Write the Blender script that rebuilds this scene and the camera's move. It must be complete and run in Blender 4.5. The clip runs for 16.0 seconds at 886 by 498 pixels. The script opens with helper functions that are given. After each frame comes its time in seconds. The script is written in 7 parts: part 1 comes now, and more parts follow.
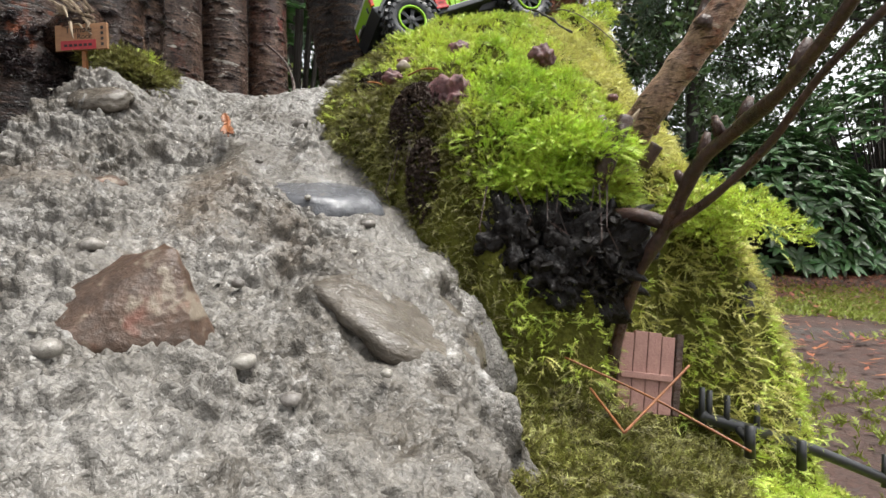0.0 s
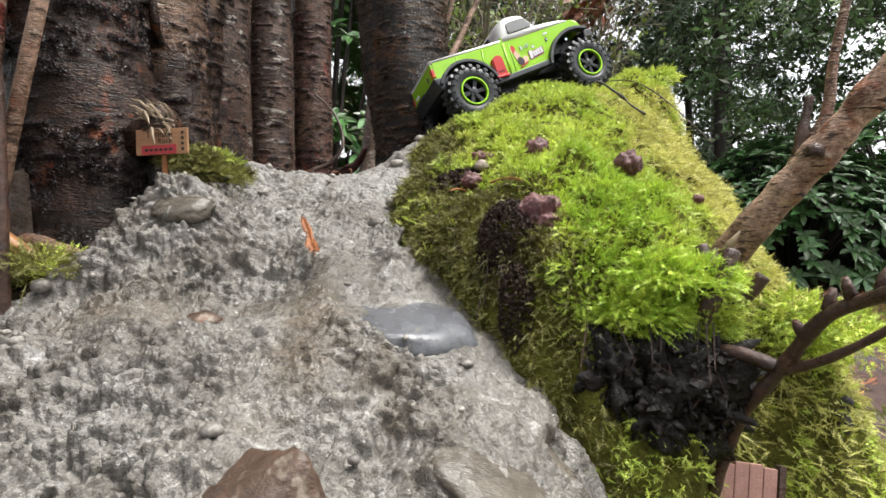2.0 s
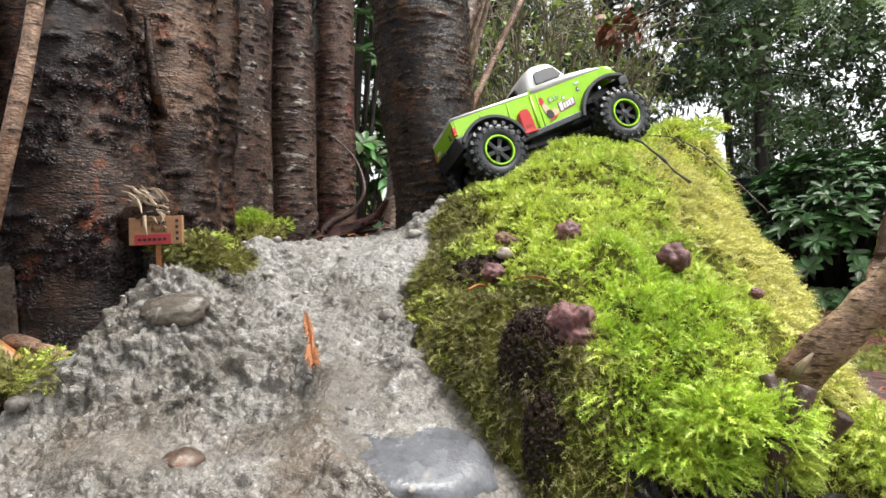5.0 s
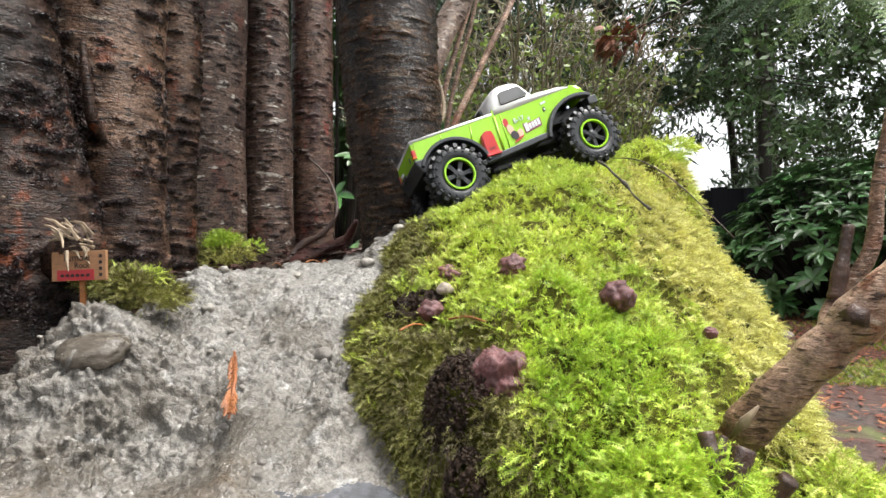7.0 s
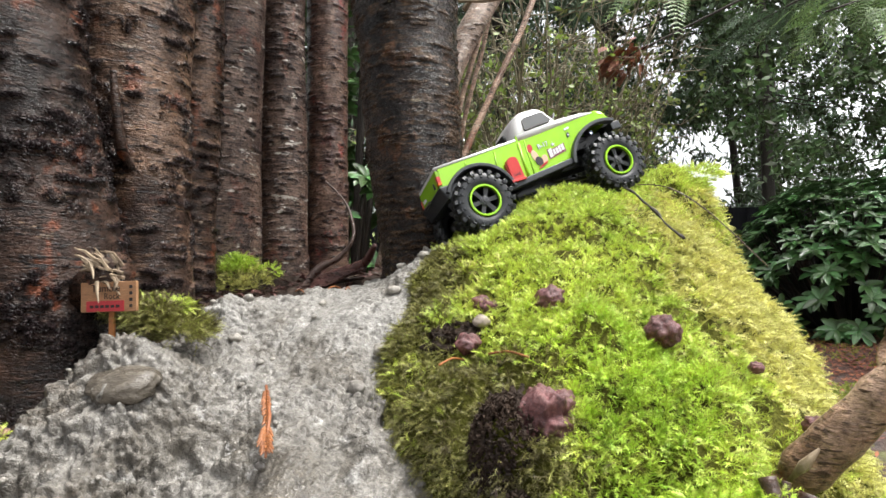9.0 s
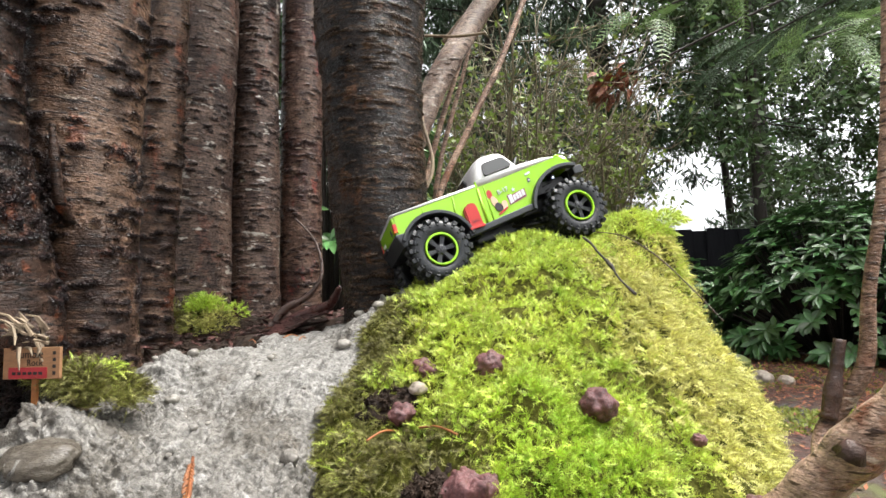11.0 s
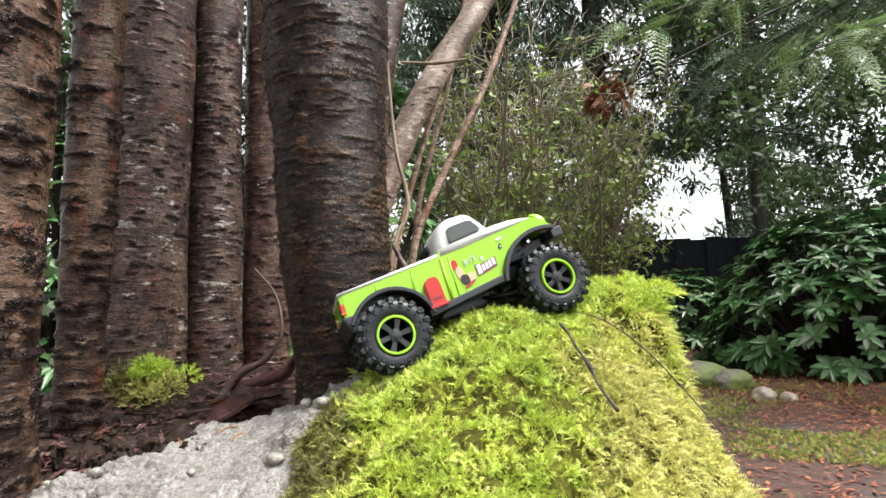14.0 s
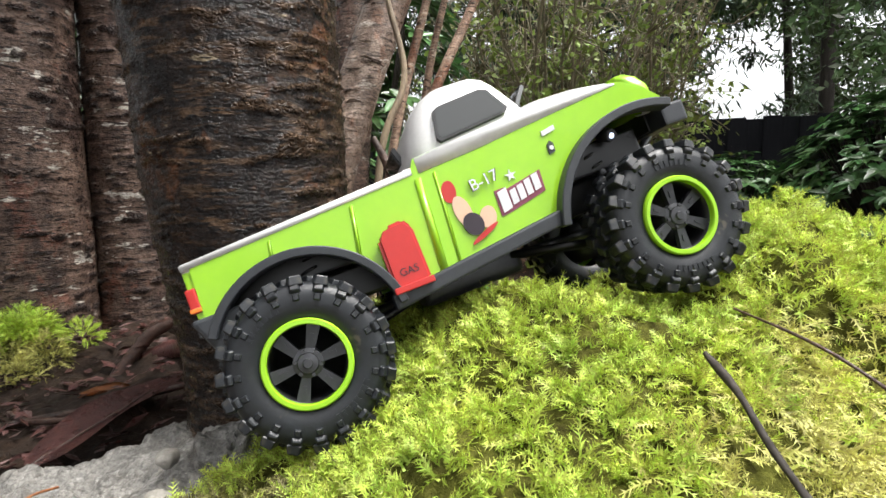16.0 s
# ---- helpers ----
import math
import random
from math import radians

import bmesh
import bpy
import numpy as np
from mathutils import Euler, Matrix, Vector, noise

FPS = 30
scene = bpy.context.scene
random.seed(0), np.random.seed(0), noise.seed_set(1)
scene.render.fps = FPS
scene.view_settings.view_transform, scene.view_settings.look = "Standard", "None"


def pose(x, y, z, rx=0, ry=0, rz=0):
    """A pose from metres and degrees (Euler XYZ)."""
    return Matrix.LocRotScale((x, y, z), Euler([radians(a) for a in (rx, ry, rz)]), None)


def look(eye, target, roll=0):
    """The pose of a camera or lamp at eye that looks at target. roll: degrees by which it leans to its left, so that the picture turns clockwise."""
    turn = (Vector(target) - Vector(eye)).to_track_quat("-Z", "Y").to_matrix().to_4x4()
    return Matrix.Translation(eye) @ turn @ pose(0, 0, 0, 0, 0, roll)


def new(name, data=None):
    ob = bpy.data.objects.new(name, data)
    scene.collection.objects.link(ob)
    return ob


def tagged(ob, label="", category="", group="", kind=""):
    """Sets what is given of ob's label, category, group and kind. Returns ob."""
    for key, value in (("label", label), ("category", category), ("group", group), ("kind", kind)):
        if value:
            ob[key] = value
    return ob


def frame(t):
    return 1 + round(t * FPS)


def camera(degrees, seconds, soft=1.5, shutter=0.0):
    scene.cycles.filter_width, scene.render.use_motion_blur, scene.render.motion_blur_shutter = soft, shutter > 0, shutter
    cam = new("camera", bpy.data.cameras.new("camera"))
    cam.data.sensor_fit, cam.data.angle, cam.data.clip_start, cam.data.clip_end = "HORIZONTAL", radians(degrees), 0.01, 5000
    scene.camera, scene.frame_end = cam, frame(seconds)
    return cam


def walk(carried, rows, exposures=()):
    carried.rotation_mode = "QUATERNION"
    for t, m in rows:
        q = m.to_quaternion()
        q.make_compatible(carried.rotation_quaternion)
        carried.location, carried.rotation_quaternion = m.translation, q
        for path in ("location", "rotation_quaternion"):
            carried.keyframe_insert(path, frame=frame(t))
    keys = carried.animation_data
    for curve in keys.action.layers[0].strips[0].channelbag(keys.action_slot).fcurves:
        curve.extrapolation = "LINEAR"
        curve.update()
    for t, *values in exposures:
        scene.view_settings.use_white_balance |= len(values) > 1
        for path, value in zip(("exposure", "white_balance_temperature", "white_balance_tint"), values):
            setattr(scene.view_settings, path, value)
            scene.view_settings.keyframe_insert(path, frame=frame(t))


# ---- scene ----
cam = camera(76.2, 16.0)
PATH = [
    (0, (0.091, 0.063, 0.256), (-0.071, 2.056, 0.319), -0.2),
    (0.5, (0.068, 0.063, 0.278), (-0.107, 2.054, 0.347), 0.0),
    (1, (0.045, 0.062, 0.304), (-0.143, 2.053, 0.369), 0.1),
    (1.5, (0.041, 0.06, 0.317), (-0.168, 2.048, 0.383), 0.1),
    (2, (0.051, 0.064, 0.325), (-0.18, 2.05, 0.393), 0.0),
    (2.5, (0.054, 0.071, 0.326), (-0.192, 2.054, 0.395), -0.0),
    (3, (0.039, 0.069, 0.346), (-0.22, 2.051, 0.418), 0.0),
    (3.5, (0.031, 0.071, 0.355), (-0.244, 2.05, 0.43), 0.0),
    (4, (0.049, 0.093, 0.37), (-0.248, 2.069, 0.446), -0.0),
    (4.2, (0.052, 0.103, 0.376), (-0.259, 2.076, 0.47), -0.0),
    (6.5, (0.068, 0.104, 0.381), (-0.293, 2.067, 0.506), -0.1),
    (7, (0.091, 0.128, 0.394), (-0.274, 2.089, 0.54), -0.2),
    (7.5, (0.089, 0.135, 0.39), (-0.276, 2.094, 0.561), -0.1),
    (8, (0.089, 0.137, 0.385), (-0.277, 2.094, 0.57), -0.1),
    (8.5, (0.078, 0.131, 0.396), (-0.289, 2.087, 0.591), -0.1),
    (9, (0.071, 0.129, 0.402), (-0.299, 2.084, 0.611), -0.1),
    (9.5, (0.081, 0.133, 0.407), (-0.29, 2.086, 0.629), -0.1),
    (10, (0.1, 0.142, 0.422), (-0.27, 2.094, 0.654), -0.1),
    (10.2, (0.102, 0.141, 0.423), (-0.252, 2.094, 0.668), 0.0),
    (12.3, (0.103, 0.15, 0.441), (-0.262, 2.095, 0.731), -0.7),
    (12.5, (0.105, 0.152, 0.443), (-0.256, 2.098, 0.734), -0.7),
    (13, (0.107, 0.149, 0.444), (-0.246, 2.095, 0.741), -0.6),
    (13.5, (0.118, 0.16, 0.454), (-0.233, 2.105, 0.757), -0.7),
    (14, (0.124, 0.201, 0.491), (-0.229, 2.147, 0.788), -0.7),
    (14.5, (0.16, 0.236, 0.558), (-0.209, 2.18, 0.845), -0.8),
    (15, (0.142, 0.271, 0.596), (-0.256, 2.219, 0.807), -0.8),
    (15.5, (0.117, 0.371, 0.544), (-0.33, 2.32, 0.561), -0.7),
    (16, (0.1, 0.433, 0.534), (-0.373, 2.373, 0.424), -0.8),
]
walk(cam, [(t, pose(0, 0, 0, -2.5) @ look(eye, target, roll)) for t, eye, target, roll in PATH],
     exposures=[(0, 1.44), (3.5, 1.66), (7, 1.74), (12.5, 1.82), (14, 1.85), (14.5, 2.04), (15, 2.10), (16, 1.66)])

# ---- light ----
world = bpy.data.worlds.new("overcast")
scene.world = world
world.use_nodes = True
wn = world.node_tree
sky = wn.nodes.new("ShaderNodeTexSky")
sky.sky_type = "NISHITA"
sky.sun_disc = False
sky.sun_elevation, sky.sun_rotation = radians(71), radians(96)
sky.air_density, sky.dust_density, sky.ozone_density = 1.0, 4.0, 0.5
grey = wn.nodes.new("ShaderNodeHueSaturation")
grey.inputs["Saturation"].default_value = 0.12
wn.links.new(sky.outputs[0], grey.inputs["Color"])
wn.links.new(grey.outputs[0], wn.nodes["Background"].inputs[0])
wn.nodes["Background"].inputs[1].default_value = 0.12
sun = new("sun", bpy.data.lights.new("sun", "SUN"))
sun.data.energy, sun.data.angle, sun.data.color = 2.0, radians(18), (1.0, 0.97, 0.92)
sun.matrix_world = look((1.0, 0.4, 2.9), (0, 0.5, 0))


# ---- numbers and noise ----
rng = np.random.default_rng(7)


def hashed(i, j, k, seed):
    h = np.sin(i * 127.1 + j * 311.7 + k * 74.7 + seed * 53.3) * 43758.5453
    return h - np.floor(h)


def vnoise(p, scale, seed=0):
    """Smooth value noise of points (n, 3), -1 to 1."""
    q = np.asarray(p, float) * scale
    b = np.floor(q)
    f = q - b
    f = f * f * (3 - 2 * f)
    out = 0
    for a in (0, 1):
        for c in (0, 1):
            for d in (0, 1):
                w = (f[:, 0] if a else 1 - f[:, 0]) * (f[:, 1] if c else 1 - f[:, 1]) * (f[:, 2] if d else 1 - f[:, 2])
                out = out + w * hashed(b[:, 0] + a, b[:, 1] + c, b[:, 2] + d, seed)
    return out * 2 - 1


SPIN = np.array(Euler((0.7, 0.5, 0.9)).to_matrix())


def fbm(p, scale, octaves=4, seed=0):
    q = np.asarray(p, float)
    out = 0
    for o in range(octaves):
        q = q @ SPIN
        out = out + vnoise(q, scale * 2.1 ** o, seed + o) / 2 ** o
    return out


def cells(p, size, seed=0):
    """Distances to the two nearest points of a jittered lattice, in cell sizes, and the way from the nearest, in metres."""
    q = np.asarray(p, float)[:, :2] / size
    b = np.floor(q)
    f1, f2 = np.full(len(q), 9.0), np.full(len(q), 9.0)
    away = np.zeros_like(q)
    for i in (-1, 0, 1):
        for j in (-1, 0, 1):
            ci, cj = b[:, 0] + i, b[:, 1] + j
            d = q - np.stack([ci + hashed(ci, cj, 1, seed), cj + hashed(ci, cj, 2, seed)], 1)
            r = np.hypot(d[:, 0], d[:, 1])
            nearer = r < f1
            f2 = np.where(nearer, f1, np.minimum(f2, r))
            away[nearer] = d[nearer]
            f1 = np.where(nearer, r, f1)
    return f1, f2, away * size


def gauss(x, y, cx, cy, sx, sy):
    return np.exp(-((x - cx) / sx) ** 2 / 2 - ((y - cy) / sy) ** 2 / 2)


def soft(v, w):
    """A ramp that starts smoothly at 0."""
    return w * np.logaddexp(0, v / w)


# ---- materials ----
def mat(name, base, dark=None, scale=40.0, rough=0.6, metal=0.0, bump=0.0, bump_scale=200.0, stretch=(1, 1, 1), spots=None,
        spot_scale=10.0, spot_at=0.6, island=0.0, coat=0.0, spec=0.5, rough_var=0.0, sub=0.0, through_leaf=0.0, per_object=0.0):
    """A surface of two colours mixed by noise at two scales, with spots, fine relief and changing gloss."""
    m = bpy.data.materials.new(name)
    m.use_nodes = True
    t = m.node_tree
    n, l = t.nodes, t.links
    b = n["Principled BSDF"]
    b.inputs["Roughness"].default_value, b.inputs["Metallic"].default_value = rough, metal
    b.inputs["Coat Weight"].default_value = coat
    b.inputs["Specular IOR Level"].default_value = spec
    co = n.new("ShaderNodeTexCoord")
    mp = n.new("ShaderNodeMapping")
    mp.inputs["Scale"].default_value = stretch
    l.new(co.outputs["Object"], mp.inputs[0])

    def nz(sc, detail=4.0, ro=0.6):
        x = n.new("ShaderNodeTexNoise")
        x.inputs["Scale"].default_value, x.inputs["Detail"].default_value, x.inputs["Roughness"].default_value = sc, detail, ro
        l.new(mp.outputs[0], x.inputs["Vector"])
        return x.outputs["Fac"]

    def ramp(fac, a, z):
        r = n.new("ShaderNodeMapRange")
        r.inputs["From Min"].default_value, r.inputs["From Max"].default_value = a, z
        l.new(fac, r.inputs["Value"])
        return r.outputs[0]

    def mix(fac, a, z):
        x = n.new("ShaderNodeMix")
        x.data_type = "RGBA"
        l.new(fac, x.inputs["Factor"])
        for sock, v in (("A", a), ("B", z)):
            s = [i for i in x.inputs if i.name == sock and i.type == "RGBA"][0]
            if isinstance(v, tuple):
                s.default_value = (*v, 1)
            else:
                l.new(v, s)
        return [o for o in x.outputs if o.type == "RGBA"][0]

    if dark is None:
        dark = tuple(c * 0.75 for c in base)
    big, fine = nz(scale), nz(scale * 6.3, 3.0)
    half = n.new("ShaderNodeMath")
    half.operation = "MULTIPLY_ADD"
    l.new(fine, half.inputs[0])
    half.inputs[1].default_value = 0.45
    s2 = n.new("ShaderNodeMath")
    s2.operation = "MULTIPLY"
    l.new(big, s2.inputs[0])
    s2.inputs[1].default_value = 0.55
    l.new(s2.outputs[0], half.inputs[2])
    col = mix(ramp(half.outputs[0], 0.36, 0.64), dark, base)
    for sp, sc, at in ([(spots, spot_scale, spot_at)] if spots and not isinstance(spots, list) else (spots or [])):
        col = mix(ramp(nz(sc, 3.0, 0.65), at, at + 0.06), col, sp)
    if island or per_object:
        if per_object:
            g = n.new("ShaderNodeObjectInfo").outputs["Random"]
        else:
            g = n.new("ShaderNodeNewGeometry").outputs["Random Per Island"]
        k = island or per_object
        hs = n.new("ShaderNodeHueSaturation")
        r = n.new("ShaderNodeMapRange")
        r.inputs["To Min"].default_value, r.inputs["To Max"].default_value = 1 - k, 1 + k
        l.new(g, r.inputs["Value"])
        l.new(r.outputs[0], hs.inputs["Value"])
        r2 = n.new("ShaderNodeMapRange")
        r2.inputs["To Min"].default_value, r2.inputs["To Max"].default_value = 0.5 - 0.04 * k, 0.5 + 0.04 * k
        l.new(g, r2.inputs["Value"])
        l.new(r2.outputs[0], hs.inputs["Hue"])
        l.new(col, hs.inputs["Color"])
        col = hs.outputs[0]
    l.new(col, b.inputs["Base Color"])
    if rough_var:
        r = n.new("ShaderNodeMapRange")
        r.inputs["From Min"].default_value, r.inputs["From Max"].default_value = 0.35, 0.65
        r.inputs["To Min"].default_value, r.inputs["To Max"].default_value = max(0.03, rough - rough_var), min(1, rough + rough_var)
        l.new(nz(scale * 1.7, 4.0), r.inputs["Value"])
        l.new(r.outputs[0], b.inputs["Roughness"])
    if bump:
        bp = n.new("ShaderNodeBump")
        bp.inputs["Strength"].default_value = 1.0
        bp.inputs["Distance"].default_value = bump
        l.new(nz(bump_scale, 5.0, 0.65), bp.inputs["Height"])
        l.new(bp.outputs[0], b.inputs["Normal"])
    if through_leaf:
        tr = n.new("ShaderNodeBsdfTranslucent")
        l.new(col, tr.inputs[0])
        ms = n.new("ShaderNodeMixShader")
        ms.inputs[0].default_value = through_leaf
        l.new(b.outputs[0], ms.inputs[1])
        l.new(tr.outputs[0], ms.inputs[2])
        l.new(ms.outputs[0], n["Material Output"].inputs[0])
    return m


M = {
    "pebble": mat("grey_pebble", (0.30, 0.28, 0.25), (0.13, 0.12, 0.105), 90, 0.35, bump=0.0006, bump_scale=500, per_object=0.4),
    "brownstone": mat("brown_stone", (0.098, 0.058, 0.038), (0.034, 0.022, 0.015), 45, 0.45, bump=0.0012, bump_scale=240, spots=[((0.20, 0.165, 0.125), 60, 0.56), ((0.12, 0.045, 0.028), 35, 0.60)], rough_var=0.15),
    "slate": mat("smooth_wet_slate", (0.125, 0.130, 0.142), (0.060, 0.061, 0.066), 35, 0.22, bump=0.0007, bump_scale=260, rough_var=0.14, spots=[((0.22, 0.20, 0.17), 60, 0.63)]),
    "flatstone": mat("wet_brown_grey_stone", (0.125, 0.108, 0.085), (0.055, 0.046, 0.036), 40, 0.26, stretch=(0.75, 1.4, 1.4), bump=0.0020, bump_scale=120, rough_var=0.12),
    "lava": mat("red_lava_stone", (0.170, 0.066, 0.064), (0.055, 0.024, 0.026), 150, 0.5, bump=0.0012, bump_scale=420, rough_var=0.15),
    "soil": mat("dark_wet_soil", (0.040, 0.024, 0.015), (0.010, 0.006, 0.004), 60, 0.8, spec=0.25, bump=0.002, bump_scale=260, rough_var=0.25),
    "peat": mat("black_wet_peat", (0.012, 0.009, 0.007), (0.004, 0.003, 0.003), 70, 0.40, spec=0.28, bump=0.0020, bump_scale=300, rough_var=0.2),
    "turf": mat("moss_underside", (0.110, 0.115, 0.022), (0.032, 0.030, 0.008), 60, 0.95, spec=0.05, bump=0.003, bump_scale=250),
    "moss_lime": mat("lime_moss", (0.65, 0.72, 0.13), (0.30, 0.41, 0.06), 30, 0.5, island=0.5, through_leaf=0.28),
    "moss_vivid": mat("vivid_green_moss", (0.60, 0.72, 0.10), (0.27, 0.42, 0.042), 30, 0.5, island=0.45, through_leaf=0.28),
    "moss_yellow": mat("yellow_moss", (0.70, 0.66, 0.22), (0.40, 0.40, 0.11), 30, 0.55, island=0.4, through_leaf=0.28),
    "moss_flat": mat("ground_moss", (0.30, 0.36, 0.055), (0.14, 0.17, 0.03), 8, 0.7, island=0.4, through_leaf=0.25),
    "moss_olive": mat("olive_moss", (0.27, 0.27, 0.065), (0.085, 0.070, 0.026), 30, 0.6, island=0.6, through_leaf=0.2),
    "bark_twig": mat("red_brown_twig_bark", (0.085, 0.042, 0.028), (0.025, 0.014, 0.011), 60, 0.4, bump=0.0012, bump_scale=300, rough_var=0.15),
    "deadwood": mat("weathered_pale_wood", (0.34, 0.26, 0.17), (0.12, 0.085, 0.055), 50, 0.6, bump=0.0008, bump_scale=400, stretch=(1, 1, 0.3)),
    "needle": mat("orange_dead_needle", (0.33, 0.125, 0.038), (0.15, 0.05, 0.018), 80, 0.5, island=0.35),
    "litter": mat("rust_brown_litter", (0.29, 0.082, 0.036), (0.10, 0.032, 0.018), 9, 0.55, island=0.5),
    "paint_green": mat("lime_green_body_paint", (0.275, 0.54, 0.020), (0.25, 0.51, 0.018), 30, 0.25, coat=0.3),
    "paint_white": mat("silver_white_body_paint", (0.72, 0.72, 0.71), (0.60, 0.60, 0.60), 40, 0.28, coat=0.3, metal=0.15),
    "paint_silver": mat("silver_roof_paint", (0.70, 0.695, 0.69), (0.60, 0.595, 0.59), 60, 0.40, metal=0.22),
    "trim": mat("dark_grey_plastic", (0.030, 0.034, 0.040), (0.021, 0.024, 0.028), 90, 0.45, bump=0.0001, bump_scale=2500),
    "bedcover": mat("grey_ribbed_vinyl", (0.075, 0.08, 0.085), (0.05, 0.053, 0.057), 120, 0.4, bump=0.0001, bump_scale=3000),
    "rubber": mat("black_tyre_rubber", (0.013, 0.016, 0.020), (0.007, 0.008, 0.010), 130, 0.38, spec=0.5, bump=0.00012, bump_scale=2500, spots=[((0.07, 0.06, 0.045), 90, 0.64)]),
    "black": mat("black_plastic", (0.010, 0.010, 0.011), (0.006, 0.006, 0.007), 90, 0.35),
    "gun": mat("dark_plated_plastic", (0.055, 0.057, 0.062), (0.035, 0.036, 0.04), 90, 0.3, metal=0.3),
    "red": mat("red_plastic", (0.46, 0.020, 0.016), (0.40, 0.016, 0.013), 50, 0.35, coat=0.2),
    "amber": mat("orange_lens", (0.75, 0.20, 0.03), (0.7, 0.17, 0.02), 60, 0.2),
    "print_beige": mat("beige_print", (0.62, 0.42, 0.30), (0.58, 0.38, 0.27), 300, 0.35),
    "print_dark": mat("dark_print", (0.03, 0.02, 0.03), (0.02, 0.015, 0.02), 300, 0.35),
    "print_white": mat("white_print", (0.72, 0.72, 0.74), (0.5, 0.5, 0.53), 300, 0.35),
    "print_plum": mat("plum_print", (0.22, 0.05, 0.08), (0.18, 0.04, 0.07), 300, 0.35),
    "sign_wood": mat("tan_sign_wood", (0.36, 0.19, 0.09), (0.22, 0.11, 0.055), 150, 0.55, stretch=(0.3, 1, 1), bump=0.0003, bump_scale=900),
    "sign_red": mat("red_sign_paint", (0.42, 0.03, 0.04), (0.28, 0.02, 0.025), 200, 0.5),
    "sign_ink": mat("black_ink", (0.02, 0.014, 0.012), (0.015, 0.01, 0.01), 200, 0.7),
    "deadleaf": mat("wet_brown_leaf", (0.12, 0.045, 0.038), (0.045, 0.018, 0.016), 70, 0.34, bump=0.0010, bump_scale=300, rough_var=0.12),
    "door_pink": mat("pink_grey_wood", (0.36, 0.20, 0.165), (0.25, 0.13, 0.11), 120, 0.6, bump=0.0004, bump_scale=600),
    "tube": mat("black_irrigation_tube", (0.022, 0.023, 0.025), (0.014, 0.015, 0.016), 90, 0.38),
    "rhodo": mat("glossy_rhododendron_leaf", (0.082, 0.172, 0.050), (0.033, 0.080, 0.024), 6, 0.32, island=0.5, through_leaf=0.12),
    "conifer": mat("dark_cedar_foliage", (0.098, 0.145, 0.082), (0.046, 0.074, 0.042), 2.5, 0.6, island=0.6, through_leaf=0.35),
    "broad": mat("dark_broad_leaves", (0.085, 0.132, 0.048), (0.038, 0.066, 0.024), 2.5, 0.5, island=0.6, through_leaf=0.38),
    "olive_leaf": mat("olive_shrub_leaf", (0.25, 0.33, 0.068), (0.11, 0.155, 0.032), 4, 0.5, island=0.5, through_leaf=0.25),
    "cedar_tip": mat("light_cedar_spray", (0.19, 0.29, 0.095), (0.09, 0.155, 0.055), 5, 0.55, island=0.4, through_leaf=0.25),
    "rust_leaf": mat("rust_dead_foliage", (0.30, 0.10, 0.048), (0.16, 0.055, 0.030), 5, 0.6, island=0.4),
    "twig_pale": mat("pale_lichened_twig", (0.24, 0.21, 0.135), (0.10, 0.085, 0.052), 20, 0.7),
    "far_bark": mat("dark_conifer_bark", (0.045, 0.035, 0.028), (0.02, 0.016, 0.013), 6, 0.8, bump=0.02, bump_scale=15, stretch=(1, 1, 0.25)),
    "fence": mat("dark_stained_boards", (0.014, 0.014, 0.017), (0.008, 0.008, 0.010), 8, 0.9, spec=0.1, stretch=(1, 1, 0.1), bump=0.003, bump_scale=40),
    "stone_far": mat("mossy_grey_stone", (0.17, 0.15, 0.12), (0.07, 0.062, 0.05), 9, 0.6, bump=0.006, bump_scale=40, spots=[((0.10, 0.13, 0.025), 5, 0.46)]),
    "stone_plain": mat("grey_brown_stone", (0.33, 0.28, 0.23), (0.2, 0.165, 0.13), 12, 0.5, bump=0.004, bump_scale=50),
}


def glass():
    m = bpy.data.materials.new("tinted_window")
    m.use_nodes = True
    b = m.node_tree.nodes["Principled BSDF"]
    b.inputs["Base Color"].default_value = (0.040, 0.043, 0.043, 1)
    b.inputs["Roughness"].default_value = 0.05
    b.inputs["Specular IOR Level"].default_value = 0.6
    return m


M["glass"] = glass()


def lamp_glow():
    m = mat("lit_lamp_lens", (0.75, 0.80, 0.90), (0.70, 0.75, 0.88), 300, 0.2)
    b = m.node_tree.nodes["Principled BSDF"]
    b.inputs["Emission Color"].default_value = (0.65, 0.78, 1.0, 1)
    b.inputs["Emission Strength"].default_value = 0.7
    return m


M["lamp"] = lamp_glow()


def ground_material():
    """Needle litter, moss and wet gravel, by patches."""
    m = mat("litter_and_moss_ground", (0.062, 0.026, 0.017), (0.026, 0.013, 0.010), 22, 0.7, bump=0.012, bump_scale=45,
            spots=[((0.048, 0.041, 0.036), 1.3, 0.56), ((0.075, 0.085, 0.02), 1.9, 0.60)])
    return m


M["ground"] = ground_material()


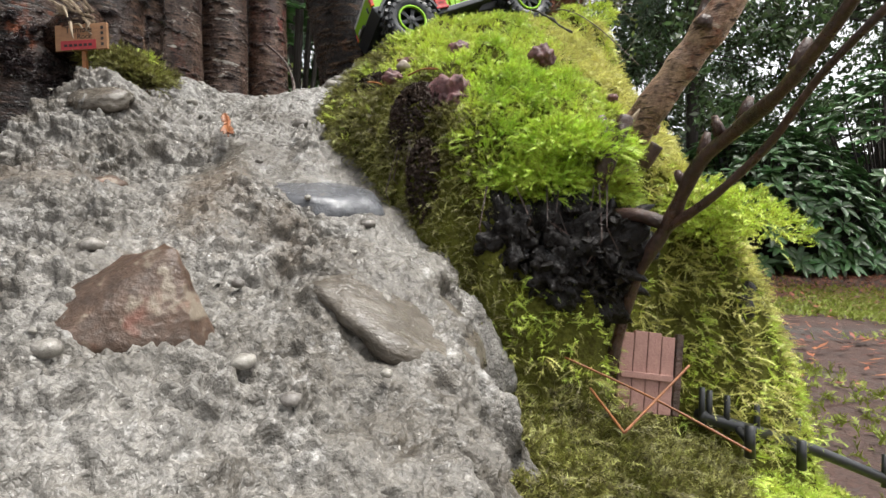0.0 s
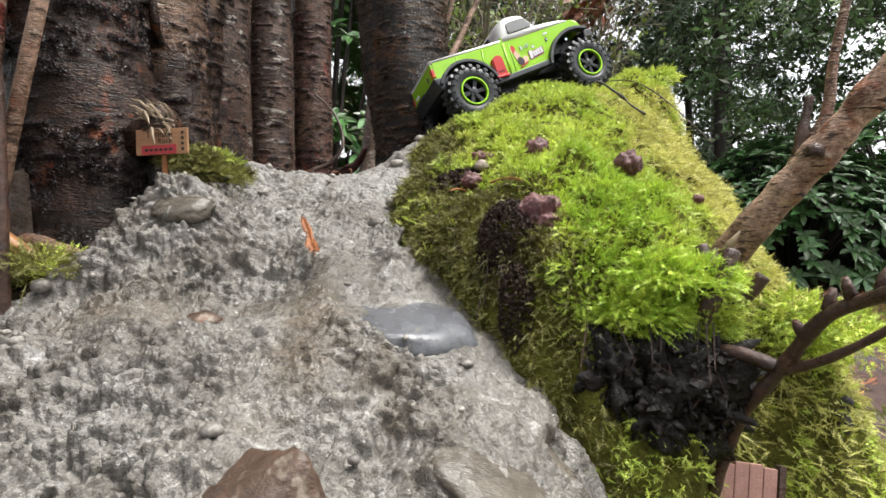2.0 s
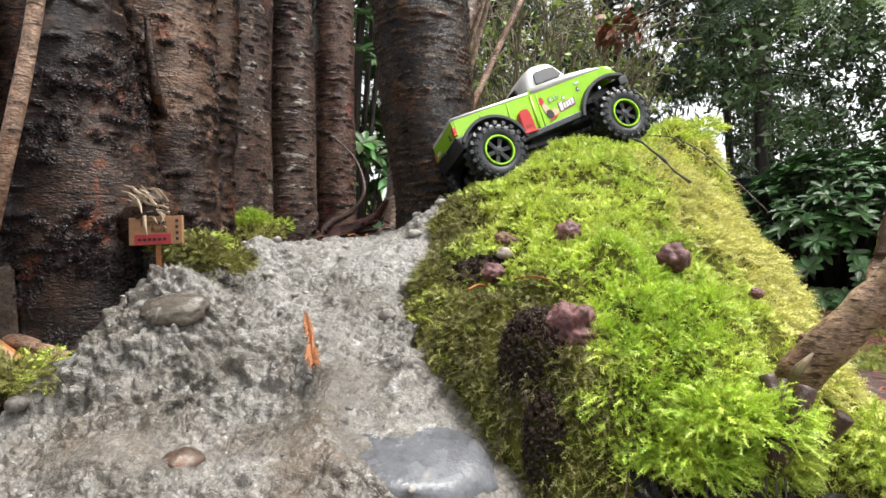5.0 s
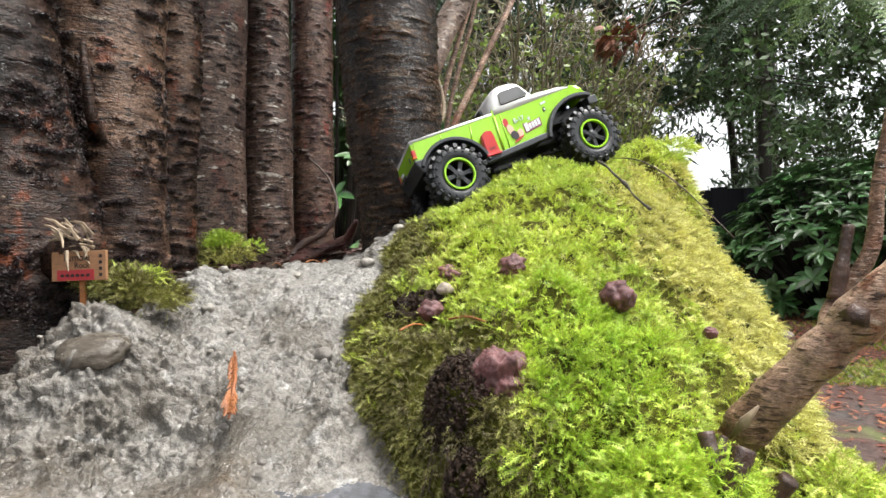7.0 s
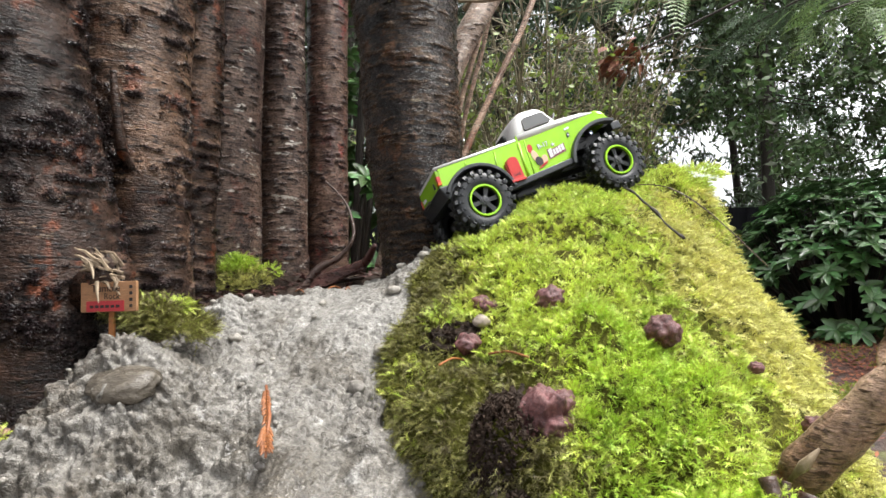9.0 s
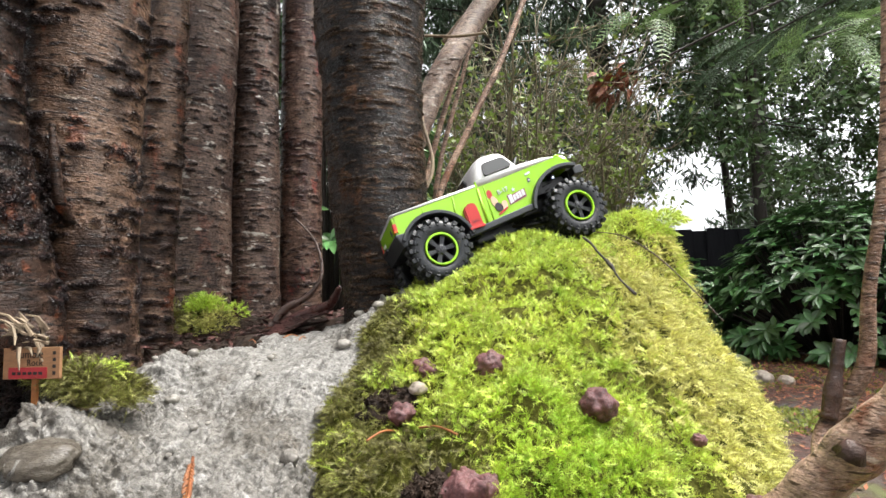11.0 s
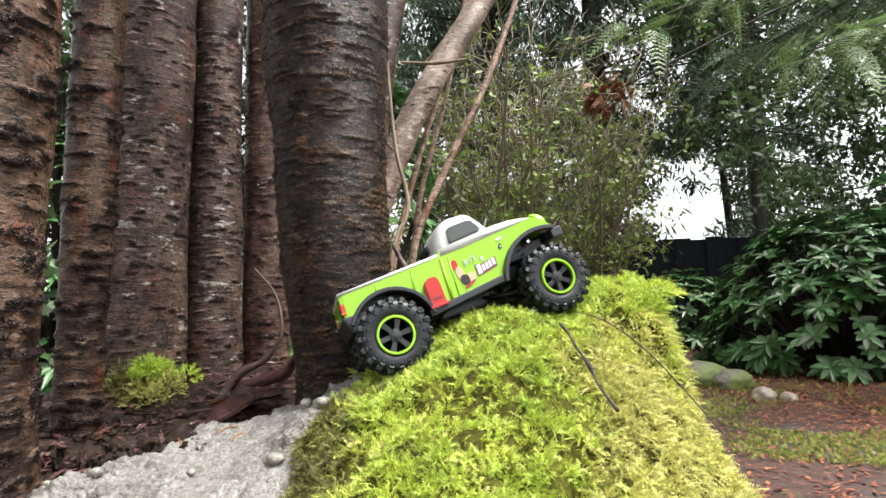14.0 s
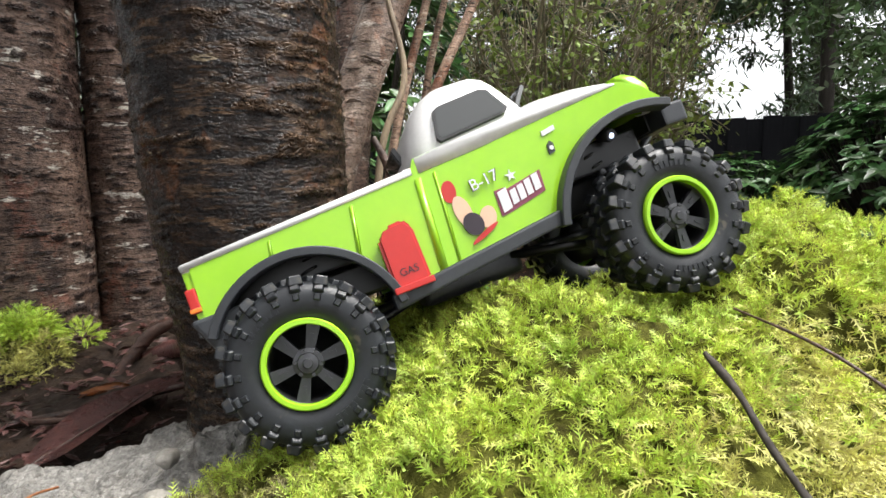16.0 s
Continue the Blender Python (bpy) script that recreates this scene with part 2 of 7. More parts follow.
class Shader:
    """Short words for building a node material on a thing's own coordinates."""

    def __init__(self, name):
        self.m = bpy.data.materials.new(name)
        self.m.use_nodes = True
        self.n, self.l = self.m.node_tree.nodes, self.m.node_tree.links
        self.b = self.n["Principled BSDF"]
        self.co = self.n.new("ShaderNodeTexCoord").outputs["Object"]

    def noise(self, scale, detail=3.0, ro=0.6):
        mp = self.n.new("ShaderNodeMapping")
        mp.inputs["Scale"].default_value = scale if isinstance(scale, tuple) else (scale, scale, scale)
        self.l.new(self.co, mp.inputs[0])
        x = self.n.new("ShaderNodeTexNoise")
        x.inputs["Scale"].default_value, x.inputs["Detail"].default_value, x.inputs["Roughness"].default_value = 1, detail, ro
        self.l.new(mp.outputs[0], x.inputs["Vector"])
        return x.outputs["Fac"]

    def crumbs(self, scale, warp=0.6):
        """Height of small crumbs with narrow gaps, their outlines bent by noise."""
        mp = self.n.new("ShaderNodeMapping")
        mp.inputs["Scale"].default_value = scale if isinstance(scale, tuple) else (scale, scale, scale)
        self.l.new(self.co, mp.inputs[0])
        x = self.n.new("ShaderNodeTexNoise")
        x.inputs["Scale"].default_value, x.inputs["Detail"].default_value = 1.6, 2.0
        self.l.new(mp.outputs[0], x.inputs["Vector"])
        bent = self.n.new("ShaderNodeVectorMath")
        bent.operation = "MULTIPLY_ADD"
        self.l.new(x.outputs["Color"], bent.inputs[0])
        bent.inputs[1].default_value = (warp, warp, warp)
        self.l.new(mp.outputs[0], bent.inputs[2])
        v = self.n.new("ShaderNodeTexVoronoi")
        v.feature = "DISTANCE_TO_EDGE"
        v.inputs["Scale"].default_value = 1.0
        self.l.new(bent.outputs[0], v.inputs["Vector"])
        return self.ramp(v.outputs["Distance"], 0.0, 0.28)

    def grain(self, col, fac, a, z, lo, hi):
        """Lighter and darker grains of a colour."""
        hs = self.n.new("ShaderNodeHueSaturation")
        self.l.new(self.ramp(fac, a, z, lo, hi), hs.inputs["Value"])
        self.l.new(col, hs.inputs["Color"])
        return hs.outputs[0]

    def attribute(self, name):
        a = self.n.new("ShaderNodeAttribute")
        a.attribute_name = name
        return a.outputs["Fac"]

    def ramp(self, fac, a, z, lo=0.0, hi=1.0):
        r = self.n.new("ShaderNodeMapRange")
        for k, v in (("From Min", a), ("From Max", z), ("To Min", lo), ("To Max", hi)):
            r.inputs[k].default_value = v
        self.l.new(fac, r.inputs["Value"])
        return r.outputs[0]

    def mix(self, fac, a, z):
        x = self.n.new("ShaderNodeMix")
        x.data_type = "RGBA"
        self.l.new(fac, x.inputs["Factor"])
        for sock, v in (("A", a), ("B", z)):
            k = [i for i in x.inputs if i.name == sock and i.type == "RGBA"][0]
            if isinstance(v, tuple):
                k.default_value = (*v, 1)
            else:
                self.l.new(v, k)
        return [o for o in x.outputs if o.type == "RGBA"][0]

    def math(self, op, a, z):
        x = self.n.new("ShaderNodeMath")
        x.operation = op
        for k, v in enumerate((a, z)):
            if isinstance(v, (int, float)):
                x.inputs[k].default_value = v
            else:
                self.l.new(v, x.inputs[k])
        return x.outputs[0]

    def set(self, name, v):
        self.l.new(v, self.b.inputs[name])

    def bump(self, height, distance):
        bp = self.n.new("ShaderNodeBump")
        bp.inputs["Strength"].default_value, bp.inputs["Distance"].default_value = 1.0, distance
        self.l.new(height, bp.inputs["Height"])
        self.set("Normal", bp.outputs[0])


def rock_material():
    """Wet cement-grey rock: pale crust, darker damp patches, brown stains, grit."""
    h = Shader("wet_concrete_rock")
    col = h.mix(h.ramp(h.noise(21, 6.0, 0.62), 0.40, 0.60), (0.088, 0.079, 0.066), (0.160, 0.151, 0.136))
    col = h.mix(h.ramp(h.noise(75, 4.0, 0.7), 0.58, 0.68, 0.0, 0.8), col, (0.290, 0.283, 0.268))
    col = h.mix(h.ramp(h.math("ADD", h.attribute("wash"), h.math("MULTIPLY", h.math("SUBTRACT", h.noise(60, 5.0, 0.7), 0.5), 1.6)), 0.25, 0.95, 0.0, 0.7), col, (0.225, 0.218, 0.203))
    brown = h.math("ADD", h.attribute("stain"), h.math("MULTIPLY", h.math("SUBTRACT", h.noise(90, 5.0, 0.7), 0.5), 1.8))
    col = h.mix(h.ramp(brown, 0.40, 1.05, 0.0, 0.7), col, (0.082, 0.061, 0.041))
    col = h.mix(h.ramp(h.noise(17, 4.0, 0.65), 0.60, 0.66, 0.0, 0.6), col, (0.062, 0.050, 0.035))
    col = h.mix(h.ramp(h.noise(310, 3.0, 0.7), 0.60, 0.68, 0.0, 0.6), col, (0.045, 0.038, 0.030))
    col = h.mix(h.ramp(h.noise(420, 2.0, 0.6), 0.70, 0.74), col, (0.36, 0.34, 0.31))
    col = h.grain(col, h.noise(520, 4.0, 0.75), 0.40, 0.62, 0.78, 1.25)
    col = h.grain(col, h.noise(130, 4.0, 0.7), 0.38, 0.62, 0.78, 1.24)
    h.set("Base Color", col)
    h.set("Roughness", h.ramp(h.noise(26, 5.0, 0.7), 0.38, 0.62, 0.22, 0.58))
    h.b.inputs["Specular IOR Level"].default_value = 0.38
    rough = h.math("ADD", h.math("MULTIPLY", h.crumbs(300), 0.9), h.math("MULTIPLY", h.crumbs(640), 0.45))
    h.bump(h.math("ADD", rough, h.noise(330, 4.0, 0.7)), 0.00030)
    return h.m


M["rock"] = rock_material()


def bark_material(name, brown, dark, red, pale, pale_at, gloss, cork_tone, ring_tone=None, rings=0.45, lines=1.0):
    """Wet cherry bark: patches, cracked cross lines, rows of lenticels, dark crust."""
    h = Shader(name)
    cork = h.attribute("cork")
    ring_tone = ring_tone or tuple(min(1, c * 2.0) for c in brown)
    cross = h.noise((38, 38, 300), 3.0, 0.65)
    dash = h.noise((80, 80, 400), 2.0)
    flake = h.noise((300, 300, 420), 5.0, 0.78)
    col = h.mix(h.ramp(h.noise((18, 18, 10), 5.0, 0.7), 0.41, 0.58), dark, brown)
    col = h.mix(h.ramp(h.noise((30, 30, 20), 4.0, 0.7), 0.57, 0.64, 0.0, 0.9), col, red)
    rows = h.math("MULTIPLY", h.ramp(cross, 0.50, 0.58), h.ramp(h.noise((70, 70, 60), 3.0), 0.40, 0.62, 0.0, rings))
    col = h.mix(rows, col, ring_tone)
    col = h.mix(h.ramp(cross, 0.42, 0.35, 0.0, 0.6 * lines), col, tuple(c * 0.45 for c in dark))
    col = h.mix(h.ramp(h.noise((30, 30, 105), 4.0, 0.72), pale_at, pale_at + 0.03, 0.0, 0.9), col, pale)
    col = h.mix(h.ramp(dash, 0.58, 0.63), col, tuple(c * 0.4 for c in dark))
    col = h.mix(h.ramp(cork, 0.12, 0.50, 0.0, 0.92), col, cork_tone)
    col = h.grain(col, flake, 0.36, 0.66, 0.50, 1.55)
    col = h.grain(col, h.noise((60, 60, 90), 4.0, 0.7), 0.36, 0.64, 0.65, 1.35)
    h.set("Base Color", col)
    h.set("Roughness", h.ramp(flake, 0.35, 0.65, gloss - 0.04, gloss + 0.26))
    h.b.inputs["Specular IOR Level"].default_value = 0.24
    fine = h.math("ADD", h.math("MULTIPLY", flake, 1.5), h.math("MULTIPLY", h.ramp(cross, 0.36, 0.60), 0.35 * lines))
    fine = h.math("ADD", fine, h.math("MULTIPLY", h.ramp(dash, 0.52, 0.64), 0.35))
    warty = h.math("MULTIPLY", h.ramp(cork, 0.05, 0.5, 0.0, 3.5), h.crumbs((330, 330, 430)))
    h.bump(h.math("ADD", fine, h.math("ADD", warty, h.math("MULTIPLY", h.crumbs((240, 240, 520)), 0.5))), 0.00050)
    return h.m


M["bark"] = bark_material("wet_cherry_bark", (0.110, 0.066, 0.043), (0.026, 0.014, 0.010), (0.130, 0.040, 0.020), (0.25, 0.20, 0.155), 0.66, 0.2, (0.016, 0.009, 0.009))
M["bark_dark"] = bark_material("dark_wet_cherry_bark", (0.040, 0.022, 0.015), (0.010, 0.006, 0.005), (0.130, 0.038, 0.016), (0.20, 0.14, 0.09), 0.675, 0.2, (0.011, 0.006, 0.007))
M["bark_thick"] = bark_material("black_ringed_cherry_bark", (0.016, 0.009, 0.006), (0.004, 0.0025, 0.002), (0.085, 0.034, 0.014), (0.20, 0.16, 0.105), 0.645, 0.17, (0.072, 0.044, 0.026), (0.125, 0.074, 0.040), 0.6)
M["bark_silver"] = bark_material("silvery_brown_cherry_bark", (0.27, 0.205, 0.165), (0.12, 0.080, 0.060), (0.16, 0.085, 0.055), (0.42, 0.37, 0.32), 0.60, 0.25, (0.070, 0.045, 0.034), rings=0.15, lines=0.2)
M["bark_limb"] = bark_material("red_brown_limb_bark", (0.32, 0.215, 0.155), (0.145, 0.085, 0.056), (0.165, 0.062, 0.032), (0.38, 0.30, 0.23), 0.60, 0.3, (0.05, 0.03, 0.02), rings=0.15, lines=0.0)
M["bark_pale"] = bark_material("grey_cherry_bark", (0.115, 0.076, 0.058), (0.038, 0.023, 0.019), (0.120, 0.050, 0.034), (0.46, 0.43, 0.38), 0.60, 0.22, (0.026, 0.016, 0.014))
M["bark_red"] = bark_material("red_streaked_cherry_bark", (0.115, 0.070, 0.050), (0.050, 0.022, 0.018), (0.170, 0.032, 0.026), (0.34, 0.28, 0.22), 0.64, 0.22, (0.028, 0.015, 0.013))

# ---- mesh helpers ----
def mesh_object(name, verts, faces, material, smooth=True):
    me = bpy.data.meshes.new(name)
    verts = np.asarray(verts, np.float32)
    faces = np.asarray(faces, np.int32)
    me.vertices.add(len(verts))
    me.vertices.foreach_set("co", verts.ravel())
    k = faces.shape[1]
    me.loops.add(faces.size)
    me.loops.foreach_set("vertex_index", faces.ravel())
    me.polygons.add(len(faces))
    me.polygons.foreach_set("loop_start", np.arange(0, faces.size, k, dtype=np.int32))
    me.polygons.foreach_set("loop_total", np.full(len(faces), k, np.int32))
    me.polygons.foreach_set("use_smooth", np.full(len(faces), smooth))
    me.update(calc_edges=True)
    me.materials.append(material)
    return new(name, me)


def grid_faces(nu, nv, wrap=False):
    """Quads of a grid of nu by nv points (v runs fastest); wrap joins the last u to the first."""
    u = np.arange(nu if wrap else nu - 1)
    v = np.arange(nv - 1)
    a, b = np.meshgrid(u, v, indexing="ij")
    a2 = (a + 1) % nu
    return np.stack([a * nv + b, a2 * nv + b, a2 * nv + b + 1, a * nv + b + 1], -1).reshape(-1, 4)


def part(name, bm, material, parent=None, label="", smooth=False):
    me = bpy.data.meshes.new(name)
    bmesh.ops.recalc_face_normals(bm, faces=bm.faces)
    for f in bm.faces:
        f.smooth = smooth
    bm.to_mesh(me)
    bm.free()
    me.materials.append(material)
    ob = new(name, me)
    ob.parent = parent
    if label:
        ob["label"] = label
    return ob


def under(ob, parent):
    ob.parent = parent
    return ob


def box(x0, x1, y0, y1, z0, z1, bevel=0.0, bm=None, seg=2):
    b = bm or bmesh.new()
    made = bmesh.ops.create_cube(b, size=1)
    vs = made["verts"]
    bmesh.ops.scale(b, vec=(x1 - x0, y1 - y0, z1 - z0), verts=vs)
    bmesh.ops.translate(b, vec=((x0 + x1) / 2, (y0 + y1) / 2, (z0 + z1) / 2), verts=vs)
    if bevel:
        es = list({e for v in vs for e in v.link_edges})
        bmesh.ops.bevel(b, geom=es, offset=bevel, segments=seg, affect="EDGES", profile=0.6)
    return b


def tube(pts, radii, sides=8, bm=None, cap=True):
    """A tapered tube through points."""
    b = bm or bmesh.new()
    pts = [Vector([float(c) for c in p]) for p in pts]
    rings = []
    side = None
    for i, p in enumerate(pts):
        d = (pts[min(i + 1, len(pts) - 1)] - pts[max(i - 1, 0)]).normalized()
        if side is None:
            side = d.orthogonal().normalized()
        side = (side - d * side.dot(d)).normalized()
        up = d.cross(side)
        r = float(radii[i] if hasattr(radii, "__len__") else radii)
        rings.append([b.verts.new(p + r * (math.cos(a) * side + math.sin(a) * up)) for a in (2 * math.pi * k / sides for k in range(sides))])
    for r0, r1 in zip(rings, rings[1:]):
        for k in range(sides):
            b.faces.new((r0[k], r0[(k + 1) % sides], r1[(k + 1) % sides], r1[k]))
    if cap:
        b.faces.new(rings[0][::-1])
        b.faces.new(rings[-1])
    return b


def spline(pts, n):
    """n points on a smooth curve through pts (rows of any width)."""
    pts = np.asarray(pts, float)
    m = len(pts)
    out = []
    for s in np.linspace(0, m - 1.0001, n):
        i = int(s)
        f = s - i
        p0, p1, p2, p3 = pts[max(i - 1, 0)], pts[i], pts[i + 1], pts[min(i + 2, m - 1)]
        out.append(0.5 * (2 * p1 + (p2 - p0) * f + (2 * p0 - 5 * p1 + 4 * p2 - p3) * f ** 2 + (3 * p1 - p0 - 3 * p2 + p3) * f ** 3))
    return np.array(out)


def slab(outline, y0, y1, bm=None):
    """An outline in x and z, made thick along y."""
    b = bm or bmesh.new()
    a = [b.verts.new((x, y0, z)) for x, z in outline]
    c = [b.verts.new((x, y1, z)) for x, z in outline]
    b.faces.new(a)
    b.faces.new(c[::-1])
    for i in range(len(a)):
        j = (i + 1) % len(a)
        b.faces.new((a[i], c[i], c[j], a[j]))
    return b


def text_part(name, words, size, m, material, parent, label=""):
    cu = bpy.data.curves.new(name, "FONT")
    cu.body, cu.size, cu.extrude, cu.align_x, cu.align_y = words, size, size * 0.01, "CENTER", "CENTER"
    tmp = new("lettering", cu)
    me = bpy.data.meshes.new_from_object(tmp.evaluated_get(bpy.context.evaluated_depsgraph_get()))
    bpy.data.objects.remove(tmp)
    me.materials.clear()
    me.materials.append(material)
    ob = new(name, me)
    ob.matrix_basis = m
    ob.parent = parent
    if label:
        ob["label"] = label
    return ob


# ---- the ground and the mound ----
# boulders and hollows of the ramp: x, y, width, height
HUMPS = [(-0.115, 0.325, 0.035, 0.008), (-0.115, 0.395, 0.030, -0.023), (-0.160, 0.512, 0.020, 0.022), (-0.180, 0.385, 0.022, -0.0115), (-0.060, 0.445, 0.030, 0.002), (-0.078, 0.525, 0.030, 0.0145),
         (-0.020, 0.295, 0.030, -0.017), (-0.070, 0.630, 0.035, -0.012), (0.035, 0.380, 0.022, -0.010), (-0.100, 0.250, 0.035, -0.009), (-0.055, 0.270, 0.020, 0.0135), (0.045, 0.315, 0.025, 0.004), (-0.165, 0.420, 0.020, 0.012)]


def rock_height(x, y):
    z = 0.3072 + 0.4185 * (y - 0.4) - 0.3387 * (y - 0.4) ** 2 - 0.5337 * np.maximum(x + 0.02, 0) + 0.1227 * np.minimum(x + 0.2, 0)
    z = z + 0.0455 * gauss(x, y, -0.165, 0.425, 0.05, 0.035) + 0.0206 * gauss(x, y, -0.16, 0.555, 0.035, 0.035)
    for cx, cy, w, h in HUMPS:
        z = z + h * gauss(x, y, cx, cy, w, w)
    ring = np.hypot((x + 0.008) / 1.15, y - 0.386)
    z = z - 0.009 * gauss(x, y, -0.008, 0.384, 0.024, 0.020) + 0.007 * np.exp(-((ring - 0.040) / 0.011) ** 2) - 0.004 * gauss(x, y, -0.03, 0.262, 0.035, 0.03) + 0.05 * gauss(x, y, -0.02, 0.62, 0.05, 0.05)
    return z


ROCK_RIGHT = ([0.05, 0.30, 0.37, 0.42, 0.49, 0.56, 0.62, 0.70], [0.11, 0.090, 0.076, 0.03, -0.03, -0.02, 0.02, 0.03])
ROCK_LEFT = ([0.05, 0.25, 0.36, 0.41, 0.45, 0.52, 0.60, 0.70], [-0.33, -0.27, -0.228, -0.208, -0.190, -0.20, -0.185, -0.12])


def rock_edge(x, y):
    """How far a point lies outside the rock's outline (minus: inside)."""
    wob = 0.006 * np.sin(y * 90) + 0.004 * np.sin(y * 213 + 1)
    return np.maximum.reduce([x - np.interp(y, *ROCK_RIGHT) - wob, np.interp(y, *ROCK_LEFT) - x - wob, y - 0.70 - 0.02 * np.sin(x * 60)])


def rock_full(x, y):
    return rock_height(x, y) - soft(rock_edge(x, y) * 2.6, 0.012)


MOSS_LEFT = ([0.36, 0.38, 0.42, 0.485, 0.55, 0.62, 0.70, 0.78], [0.05, 0.035, 0.006, -0.045, -0.040, -0.020, -0.020, -0.02])
MOSS_FRONT = ([0.0, 0.05, 0.09, 0.145, 0.165, 0.20, 0.25, 0.30], [0.425, 0.394, 0.384, 0.390, 0.440, 0.455, 0.455, 0.48])
MOSS_RIGHT = ([0.38, 0.47, 0.58, 0.64, 0.70, 0.78], [0.24, 0.285, 0.265, 0.218, 0.212, 0.212])


def moss_dome(x, y):
    u, v = x - 0.119, y - 0.528
    z = 0.418 + 0.653 * v - 0.048 * v * v - 0.346 * u - 0.217 * u * v - 4.224 * u * u
    cap = 0.433 + 0.29 * np.minimum(x, 0.2) - 0.05 * np.maximum(y - 0.70, 0)
    z = cap - soft(cap - z, 0.008)
    z = z - soft((np.interp(x, *MOSS_FRONT) - y) * 4.5, 0.012)
    z = z - soft((np.interp(y, *MOSS_LEFT) - x) * 2.2, 0.012)
    z = z + 0.018 / ((1 + np.exp(-(x - 0.162) / 0.004)) * (1 + np.exp(-(y - 0.655) / 0.004)))
    z = z - soft((x - np.interp(y, *MOSS_RIGHT)) * np.interp(y, [0.56, 0.66], [2.0, 5.0]), 0.012)
    z = z - soft((y - np.interp(x, [0.0, 0.12, 0.16, 0.3], [0.85, 0.84, 0.78, 0.765])) * 4.5, 0.012)
    z = z + 0.028 * gauss(x, y, 0.078, 0.650, 0.030, 0.026) + 0.028 * gauss(x, y, 0.025, 0.712, 0.032, 0.026)
    z = z + 0.012 * gauss(x, y, 0.15, 0.415, 0.04, 0.03)
    return z


def moss_bank(x, y):
    """The low mossy slope beside the rock and before the hump."""
    return np.maximum(0.186 - 0.62 * soft(x - 0.135, 0.02) - 0.30 * soft(0.34 - y, 0.03) - 0.10 * soft(y - 0.5, 0.05) + 0.015 * np.sin(x * 31) * np.sin(y * 27 + 1) - 0.026 * gauss(x, y, 0.172, 0.365, 0.03, 0.04), -0.05)


def moss_height(x, y):
    d, b = moss_dome(x, y), moss_bank(x, y)
    w = 0.006
    return np.maximum(d, b) + w * np.exp(-np.abs(d - b) / w) * 0.5


def mound(x, y):
    """Soil round the trunks."""
    d = np.sqrt(((x + 0.30) / 0.42) ** 2 + ((y - 0.70) / 0.50) ** 2)
    left = 0.372 * (1 - 1 / (1 + np.exp(-(d - 1.12) / 0.10)))
    left = left + 0.035 * np.clip((y - 0.55) / 0.3, 0, 1) * np.exp(-((x + 0.15) / 0.3) ** 2) * (d < 1.3)
    return left


def ground_height(x, y):
    far = 0.055 * np.clip(y - 3.3, 0, 3.5)
    return far - 0.005 + np.maximum(0.7 * mound(x, y) - 0.03, -0.01)


def spaced(lo, mid0, mid1, hi, n_mid, n_out):
    a = mid0 - np.geomspace(1, 1 + mid0 - lo, n_out)[::-1] + 1
    b = mid1 + np.geomspace(1, 1 + hi - mid1, n_out) - 1
    return np.concatenate([a[:-1], np.linspace(mid0, mid1, n_mid), b[1:]])


gx, gy = spaced(-150, -1.0, 3.0, 150, 100, 40), spaced(-120, -0.2, 5.5, 200, 130, 40)
X, Y = (a.ravel() for a in np.meshgrid(gx, gy, indexing="ij"))
P3 = np.stack([X, Y, 0 * X], 1)
near = np.exp(-np.hypot(X, Y - 2) / 6)
Z = ground_height(X, Y) + near * (0.012 * fbm(P3, 6, 3, 3) + 0.006 * fbm(P3, 30, 2, 5))
ground = mesh_object("ground", np.stack([X, Y, Z], 1), grid_faces(len(gx), len(gy)), M["ground"])
tagged(ground, "brown needle litter over soil with moss patches", "ground", kind="structure")

# dark soil between the trunks
sx, sy = np.linspace(-0.75, 0.10, 170), np.linspace(0.16, 1.25, 210)
X, Y = (a.ravel() for a in np.meshgrid(sx, sy, indexing="ij"))
P3 = np.stack([X, Y, 0 * X], 1)
Z = mound(X, Y) + 0.010 * fbm(P3, 22, 4, 9) + 0.004 * np.abs(fbm(P3, 90, 3, 4))
rim = np.maximum.reduce([-0.70 - X, X - 0.05, 0.2 - Y, Y - 1.2])
Z = Z - np.clip(rim + 0.06, 0, 1) * 1.2
Z = np.where(rock_edge(X, Y) < 0.0, np.minimum(Z, rock_full(X, Y) - 0.03), Z)
Z = np.where((rock_edge(X, Y) < 0.05) & (Y < 0.6), np.minimum(Z, rock_height(X, Y) - 0.012), Z)
soil = mesh_object("soil", np.stack([X, Y, Z], 1), grid_faces(len(sx), len(sy)), M["soil"])
tagged(soil, "black wet soil heaped round the trunks", "soil", kind="structure")

# the rock ramp
rx, ry = np.linspace(-0.34, 0.14, 540), np.linspace(0.08, 0.74, 720)
X, Y = (a.ravel() for a in np.meshgrid(rx, ry, indexing="ij"))
Z = rock_full(X, Y)
P3 = np.stack([X, Y, Z], 1)
